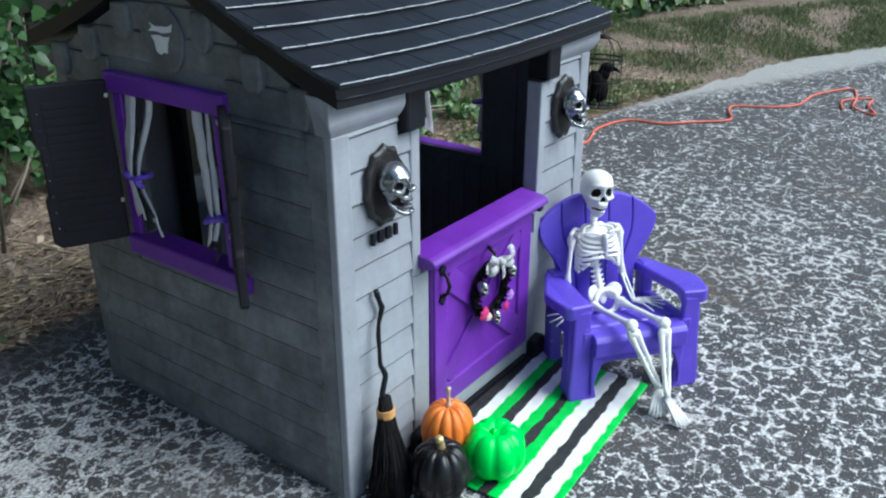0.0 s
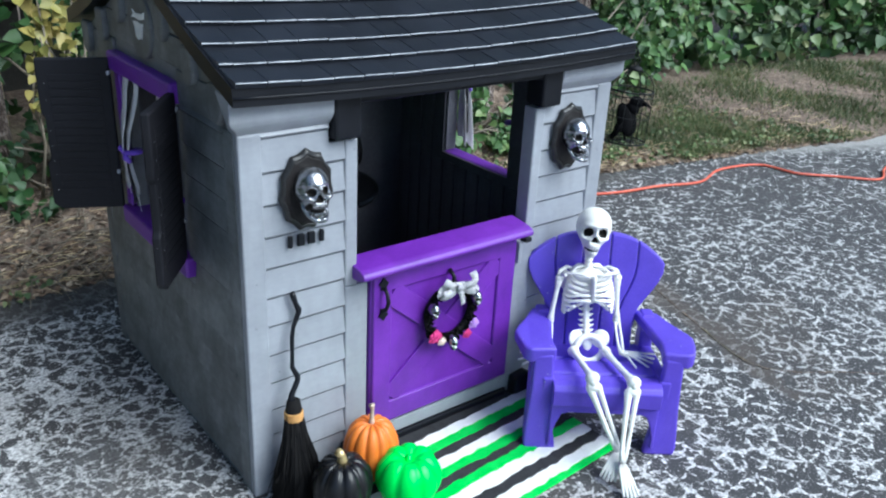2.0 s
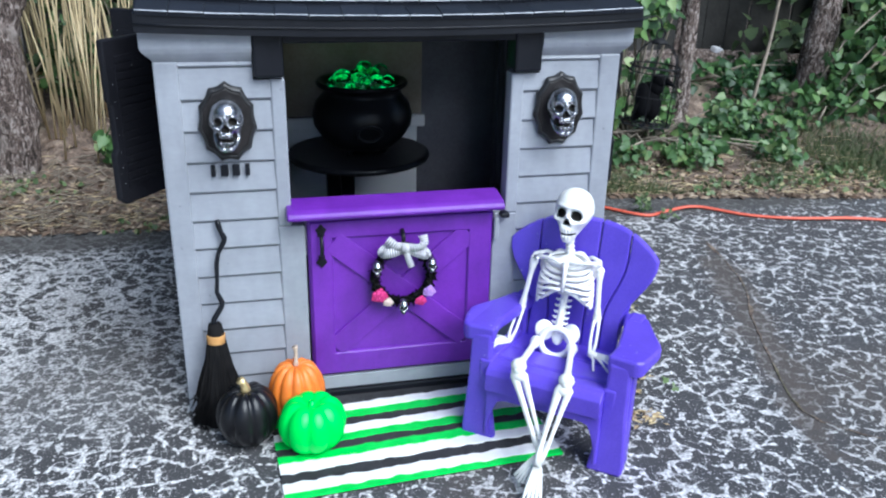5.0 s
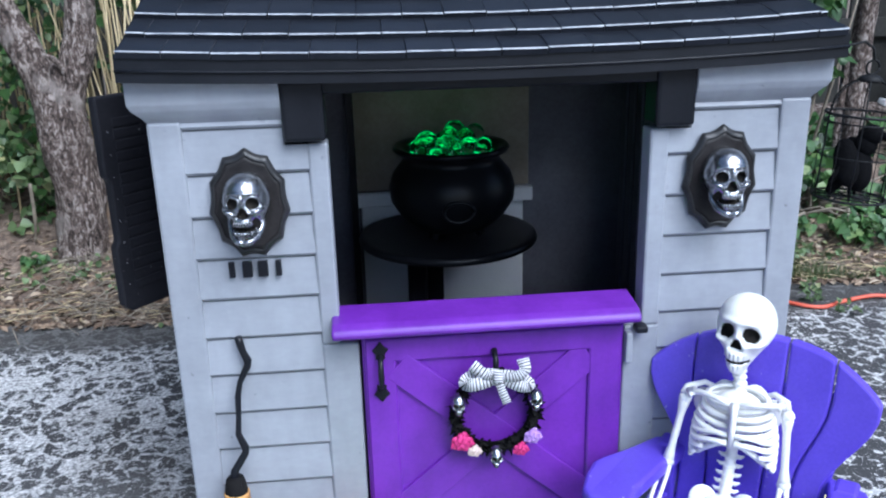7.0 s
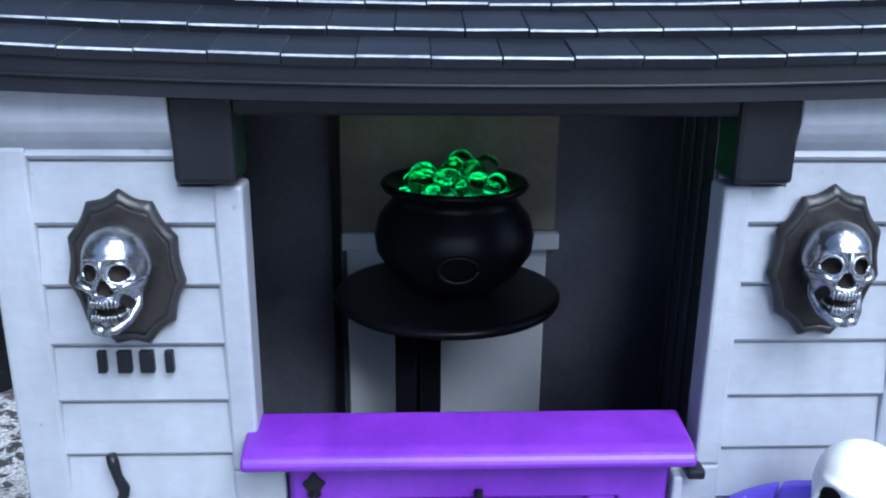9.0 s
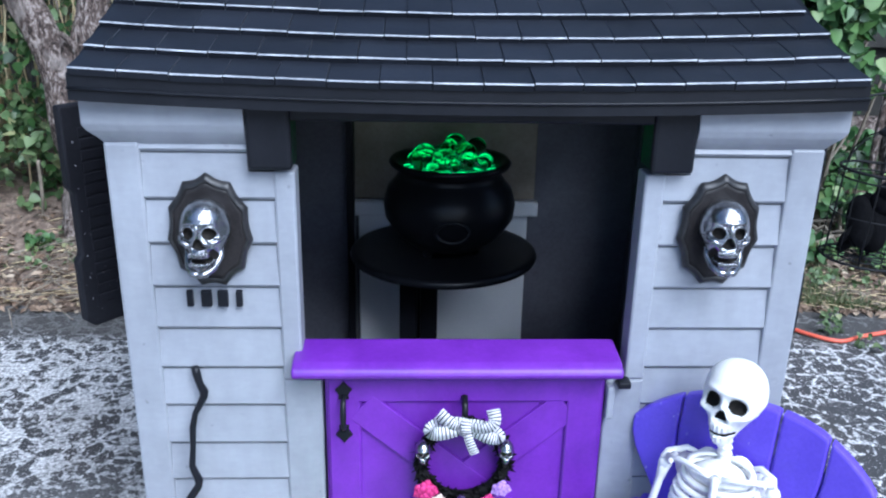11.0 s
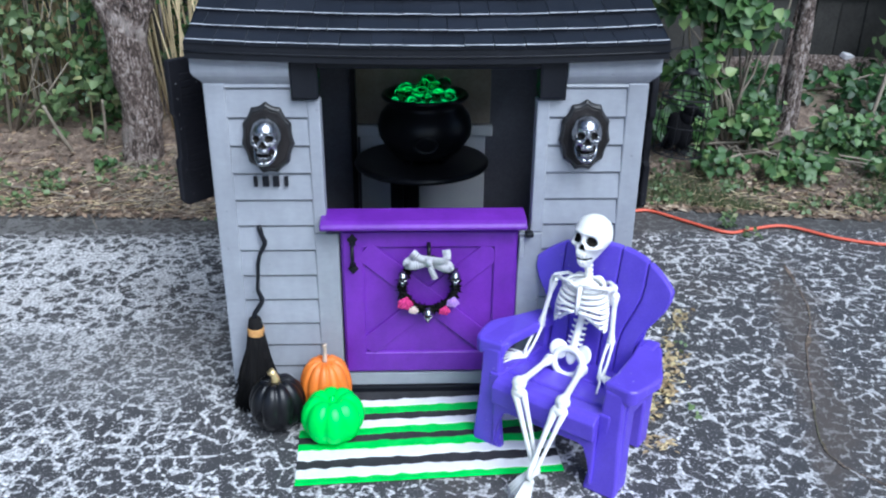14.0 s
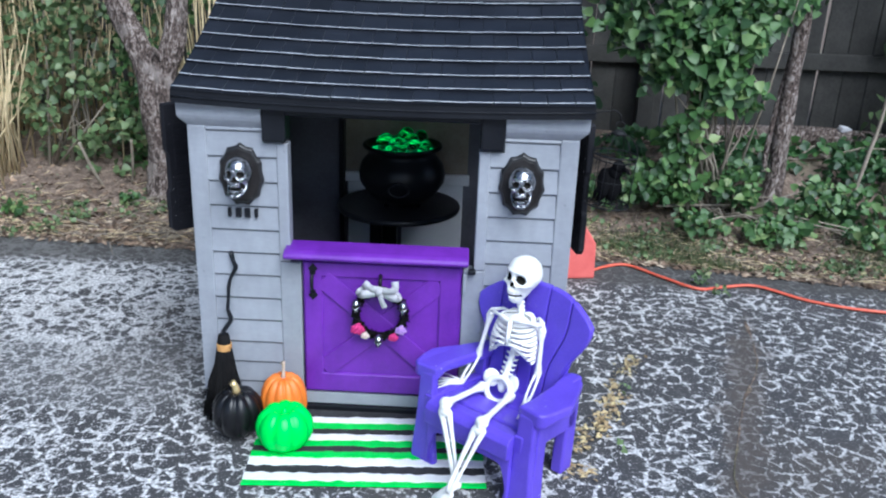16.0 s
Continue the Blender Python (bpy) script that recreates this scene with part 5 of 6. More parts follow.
    B.ball(c + Vector((0, 0.01, 0.004)), (0.014, 0.008, 0.024), 12, 8, rot=Euler((radians(-22), 0, 0)).to_matrix())
    # legs, feet crossed on the ground
    for hip, knee, ank, toe in (((-0.047, 0.19, 0.2), (-0.045, 0.022, 0.23), (0.024, -0.024, 0.062), (-0.008, -0.07, 0.014)),
                                ((0.035, 0.19, 0.198), (0.056, 0.027, 0.213), (0.026, -0.06, 0.055), (0.032, -0.128, 0.012))):
        bone(B, hip, knee, 0.0082, 1.6)
        kn, an = Vector(knee) + Vector((0, -0.004, -0.01)), Vector(ank)
        for sx, r in ((-1, 1.0), (1, 0.8)):
            pts = [kn + Vector((sx * 0.006, 0, 0.002)), kn.lerp(an, 0.08) + Vector((sx * 0.0105, 0, 0)), kn.lerp(an, 0.25) + Vector((sx * 0.0095, 0, 0)), kn.lerp(an, 0.6) + Vector((sx * 0.0078, 0, 0)), kn.lerp(an, 0.88) + Vector((sx * 0.006, 0, 0)), an]
            B.tube(pts, [0.008 * r, 0.0098 * r, 0.0074 * r, 0.0056 * r, 0.006 * r, 0.0085 * r], 9)
        B.ball(kn.lerp(an, 0.06), (0.0195, 0.012, 0.012), 12, 8)
        B.ball(knee, (0.0172, 0.015, 0.016), 12, 8)
        B.ball(kn + Vector((0, -0.007, 0.004)), (0.0085, 0.006, 0.0095), 9, 6)
        a, t = Vector(ank), Vector(toe)
        B.ball(a + Vector((0, 0.006, -0.014)), (0.0095, 0.013, 0.011), 9, 6)
        d = t - a
        side = Vector((-d.y, d.x, 0)).normalized()
        for f in range(5):
            sp = (f - 2) * 0.0068
            B.tube([a + side * sp * 0.5 + Vector((0, 0, -0.008)), a + d * 0.6 + side * sp, a + d * (1.05 - 0.04 * abs(f - 2)) + side * sp * 1.3], [0.0046, 0.0038, 0.003], 6)
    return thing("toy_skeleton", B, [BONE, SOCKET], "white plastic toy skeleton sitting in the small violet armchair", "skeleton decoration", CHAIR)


skeleton_figure()


def wreath():
    e = thing("door_wreath", None, None, "black door wreath with striped bow, tiny skulls and flowers", "wreath", pose(-0.006, -0.034, 0.324))
    rnd = random.Random(5)
    B = Build()
    R = 0.066
    B.tube([(R * math.cos(t * math.pi / 18), 0.004, R * math.sin(t * math.pi / 18)) for t in range(37)], 0.009, 8, wob=0.3)
    for _ in range(760):
        a = rnd.uniform(0, 2 * math.pi)
        p = Vector((R * math.cos(a), 0.002, R * math.sin(a)))
        d = Vector((rnd.gauss(0, 1), -abs(rnd.gauss(0, 0.7)), rnd.gauss(0, 1))).normalized()
        l = rnd.uniform(0.012, 0.021)
        s = d.cross(Vector((rnd.random(), rnd.random(), rnd.random()))).normalized() * 0.004
        B.add([p, p + d * l * 0.6 + s, p + d * l, p + d * l * 0.6 - s], [(0, 1, 2, 3)])
    part("ring", B, BRISTLE, e, "black tinsel leaves", kind="stuff")
    B = Build()
    B.tube([(0, -0.004, 0.072), (0, -0.006, 0.095), (0, 0.012, 0.108)], 0.005, 8)
    part("hanger", B, BLACK, e)
    for a in (154, 26, 268):
        B = Build()
        skull(B, (0, 0, 0), 0.036, Matrix.Identity(3), wash=0.8)
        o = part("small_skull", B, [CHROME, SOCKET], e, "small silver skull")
        o.location = (0.07 * math.cos(radians(a)), -0.016, 0.07 * math.sin(radians(a)))
    def flower(a, r, mat, size):
        B = Build()
        for k in range(14):
            t = k * 2.4
            q = size * (0.3 + 0.7 * k / 14)
            d = Vector((math.cos(t) * q, -0.004 - 0.006 * (1 - k / 14), math.sin(t) * q))
            s = Vector((-math.sin(t), 0, math.cos(t))) * q * 0.55
            B.add([(0, 0, 0), d * 0.7 + s, d * 1.1, d * 0.7 - s], [(0, 1, 2), (0, 2, 3)], 0, True)
            B.ball(d * 0.75, (size * 0.28, size * 0.16, size * 0.28), 6, 4)
        o = part("flower", B, mat, e)
        o.location = (r * math.cos(radians(a)), -0.016, r * math.sin(radians(a)))
    flower(213, 0.07, MAGENTA, 0.021)
    flower(236, 0.068, CREAM, 0.013)
    flower(303, 0.07, MAGENTA, 0.015)
    flower(328, 0.068, LILAC, 0.017)
    # bow of ribbon striped across its width
    z = 0.075
    def ribbon(name, pts, w0, w1):
        B = Build()
        pts = [Vector((p[0], p[1], z + p[2])) for p in pts]
        n = len(pts) - 1
        steps = 2 + 3 * round(sum((b - a).length for a, b in zip(pts, pts[1:])) / 0.0048)
        path = []
        for i in range(steps + 1):
            f = n * i / steps
            k = min(int(f), n - 1)
            a, b, c, e2 = pts[max(k - 1, 0)], pts[k], pts[k + 1], pts[min(k + 2, n)]
            t = f - k
            path.append(0.5 * (2 * b + (c - a) * t + (2 * a - 5 * b + 4 * c - e2) * t * t + (3 * b - a - 3 * c + e2) * t ** 3))
        rows = []
        for i, p in enumerate(path):
            d = (path[min(i + 1, steps)] - path[max(i - 1, 0)]).normalized()
            side = d.cross(Vector((0, -1, 0.15))).normalized() * (w0 + (w1 - w0) * i / steps)
            rows.append((p + side, p - side, p + side + Vector((0, 0.001, 0)), p - side + Vector((0, 0.001, 0))))
        for i in range(steps):
            B.add(rows[i] + rows[i + 1], [(0, 1, 5, 4), (2, 6, 7, 3), (0, 4, 6, 2), (1, 3, 7, 5)], 1 if i % 3 == 2 else 0, True)
        part(name, B, [WHITECLOTH, BLACKCLOTH], e, "black and white striped ribbon")
    ribbon("bow_loop", [(0, -0.02, 0), (-0.02, -0.03, -0.003), (-0.042, -0.034, -0.005), (-0.052, -0.027, -0.004), (-0.042, -0.018, 0), (-0.018, -0.018, 0.002), (0, -0.02, 0)], 0.01, 0.012)
    ribbon("bow_loop", [(0, -0.02, 0), (0.018, -0.03, -0.006), (0.038, -0.034, -0.013), (0.05, -0.027, -0.015), (0.04, -0.018, -0.008), (0.016, -0.018, -0.002), (0, -0.02, 0)], 0.009, 0.011)
    ribbon("bow_end", [(-0.004, -0.022, 0.002), (-0.02, -0.03, 0.009), (-0.04, -0.024, 0.024)], 0.007, 0.01)
    ribbon("bow_end", [(0.006, -0.024, 0.0), (0.026, -0.034, 0.004), (0.042, -0.033, 0.014), (0.04, -0.024, 0.03)], 0.007, 0.01)
    ribbon("bow_tail", [(0, -0.026, 0), (0.006, -0.031, -0.02), (0.015, -0.026, -0.045)], 0.006, 0.0075)
    ribbon("bow_knot", [(0.001, -0.022, 0.011), (0, -0.034, 0.006), (0, -0.035, -0.004), (0.002, -0.026, -0.01)], 0.008, 0.007)


wreath()

# ---- inside the playhouse ----


def side_table():
    e = thing("side_table", None, None, "round black side table inside the playhouse", "table", pose(-0.014, 0.632, 0.02))
    B = Build()
    z = 0.395
    B.lathe((0, 0, 0), [(0.001, z), (0.197, z), (0.206, z + 0.004), (0.209, z + 0.011), (0.206, z + 0.018), (0.198, z + 0.02), (0.187, z + 0.0185), (0.001, z + 0.0185)], 56)
    part("tabletop", B, BLACK, e)
    for x, y in ((-0.078, 0.0), (-0.03, 0.05), (-0.055, 0.13)):
        B = Build()
        B.box((x - 0.02, y - 0.02, 0), (x + 0.02, y + 0.02, z - 0.001), 0.003)
        part("leg", B, BLACK, e)


side_table()


def cauldron():
    e = thing("cauldron", None, None, "black cauldron with glowing green bubbles on the round table", "cauldron", pose(-0.004, 0.615, 0.4355))
    B = Build()
    prof = [(0.05, 0.012), (0.085, 0.022), (0.118, 0.05), (0.14, 0.085), (0.1435, 0.115), (0.134, 0.148), (0.114, 0.172), (0.109, 0.182), (0.114, 0.19), (0.127, 0.196), (0.132, 0.204), (0.127, 0.211), (0.114, 0.207), (0.106, 0.196), (0.104, 0.18), (0.104, 0.17)]
    B.lathe((0, 0, 0), prof, 56, cap=False)
    B.lathe((0, 0, 0), [(0.001, 0.011), (0.05, 0.0125)], 56, cap=False)
    part("pot", B, BLACK, e)
    for a in (100, 220, 340):
        B = Build()
        x, y = 0.06 * math.cos(radians(a)), 0.06 * math.sin(radians(a))
        B.tube([(x * 0.9, y * 0.9, 0.025), (x, y, 0.012), (x * 1.05, y * 1.05, 0.0)], [0.014, 0.012, 0.009], 10)
        part("foot", B, BLACK, e)
    # ring relief on the front
    B = Build()
    B.tube([(0.033 * math.cos(t * math.pi / 12), -0.141 - 0.002 * math.sin(t * math.pi / 12) ** 2, 0.088 + 0.022 * math.sin(t * math.pi / 12)) for t in range(25)], 0.0042, 8)
    part("ring_handle", B, BLACK, e)
    B = Build()
    B.lathe((0, 0, 0.188), [(0.103, 0.0), (0.07, 0.003), (0.03, 0.005), (0.001, 0.004)], 40, cap=False)
    liq = part("liquid", B, GLOW, e, "glowing green liquid")
    rnd = random.Random(11)
    for k in range(36):
        a, r = rnd.uniform(0, 2 * math.pi), 0.082 * math.sqrt(rnd.random())
        s = rnd.uniform(0.009, 0.022)
        B = Build()
        B.ball((0, 0, 0), s, 16, 10)
        o = part("bubble", B, BUBBLE, liq)
        o.location = (r * math.cos(a), r * math.sin(a), 0.19 + s * 0.6 + (0.025 * rnd.random() if r < 0.06 else 0.004))
    # large clear bubbles heaped above the rim
    for x, y, z, s in ((-0.055, 0.0, 0.215, 0.027), (0.012, 0.03, 0.232, 0.026), (0.03, -0.005, 0.218, 0.028), (0.058, 0.03, 0.228, 0.022), (-0.012, -0.03, 0.208, 0.028)):
        B = Build()
        B.ball((0, 0, 0), s, 20, 12)
        o = part("bubble", B, BUBBLE, liq)
        o.location = (x, y, z)


cauldron()
glow_data = bpy.data.lights.new("cauldron_light", 'POINT')
glow_data.energy, glow_data.color, glow_data.shadow_soft_size = 0.005, (0.05, 1.0, 0.2), 0.02
glow = new("cauldron_light", glow_data)
glow.location = (-0.004, 0.615, 0.72)


def curtain(side, y_top, y_tie, y_low, seed, n=9, z_tie=0.63, z_low=(0.49, 0.54)):
    """Torn black and white strips, gathered by a purple ribbon."""
    x = (XL - 0.002) if side < 0 else (XR + 0.001)
    e = thing("rag_curtain", None, None, "torn black and white cloth strips with purple ribbon tie", "curtain", pose(x, 0, 0), "window curtains")
    rnd = random.Random(seed)
    for k in range(n):
        u = (k + 0.5) / n
        yt = y_top[0] + (y_top[1] - y_top[0]) * u
        ym = y_tie + (u - 0.5) * 0.03 * (1 if y_low[1] > y_low[0] else -1)
        yl = y_low[0] + (y_low[1] - y_low[0]) * u + rnd.uniform(-0.006, 0.006)
        zl = rnd.uniform(*z_low)
        white = k % 2 == 0
        wide = (rnd.uniform(0.009, 0.012) if white else 0.007) + (0 if side < 0 else 0.003 if white else -0.002)
        B = Build()
        verts, faces = [], []
        for j in range(15):
            q = j / 14
            z = 0.82 + (zl - 0.82) * q
            if z > z_tie:
                y = yt + (ym - yt) * smooth01((0.82 - z) / (0.82 - z_tie))
            else:
                y = ym + (yl - ym) * ((z_tie - z) / max(0.01, z_tie - zl))
            px = rnd.uniform(-0.0015, 0.0015) + 0.006 * math.sin(k * 2.1) + side * 0.016 * smooth01((0.82 - z) / (0.82 - z_tie))
            ww = wide * (0.55 + 0.45 * min(1, abs(z - z_tie) / 0.06)) * (0.75 if j == 0 else 1)
            t = 0.35 * math.sin(k * 1.7 + z * 9)
            dx, dy = ww * math.sin(t), ww * math.cos(t)
            dz = rnd.uniform(-0.012, 0.012) if j == 14 else 0
            verts += [(px - dx, y - dy, z + dz), (px + dx, y + dy, z - dz), (px - dx + 0.001, y - dy, z + dz), (px + dx + 0.001, y + dy, z - dz)]
        for j in range(14):
            a = j * 4
            faces += [(a, a + 1, a + 5, a + 4), (a + 2, a + 6, a + 7, a + 3), (a, a + 4, a + 6, a + 2), (a + 1, a + 3, a + 7, a + 5)]
        B.add(verts, faces, 0, True)
        part("strip", B, WHITECLOTH if white else BLACKCLOTH, e)
    # flat ribbon round the bundle, with a knot and two ends
    B = Build()
    B.tube([(0.018 * math.cos(t * math.pi / 8), y_tie + 0.03 * math.sin(t * math.pi / 8), z_tie - 0.006 * math.sin(t * math.pi / 8)) for t in range(17)], 0.0065, 8)
    B.ball((side * 0.016, y_tie, z_tie), (0.008, 0.012, 0.009), 10, 7)
    s = 1 if y_low[0] > y_low[1] else -1
    B.tube([(side * 0.016, y_tie, z_tie), (side * 0.02, y_tie + s * 0.02, z_tie + 0.006), (side * 0.014, y_tie + s * 0.036, z_tie + 0.004)], [0.006, 0.008, 0.006], 7)
    B.tube([(side * 0.016, y_tie, z_tie), (side * 0.022, y_tie - s * 0.018, z_tie - 0.008), (side * 0.016, y_tie - s * 0.03, z_tie - 0.016)], [0.006, 0.008, 0.005], 7)
    part("tie", B, TIE, e, "shiny purple ribbon tie")


curtain(-1, (0.594, 0.505), 0.58, (0.585, 0.5), 1, 7, 0.625, (0.5, 0.55))
curtain(-1, (0.322, 0.37), 0.318, (0.322, 0.345), 2, 4, 0.59)
curtain(1, (0.588, 0.555), 0.575, (0.588, 0.53), 3, 5, 0.69, (0.5, 0.54))
curtain(1, (0.315, 0.36), 0.325, (0.33, 0.35), 4, 5)


def hanging_cage():
    at = pose(0.59, 0.0, 0.87, 0, 4, 0) @ pose(0, 0, -0.222)
    e = thing("bird_cage", None, None, "small black wire bird cage hanging beside the playhouse eave", "cage", at)
    R, h = 0.056, 0.135
    for z, r, w in ((0.003, R, 0.002), (0.003, R * 0.55, 0.0012), (0.07, R, 0.001), (h, R, 0.0022), (h - 0.012, R, 0.0014)):
        B = Build()
        B.tube([(r * math.cos(t * math.pi / 16), r * math.sin(t * math.pi / 16), z) for t in range(33)], w, 6)
        part("hoop", B, WIRE, e)
    for k in range(6):
        a = math.pi * k / 6
        B = Build()
        B.tube([(-R * math.cos(a), -R * math.sin(a), 0.003), (R * math.cos(a), R * math.sin(a), 0.003)], 0.0012, 5)
        part("floor_wire", B, WIRE, e)
    for k in range(12):
        a = 2 * math.pi * k / 12
        ca, sa = math.cos(a), math.sin(a)
        pts = [(R * ca, R * sa, 0.003), (R * ca, R * sa, h)]
        if k % 2 == 0:
            pts += [(R * math.cos(t) * ca, R * math.cos(t) * sa, h + 0.055 * math.sin(t)) for t in (0.4, 0.8, 1.1, 1.35)]
        B = Build()
        B.tube(pts, 0.0007 if k % 2 else 0.0012, 5)
        part("bar", B, WIRE, e)
    B = Build()
    B.lathe((0, 0, h + 0.05), [(0.001, 0.0), (0.018, 0.0), (0.019, 0.004), (0.012, 0.01), (0.001, 0.012)], 20)
    part("cap", B, WIRE, e)
    B = Build()
    B.tube([(0.011 * math.cos(t * math.pi / 8), 0, h + 0.072 + 0.011 * math.sin(t * math.pi / 8)) for t in range(17)], 0.0018, 6)
    part("ring", B, WIRE, e)
    B = Build()
    B.tube([(0.0, 0, h + 0.083), (-0.004, 0, h + 0.1), (-0.02, 0, h + 0.11), (-0.06, 0, h + 0.1), (-0.088, 0, h + 0.088)], 0.002, 6)
    part("hook", B, WIRE, e, "bent wire hook to the eave")
    # black bird figure, one plain shape, standing on the cage floor
    B = Build()
    B.ball((0, 0.0, 0.054), (0.019, 0.023, 0.04), 16, 10, rot=Euler((radians(-18), 0, 0)).to_matrix())
    B.ball((0, -0.014, 0.099), (0.014, 0.017, 0.015), 14, 9)
    B.ball((0, -0.008, 0.084), (0.015, 0.017, 0.018), 14, 9)
    B.tube([(0, -0.026, 0.1), (0, -0.04, 0.096), (0, -0.05, 0.09)], [0.007, 0.0045, 0.001], 8)
    B.tube([(0, 0.012, 0.036), (0, 0.024, 0.016), (0, 0.03, 0.007)], [0.014, 0.012, 0.008], 8, flat=0.6)
    for s in (-1, 1):
        B.ball((s * 0.021, 0.006, 0.058), (0.008, 0.018, 0.036), 12, 8, rot=Euler((radians(-20), radians(s * -14), 0)).to_matrix())
        B.tube([(s * 0.02, 0.012, 0.05), (s * 0.026, 0.02, 0.03), (s * 0.022, 0.026, 0.012)], [0.011, 0.009, 0.002], 7, flat=0.5)
        B.tube([(s * 0.008, 0, 0.024), (s * 0.01, -0.004, 0.0085)], [0.003, 0.002], 6)
    ob = thing("bird_figure", B, FEATHER, "black feathered bird figure standing in the wire cage", "bird figure", at @ pose(0.002, 0, -0.004, 0, 0, 40) @ Matrix.Scale(1.1, 4))


hanging_cage()


def plastic_case():
    """Faded red plastic case behind the house, where the cord ends."""
    e = thing("plastic_case", None, None, "faded red plastic case on the asphalt by the cord", "case", pose(0.668, 1.15, 0, 0, 0, 8))
    B = Build()
    B.prism([(-0.08, 0.0), (0.08, 0.0), (0.075, 0.15), (0.03, 0.22), (-0.06, 0.22), (-0.075, 0.17)], "y", -0.05, 0.05, 0.008)
    part("body", B, SALMON, e)
    B = Build()
    B.tube([(-0.03, 0, 0.215), (-0.03, 0, 0.24), (0.02, 0, 0.24), (0.02, 0, 0.215)], 0.007, 8)
    part("handle", B, SALMON, e)


plastic_case()


def spline(pts, n=8):
    out = []
    P = [Vector(p) for p in pts]
    P = [P[0]] + P + [P[-1]]
    for i in range(1, len(P) - 2):
        for k in range(n):
            t = k / n
            a, b, c, d = P[i - 1], P[i], P[i + 1], P[i + 2]
            out.append(0.5 * ((2 * b) + (c - a) * t + (2 * a - 5 * b + 4 * c - d) * t * t + (3 * b - a - 3 * c + d) * t ** 3))
    out.append(P[-2])
    return out


def extension_cord():
    way = [(0.73, 1.16), (0.8, 1.22), (0.91, 1.27), (1.03, 1.15), (1.155, 1.03), (1.27, 1.07), (1.404, 1.085), (1.56, 0.97), (1.72, 0.898), (1.95, 0.86), (2.18, 0.8), (2.42, 0.86), (2.686, 0.809), (2.722, 0.627), (2.86, 0.5), (3.02, 0.356), (3.2, 0.42), (3.343, 0.432), (3.43, 0.25), (3.6, 0.14), (3.9, 0.12), (4.2, -0.02), (3.98, -0.1), (3.7, -0.14), (3.62, -0.27), (3.8, -0.2), (4.0, -0.18), (3.85, -0.05), (3.62, -0.1)]
    B = Build()
    pts = spline([(x, y, 0.007 + 0.004 * math.sin(i * 1.3) ** 2) for i, (x, y) in enumerate(way)], 7)
    B.tube(pts, 0.0062, 7)
    thing("extension_cord", B, CORD, "orange extension cord lying across the asphalt", "cord")


extension_cord()


def crack():
    way = spline([(1.26, 0.75, 0), (1.2, 0.42, 0), (1.08, 0.16, 0), (1.0, -0.05, 0), (0.93, -0.28, 0), (1.0, -0.4, 0), (1.12, -0.48, 0), (1.45, -0.72, 0), (2.1, -1.0, 0)], 12)
    verts, faces = [], []
    for i, p in enumerate(way):
        w = max(0.0008, 0.0022 + 0.005 * noise.noise(Vector((i * 0.37, 2, 0)))) + (0.012 if i < 40 else 0) * max(0, noise.noise(Vector((i * 0.21, 5, 0))))
        j = 0.008 * noise.noise(Vector((i * 0.5, 9, 0)))
        verts += [(p.x - w + j, p.y + j, 0.0025), (p.x + w + j, p.y + j + w * 0.5, 0.0025)]
    for i in range(len(way) - 1):
        faces.append((2 * i, 2 * i + 1, 2 * i + 3, 2 * i + 2))
    B = Build()
    B.add(verts, faces)
    thing("crack", B, SOIL, "soil-filled crack running across the asphalt", "crack", kind="structure")


crack()

# ---- woods behind ----


def leaf_mesh(B, spots, size, rnd, face=None, flat=0.5, shape=0.76):
    """Heart-shaped folded leaves at the spots."""
    verts, faces = [], []
    for p in spots:
        s = size * rnd.uniform(0.55, 1.25)
        n = Vector((rnd.gauss(0, 0.6), rnd.gauss(0, 0.6) - flat, rnd.gauss(0, 0.5) + 0.75)).normalized()
        d = n.cross(Vector((rnd.gauss(0, 1), rnd.gauss(0, 1), rnd.gauss(0, 0.6)))).normalized()
        d = (d + Vector((0, 0, -0.45))).normalized()
        w = d.cross(n).normalized()
        n = w.cross(d).normalized()
        o = len(verts)
        verts += [p, p + d * s * 0.12 + w * s * shape * 0.55 + n * s * 0.1, p + d * s * 0.5 + w * s * shape * 0.5 + n * s * 0.08, p + d * s - n * s * 0.08,
                  p + d * s * 0.5 - w * s * shape * 0.5 + n * s * 0.08, p + d * s * 0.12 - w * s * shape * 0.55 + n * s * 0.1]
        faces += [(o, o + 1, o + 2, o + 3), (o, o + 3, o + 4, o + 5)]
    B.add(verts, faces, 0, True)


def clump_spots(blobs, n, rnd):
    """Points near the skins of ellipsoid clumps, thinned unevenly."""
    out = []
    tot = sum(r[0] * r[2] for _, r in blobs)
    for c, r in blobs:
        for _ in range(int(n * r[0] * r[2] / tot)):
            d = Vector((rnd.gauss(0, 1), rnd.gauss(0, 1), rnd.gauss(0, 1))).normalized()
            k = rnd.uniform(0.55, 1.12)
            p = Vector((c[0] + d.x * r[0] * k, c[1] + d.y * r[1] * k, c[2] + d.z * r[2] * k))
            if p.z < soil_z(p.x, p.y) + 0.01:
                continue
            if noise.noise(p * 5.5) < -0.18:
                continue
            out.append(p)
    return out


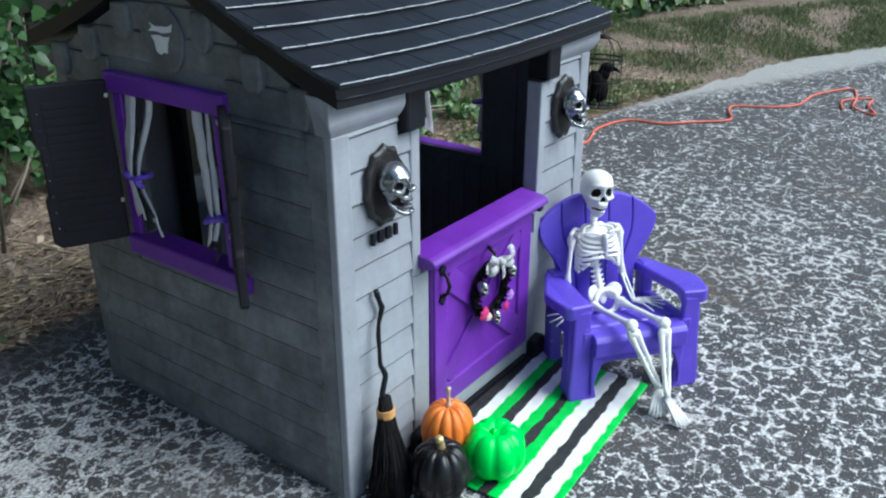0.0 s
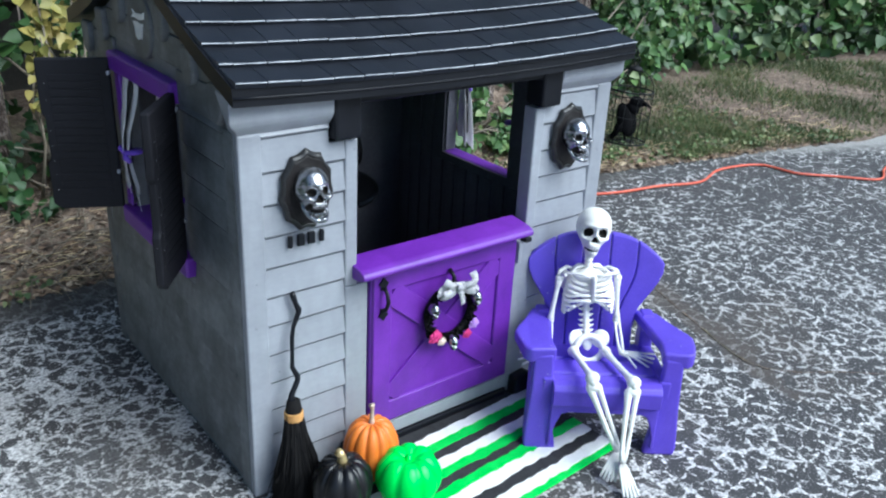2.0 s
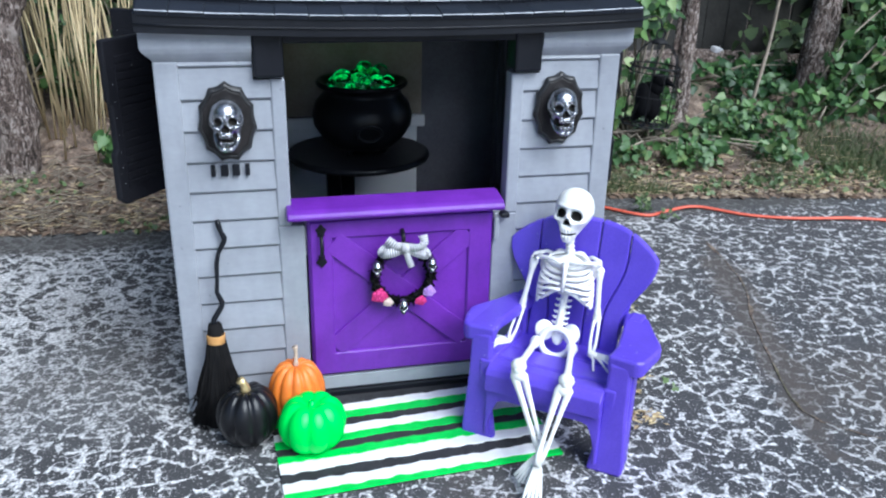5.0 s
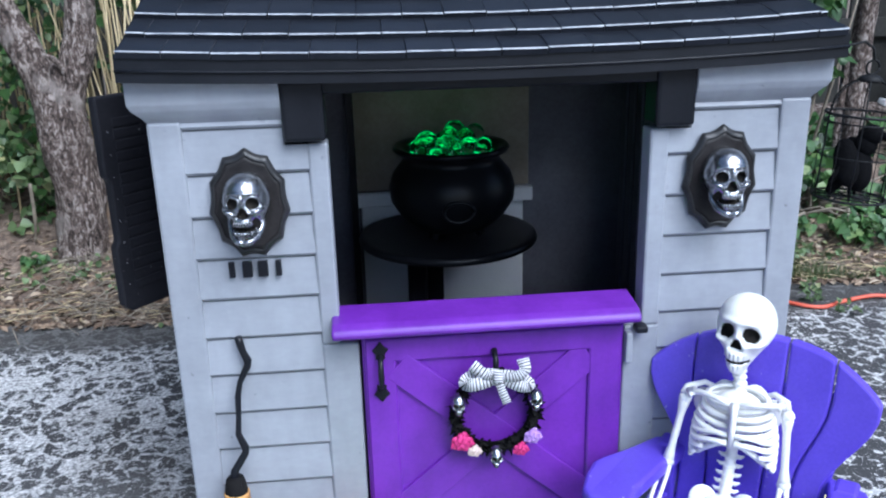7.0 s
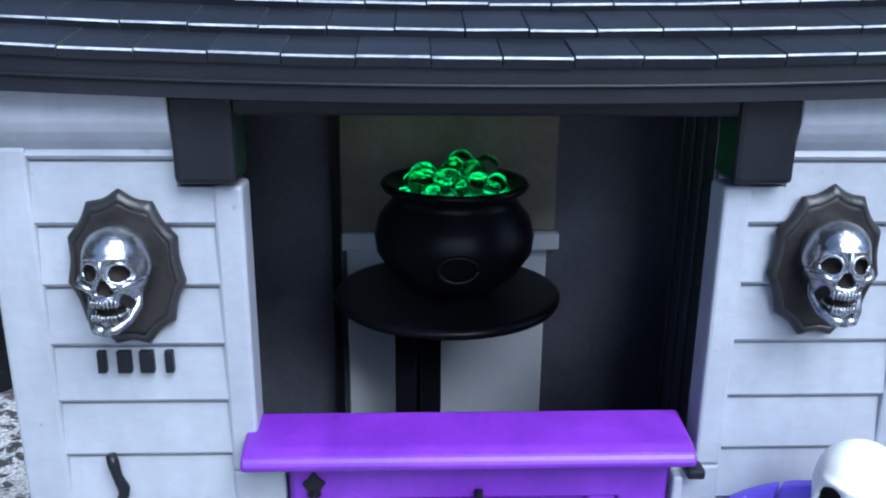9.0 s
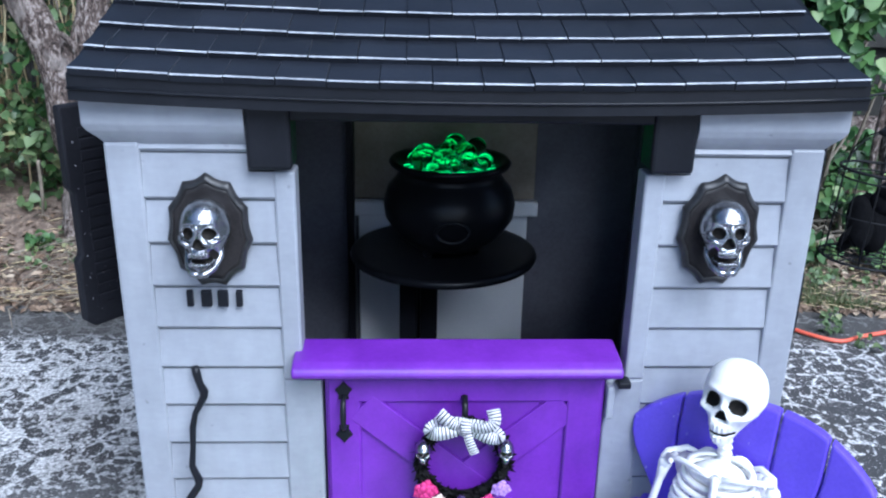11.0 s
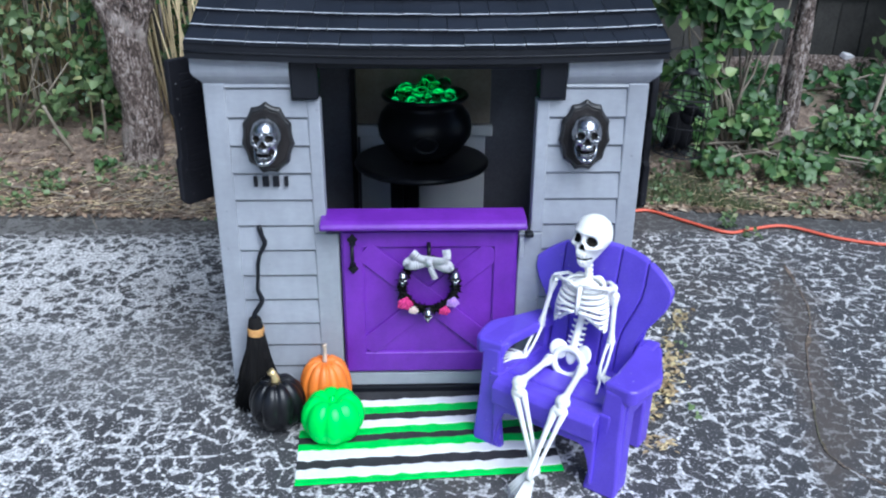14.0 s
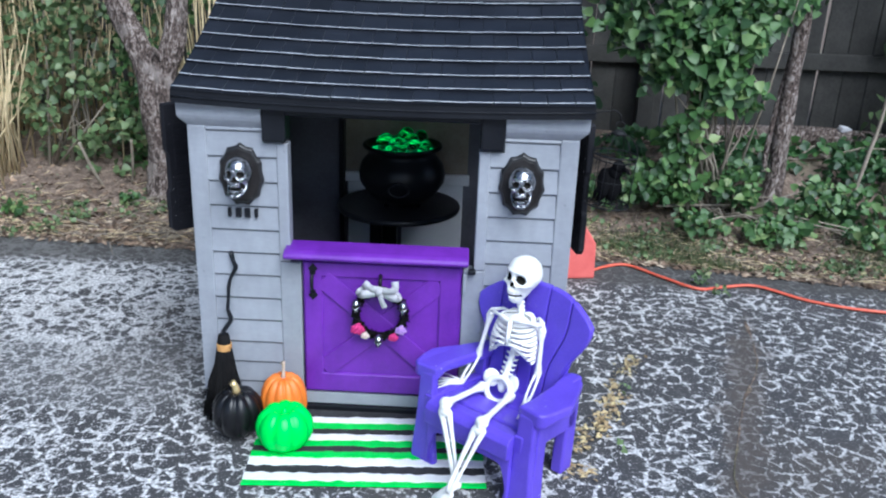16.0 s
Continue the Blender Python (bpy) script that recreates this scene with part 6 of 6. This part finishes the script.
def shrub(x, y, blobs, n, size, mat, label, seed, name="shrub", category="shrub", flat=0.5):
    z = soil_z(x, y)
    e = thing(name, None, None, label, category, pose(x, y, 0))
    rnd = random.Random(seed)
    spots = clump_spots(blobs, n, rnd)
    B = Build()
    leaf_mesh(B, [p - Vector((x, y, 0)) for p in spots], size, rnd, flat=flat)
    part("foliage", B, mat, e, kind="stuff")
    if name == "weed":
        return e
    B = Build()
    for c, r in blobs:
        for _ in range(3):
            t = Vector((c[0] + rnd.uniform(-0.7, 0.7) * r[0], c[1] + rnd.uniform(-0.5, 0.5) * r[1], c[2] + rnd.uniform(-0.3, 0.7) * r[2]))
            b = Vector((x + rnd.uniform(-0.12, 0.12), y + rnd.uniform(-0.06, 0.06), soil_z(x, y) - 0.02))
            m = b.lerp(t, 0.5) + Vector((rnd.uniform(-0.06, 0.06), rnd.uniform(-0.04, 0.04), 0.05))
            o = Vector((x, y, 0))
            B.tube([b - o, m - o, t - o], [0.007, 0.005, 0.002], 6)
    part("stem_tangle", B, TWIG, e, kind="stuff")
    return e


def tree(x, y, limbs, label, name="tree"):
    e = thing(name, None, None, label, "tree", pose(x, y, 0))
    for i, (pts, rad) in enumerate(limbs):
        pts = [(px - x, py - y, pz) for px, py, pz in pts]
        path = spline(pts, 10)
        n = len(path)
        rr = [rad[0] + (rad[1] - rad[0]) * k / (n - 1) for k in range(n)]
        if i == 0:
            rr = [r * (1 + 0.35 * math.exp(-k / 4)) for k, r in enumerate(rr)]
        B = Build()
        B.tube(path, rr, 22, wob=0.22)
        part("trunk" if i == 0 else "limb", B, BARK, e)
    return e


tree_l = tree(-1.21, 1.74, [([(-1.22, 1.74, 0.02), (-1.215, 1.73, 0.25), (-1.22, 1.72, 0.5), (-1.25, 1.72, 0.76)], (0.08, 0.078)),
                   ([(-1.245, 1.72, 0.62), (-1.29, 1.71, 0.78), (-1.37, 1.7, 1.0), (-1.42, 1.7, 1.2), (-1.5, 1.72, 1.8), (-1.55, 1.75, 2.8)], (0.064, 0.032)),
                   ([(-1.21, 1.72, 0.6), (-1.16, 1.72, 0.74), (-1.11, 1.73, 0.92), (-1.09, 1.74, 1.2), (-1.02, 1.78, 1.9), (-0.95, 1.8, 2.8)], (0.06, 0.03)),
                   ([(-1.17, 1.69, 0.72), (-1.19, 1.64, 0.78), (-1.215, 1.62, 0.8)], (0.017, 0.006))],
     "forked tree with scaly brown bark behind the playhouse")
tree_r = tree(1.67, 1.8, [([(1.665, 1.8, 0.16), (1.67, 1.795, 0.35), (1.67, 1.8, 0.6), (1.675, 1.8, 0.9), (1.69, 1.82, 1.4), (1.72, 1.85, 2.6)], (0.043, 0.026)),
                 ([(1.63, 1.81, 0.2), (1.615, 1.81, 0.4), (1.64, 1.82, 0.7), (1.67, 1.82, 0.95)], (0.016, 0.011))],
     "slender tree with grey flaking bark by the fence")
tree(2.6, 2.1, [([(2.58, 2.1, 0.1), (2.6, 2.1, 0.6), (2.64, 2.12, 1.2), (2.7, 2.15, 2.6)], (0.085, 0.055))], "dark tree trunk among the undergrowth")
tree(3.75, 2.3, [([(3.75, 2.3, 0.1), (3.77, 2.3, 0.8), (3.75, 2.32, 1.6), (3.8, 2.35, 3.0)], (0.09, 0.06))], "dark tree trunk among the undergrowth")
tree(-0.57, 1.95, [([(-0.58, 1.95, 0.1), (-0.57, 1.95, 0.4), (-0.575, 1.96, 0.8), (-0.56, 1.98, 1.4), (-0.5, 2.0, 2.6)], (0.06, 0.045))], "slim grey-barked tree behind the playhouse")
tree(0.1, 2.3, [([(0.1, 2.3, 0.1), (0.12, 2.3, 0.7), (0.08, 2.32, 1.4), (0.15, 2.35, 2.8)], (0.06, 0.04))], "dark tree trunk among the undergrowth")


# unseen leaf masses added overhead to block light
def crown(x, y, blobs, n, size, seed, owner):
    rnd = random.Random(seed)
    B = Build()
    leaf_mesh(B, [p - Vector((x, y, 0)) for p in clump_spots(blobs, n, rnd)], size, rnd)
    part("crown", B, LEAFDARK, owner, kind="stuff")


# first shades the fence and east bank, second cuts sky light on the west wall
crown(1.67, 1.8, [((1.7, 1.9, 2.5), (0.8, 0.6, 0.35)), ((2.3, 2.1, 2.8), (0.8, 0.7, 0.4)), ((1.2, 2.2, 2.9), (0.7, 0.6, 0.4)), ((1.9, 1.6, 3.2), (0.9, 0.7, 0.45))], 5200, 0.1, 91, tree_r)
crown(-1.21, 1.74, [((-1.6, 2.0, 2.9), (0.6, 0.5, 0.35)), ((-0.9, 2.0, 3.0), (0.6, 0.5, 0.35)), ((-2.3, 1.5, 3.3), (0.8, 0.7, 0.4)), ((-2.6, 0.7, 3.6), (0.8, 0.8, 0.4))], 5500, 0.12, 92, tree_l)


def stick(pts, r, label, name="stick"):
    B = Build()
    B.tube(spline(pts, 5), r, 7, wob=0.15)
    return thing(name, B, TWIG, label, "stick")


stick([(2.05, 1.8, 0.2), (2.08, 1.8, 0.4), (2.12, 1.82, 0.62), (2.15, 1.83, 1.2)], 0.009, "thin grey sapling stem by the fence", "sapling")
stick([(-1.5, 1.55, 0.055), (-1.36, 1.62, 0.075), (-1.22, 1.66, 0.1)], 0.006, "pale fallen twig on the leaf litter")
stick([(-1.75, 1.5, 0.045), (-1.6, 1.46, 0.045), (-1.42, 1.4, 0.03)], 0.005, "pale fallen twig on the leaf litter")
stick([(1.1, 1.66, 0.16), (1.3, 1.67, 0.17), (1.5, 1.66, 0.18)], 0.006, "straight bleached stick on the bank")
stick([(-1.55, 1.78, 0.1), (-1.58, 1.74, 0.2), (-1.62, 1.72, 0.33)], 0.008, "broken pale stem in the undergrowth")
stick([(-1.42, 1.8, 0.1), (-1.38, 1.74, 0.22), (-1.36, 1.7, 0.36)], 0.006, "broken pale stem in the undergrowth")


def fence():
    e = thing("board_fence", None, None, "weathered grey board fence behind the trees", "fence", pose(0, 2.78, 0))
    rnd = random.Random(8)
    x, k = -5.0, 0
    shared = []
    for i in range(4):
        B = Build()
        w = 0.068
        B.prism([(-w, 0.0), (w, 0.0), (w, 1.9), (w - 0.03, 1.93), (-w + 0.03, 1.93), (-w, 1.9)], "y", -0.009, 0.009, 0.002, seg=1)
        shared.append(B.mesh("board", [FENCEWOOD]))
    while x < 3.6:
        o = part("board", shared[k % 4], None, e)
        o.location = (x, rnd.uniform(-0.006, 0.006), 0.12 + rnd.uniform(-0.02, 0.02))
        o.rotation_euler = (0, radians(rnd.uniform(-0.6, 0.6)), radians(rnd.uniform(-1.5, 1.5)))
        x += 0.142
        k += 1
    for z in (0.72, 1.6):
        B = Build()
        B.box((-5.0, -0.055, z - 0.045), (3.6, -0.017, z + 0.045), 0.004)
        part("rail", B, FENCEWOOD, e)
    for x in (-4.2, -2.4, -0.6, 1.2, 3.0):
        B = Build()
        B.box((x - 0.045, -0.145, 0.0), (x + 0.045, -0.057, 1.85), 0.005)
        part("post", B, FENCEWOOD, e)


fence()
B = Build()
B.tube(spline([(1.45, 2.62, 0.31), (2.1, 2.6, 0.33), (2.8, 2.58, 0.3), (3.5, 2.6, 0.31)], 8), 0.05, 14, wob=0.25)
thing("fallen_log", B, BARK, "fallen log lying along the foot of the fence", "log")
B = Build()
B.box((-0.035, -0.02, 0.0), (0.035, 0.02, 0.03), 0.006, turn=Euler((0.3, 0.2, 0.4)).to_matrix())
thing("paper_scrap", B, WHITECLOTH, "crumpled white scrap lying on the fallen log", "litter", pose(2.3, 2.58, 0.362))

# undergrowth against the fence, west to east
# creeper in the dark leaf: the shadow under the trees is in its colour
shrub(1.9, 2.25, [((1.2, 2.3, 0.31), (0.3, 0.22, 0.08)), ((1.75, 2.25, 0.3), (0.3, 0.22, 0.08)), ((2.3, 2.3, 0.3), (0.32, 0.22, 0.08)), ((2.9, 2.3, 0.28), (0.35, 0.22, 0.1)), ((1.5, 2.0, 0.3), (0.25, 0.14, 0.07)), ((2.1, 2.0, 0.29), (0.25, 0.14, 0.07))], 2400, 0.048, LEAFDARK, "dark low creeper under the trees by the fence", 33, "ground_creeper", "creeper")
shrub(-1.75, 1.95, [((-1.75, 1.95, 0.45), (0.28, 0.16, 0.25)), ((-1.5, 1.9, 0.35), (0.22, 0.13, 0.22)), ((-1.62, 2.0, 0.75), (0.26, 0.15, 0.25)), ((-1.9, 2.05, 1.0), (0.3, 0.16, 0.3))], 2000, 0.042, LEAFPALE, "leafy green shrub under the forked tree", 21)
shrub(-1.35, 2.05, [((-1.42, 1.95, 0.5), (0.16, 0.1, 0.3)), ((-1.3, 2.1, 0.9), (0.22, 0.12, 0.35)), ((-1.05, 2.1, 0.55), (0.16, 0.12, 0.35))], 1500, 0.041, LEAF, "leafy green shrub under the forked tree", 22)
shrub(-2.6, 2.1, [((-2.5, 2.0, 0.4), (0.4, 0.2, 0.25)), ((-2.3, 2.2, 0.7), (0.35, 0.2, 0.3)), ((-2.9, 2.2, 0.8), (0.4, 0.2, 0.4))], 2400, 0.042, LEAFPALE, "sparse green shrub before the fence", 23)
shrub(-1.35, 1.62, [((-1.35, 1.62, 0.1), (0.05, 0.04, 0.03)), ((-1.18, 1.6, 0.1), (0.05, 0.04, 0.04)), ((-1.62, 1.58, 0.08), (0.05, 0.03, 0.025)), ((-1.85, 1.5, 0.07), (0.06, 0.03, 0.02))], 150, 0.035, LEAF, "small green weeds on the leaf litter", 24, "weed", "weed")
shrub(-0.75, 1.72, [((-0.78, 1.7, 0.2), (0.14, 0.08, 0.1)), ((-0.66, 1.74, 0.24), (0.1, 0.08, 0.1))], 500, 0.05, LEAF, "low green plant at the foot of dry reeds", 25, "low_plant", "plant")
shrub(-0.95, 2.08, [((-1.0, 2.05, 0.5), (0.16, 0.1, 0.25)), ((-0.85, 2.1, 0.8), (0.16, 0.1, 0.3)), ((-1.02, 2.1, 1.1), (0.18, 0.1, 0.25))], 900, 0.045, LEAFPALE, "thin green growth among dry reeds behind the trunk", 35)
shrub(-0.2, 2.1, [((-0.5, 2.2, 0.9), (0.5, 0.2, 0.6)), ((0.3, 2.1, 0.6), (0.5, 0.2, 0.45)), ((0.2, 2.2, 1.2), (0.6, 0.2, 0.5))], 2600, 0.06, LEAFDARK, "dense dark green shrub behind the playhouse", 26)
shrub(-0.4, 1.7, [((-0.36, 1.68, 0.9), (0.14, 0.08, 0.16)), ((-0.4, 1.66, 0.66), (0.08, 0.06, 0.16)), ((-0.44, 1.66, 0.45), (0.06, 0.05, 0.12))], 300, 0.046, LEAFYELLOW, "yellowing leaves on a hanging vine", 27, "yellow_vine", "vine")
# dark leaf again, standing for shade behind the house
shrub(-0.35, 1.8, [((-0.5, 1.76, 0.3), (0.16, 0.09, 0.1)), ((-0.25, 1.85, 0.36), (0.2, 0.1, 0.16)), ((-0.2, 1.85, 0.65), (0.16, 0.1, 0.2)), ((0.05, 1.85, 0.4), (0.25, 0.12, 0.2)), ((-0.52, 1.62, 0.17), (0.12, 0.07, 0.05))], 1300, 0.042, LEAFDARK, "leafy green growth behind the playhouse", 34)
shrub(1.35, 1.72, [((1.25, 1.66, 0.95), (0.24, 0.1, 0.18)), ((1.38, 1.68, 0.72), (0.16, 0.09, 0.12)), ((1.12, 1.7, 0.8), (0.16, 0.09, 0.2)), ((1.2, 1.68, 0.5), (0.12, 0.07, 0.2)), ((1.4, 1.7, 1.15), (0.3, 0.1, 0.18)), ((1.0, 1.72, 1.1), (0.26, 0.1, 0.25)), ((1.3, 1.68, 0.85), (0.22, 0.1, 0.2))], 3600, 0.055, LEAF, "broad-leaved green vine hanging over the fence side", 28, "broadleaf_vine", "vine", flat=0.9)
shrub(1.4, 1.7, [((1.2, 1.7, 0.25), (0.24, 0.12, 0.08)), ((1.5, 1.7, 0.26), (0.22, 0.12, 0.1)), ((1.75, 1.64, 0.22), (0.22, 0.12, 0.1)), ((1.6, 1.5, 0.12), (0.16, 0.09, 0.05)), ((2.05, 1.65, 0.2), (0.2, 0.12, 0.08)), ((0.95, 1.75, 0.26), (0.22, 0.12, 0.12)), ((2.0, 1.45, 0.12), (0.12, 0.1, 0.04)), ((1.3, 1.55, 0.13), (0.14, 0.08, 0.04))], 2600, 0.042, LEAF, "low ivy covering the bank at the trees' feet", 29, "ivy_patch", "ivy", flat=0.7)
shrub(2.4, 1.75, [((2.35, 1.75, 0.25), (0.25, 0.12, 0.12)), ((2.7, 1.8, 0.35), (0.3, 0.15, 0.22)), ((3.0, 1.9, 0.6), (0.35, 0.2, 0.4))], 1800, 0.055, LEAF, "green undergrowth at the foot of the trees", 30)
shrub(1.2, 1.35, [((1.22, 1.2, 0.02), (0.035, 0.03, 0.02)), ((1.24, 1.0, 0.02), (0.03, 0.05, 0.025)), ((1.32, 1.42, 0.06), (0.06, 0.04, 0.03)), ((1.2, 0.82, 0.012), (0.02, 0.05, 0.014)), ((1.18, 1.1, 0.03), (0.04, 0.03, 0.03)), ((0.72, 0.2, 0.008), (0.015, 0.03, 0.012)), ((0.66, -0.12, 0.008), (0.02, 0.03, 0.01))], 130, 0.02, LEAFPALE, "small weeds growing in an asphalt crack", 31, "weed", "weed")
for i, (x, y, h) in enumerate([(3.25, 2.45, 1.7), (3.9, 2.3, 1.7), (4.8, 2.2, 1.7), (5.7, 2.1, 1.7), (6.7, 1.9, 1.8), (7.8, 1.6, 1.9), (9.0, 1.2, 2.0)]):
    k = 1 + 0.09 * max(0, x - 3)
    blobs = [((x + dx, y + dy, z), (0.55 * k, 0.3, 0.34 * k)) for dx, dy, z in ((-0.3, 0, 0.35), (0.3, -0.1, 0.4), (-0.2, 0.1, 0.85), (0.3, 0.1, 0.95), (0, 0.2, 1.4), (0.4, 0.2, 1.75), (-0.4, 0.3, 1.9))]
    # every other shrub gets the pale leaf, distance haze put into its colour
    shrub(x, y, blobs, 3600, 0.075 * k, LEAF if i % 2 else LEAFPALE, "dense green hedge along the grass verge", 40 + i, "hedge_shrub")


# tall shrubs out of view, added to block sky light from the west
for i, (x, y) in enumerate([(-3.5, 1.9), (-3.6, 0.9), (-3.7, -0.1)]):
    blobs = [((x + dx, y + dy, z), (0.8, 0.8, 0.7)) for dx, dy, z in ((0, 0, 0.5), (-0.2, 0.3, 1.3), (0.1, -0.3, 1.6), (0, 0.2, 2.5), (-0.1, -0.2, 3.3), (-0.2, 0.1, 4.2))]
    shrub(x, y, blobs, 5200, 0.16, LEAF, "unseen green shrub mass added to shade the west side", 70 + i, "woodland_shrub")


def reeds(x, y, w, n, h, seed, name, label):
    rnd = random.Random(seed)
    e = thing(name, None, None, label, "reeds", pose(x, y, 0), kind="stuff")
    B = Build()
    for _ in range(n):
        px, py = rnd.gauss(0, w), rnd.gauss(0, 0.09)
        z0 = soil_z(x + px, y + py) - 0.01
        hh = h * rnd.uniform(0.45, 1.1)
        lx = rnd.gauss(0, 0.09)
        B.tube([(px, py, z0), (px + lx * 0.4, py + rnd.gauss(0, 0.03), z0 + hh * 0.5), (px + lx, py + rnd.gauss(0, 0.05), z0 + hh)], [0.0046, 0.004, 0.0018], 5)
    part("stalks", B, STRAW, e, kind="stuff")


reeds(-0.96, 1.95, 0.13, 55, 1.3, 51, "dry_reeds", "tall dry straw-coloured reed stalks by the trunk")
reeds(-2.1, 1.85, 0.05, 110, 0.8, 52, "dry_reeds", "tall dry straw-coloured reed stalks by the fence")
reeds(-2.0, 2.2, 0.5, 230, 1.4, 53, "dry_reeds", "scattered dry straw-coloured stalks")


def litter():
    rnd = random.Random(61)
    spots = []
    for _ in range(9000):
        x = rnd.uniform(-3.2, 3.6)
        y = edge_y(x) + abs(rnd.gauss(0, 0.28)) - 0.05
        spots.append(Vector((x, y, max(0.003, soil_z(x, y)) + 0.004)))
    B = Build()
    verts, faces = [], []
    for p in spots:
        s = rnd.uniform(0.008, 0.022)
        a = rnd.uniform(0, 6.28)
        d, w = Vector((math.cos(a), math.sin(a), rnd.gauss(0, 0.25))) * s, Vector((-math.sin(a), math.cos(a), rnd.gauss(0, 0.25))) * s * 0.5
        o = len(verts)
        verts += [p - d, p + w + Vector((0, 0, s * 0.25)), p + d, p - w]
        faces += [(o, o + 1, o + 2), (o, o + 2, o + 3)]
    B.add(verts, faces)
    thing("leaf_litter", B, LITTER, "scattered brown dead leaves on the soil bank", "leaf litter", kind="stuff")
    B = Build()
    for _ in range(420):
        x = rnd.uniform(-3, 3.2)
        y = edge_y(x) + abs(rnd.gauss(0.1, 0.25))
        z = max(0.0, soil_z(x, y)) + 0.006
        a, l = rnd.uniform(0, 6.28), rnd.uniform(0.03, 0.16)
        B.tube([(x, y, z), (x + l * 0.5 * math.cos(a), y + l * 0.5 * math.sin(a), z + 0.012), (x + l * math.cos(a + 0.2), y + l * math.sin(a + 0.2), z + 0.004)], [0.0018, 0.0018, 0.001], 4)
    for _ in range(260):
        x = rnd.uniform(-1.3, 0.1)
        y = rnd.uniform(1.28, 1.75)
        z = max(0.0, soil_z(x, y)) + 0.006
        a, l = rnd.uniform(0, 6.28), rnd.uniform(0.08, 0.26)
        B.tube([(x, y, z), (x + l * 0.5 * math.cos(a), y + l * 0.5 * math.sin(a), z + rnd.uniform(0.01, 0.05)), (x + l * math.cos(a + 0.3), y + l * math.sin(a + 0.3), z + 0.01)], [0.0022, 0.002, 0.001], 4)
    thing("fallen_twigs", B, TWIG, "small fallen twigs on the soil bank", "twigs", kind="stuff")


litter()


def dry_debris():
    """Tan leaf scraps and crumbs blown along the east side of the house and chair."""
    rnd = random.Random(83)
    B = Build()
    verts, faces = [], []
    way = [(0.53, -0.27), (0.57, -0.18), (0.58, -0.1), (0.62, -0.03), (0.66, 0.06), (0.7, 0.18), (0.74, 0.3), (0.8, 0.43)]
    for _ in range(420):
        i = rnd.randrange(len(way) - 1)
        f = rnd.random()
        x = way[i][0] + (way[i + 1][0] - way[i][0]) * f + rnd.gauss(0, 0.022)
        y = way[i][1] + (way[i + 1][1] - way[i][1]) * f + rnd.gauss(0, 0.022)
        if noise.noise(Vector((x * 14, y * 14, 3))) < -0.05:
            continue
        p, a, q = Vector((x, y, 0.006)), rnd.uniform(0, 6.28), rnd.uniform(0.004, 0.013)
        d, w = Vector((math.cos(a), math.sin(a), rnd.gauss(0, 0.3))) * q, Vector((-math.sin(a), math.cos(a), rnd.gauss(0, 0.3))) * q * 0.55
        o = len(verts)
        verts += [p - d, p + w + Vector((0, 0, q * 0.35)), p + d, p - w + Vector((0, 0, q * 0.1))]
        faces += [(o, o + 1, o + 2), (o, o + 2, o + 3)]
    B.add(verts, faces)
    thing("dry_leaf_scraps", B, DRYTAN, "tan dry leaf scraps strewn on the asphalt", "leaf litter", kind="stuff")


dry_debris()


def bank_weeds():
    rnd = random.Random(81)
    spots = []
    for _ in range(64):
        x = rnd.uniform(0.75, 3.6) if rnd.random() < 0.75 else rnd.uniform(-2.4, -0.6)
        y = edge_y(x) + abs(rnd.gauss(0.1, 0.2))
        r = rnd.uniform(0.02, 0.06)
        for _ in range(int(9 + r * 400)):
            px, py = x + rnd.gauss(0, r), y + rnd.gauss(0, r * 0.8)
            spots.append(Vector((px, py, max(0, soil_z(px, py)) + rnd.uniform(0.006, 0.035))))
    B = Build()
    leaf_mesh(B, spots, 0.024, rnd, flat=0.2)
    thing("bank_weeds", B, LEAFPALE, "scattered small green weeds on the soil bank", "weeds", kind="stuff")
    B = Build()
    for _ in range(1500):
        x = rnd.uniform(-3, 3.8)
        y = edge_y(x) + abs(rnd.gauss(0.05, 0.25))
        z = max(0.0, soil_z(x, y)) + 0.005
        a, l = rnd.gauss(0, 0.6), rnd.uniform(0.03, 0.11)
        B.tube([(x, y, z), (x + l * 0.5 * math.cos(a), y + l * 0.5 * math.sin(a), z + 0.008), (x + l * math.cos(a + 0.1), y + l * math.sin(a + 0.1), z + 0.003)], [0.0012, 0.0013, 0.0007], 4)
    thing("dry_straw", B, STRAW, "loose dry straw lying on the soil bank", "straw", kind="stuff")


bank_weeds()


def grass():
    rnd = random.Random(71)
    verts, faces = [], []
    for _ in range(100000):
        if rnd.random() < 0.45:
            x = rnd.uniform(0.7, 3.0)
            d = abs(rnd.gauss(0.1, 0.2))
        else:
            x = rnd.uniform(2.2, 8.5)
            d = rnd.uniform(-0.02, 1.3)
        y = edge_y(x) + d
        if noise.noise(Vector((x * 2.2, y * 2.2, 9))) + rnd.gauss(0, 0.2) < (0.34 if x < 2.2 else -0.02):
            continue
        z = max(0, soil_z(x, y))
        h = rnd.uniform(0.015, 0.055)
        a = rnd.uniform(0, 6.28)
        w = Vector((math.cos(a), math.sin(a), 0)) * 0.0022 * (1 + 0.35 * max(0, x - 2))
        l = Vector((rnd.gauss(0, 0.5), rnd.gauss(0, 0.5), 1)) * h
        p = Vector((x, y, z))
        o = len(verts)
        verts += [p - w, p + w, p + l]
        faces.append((o, o + 1, o + 2))
    B = Build()
    B.add(verts, faces)
    thing("grass", B, GRASS, "thin patchy green grass on the verge", "grass", kind="stuff")


grass()
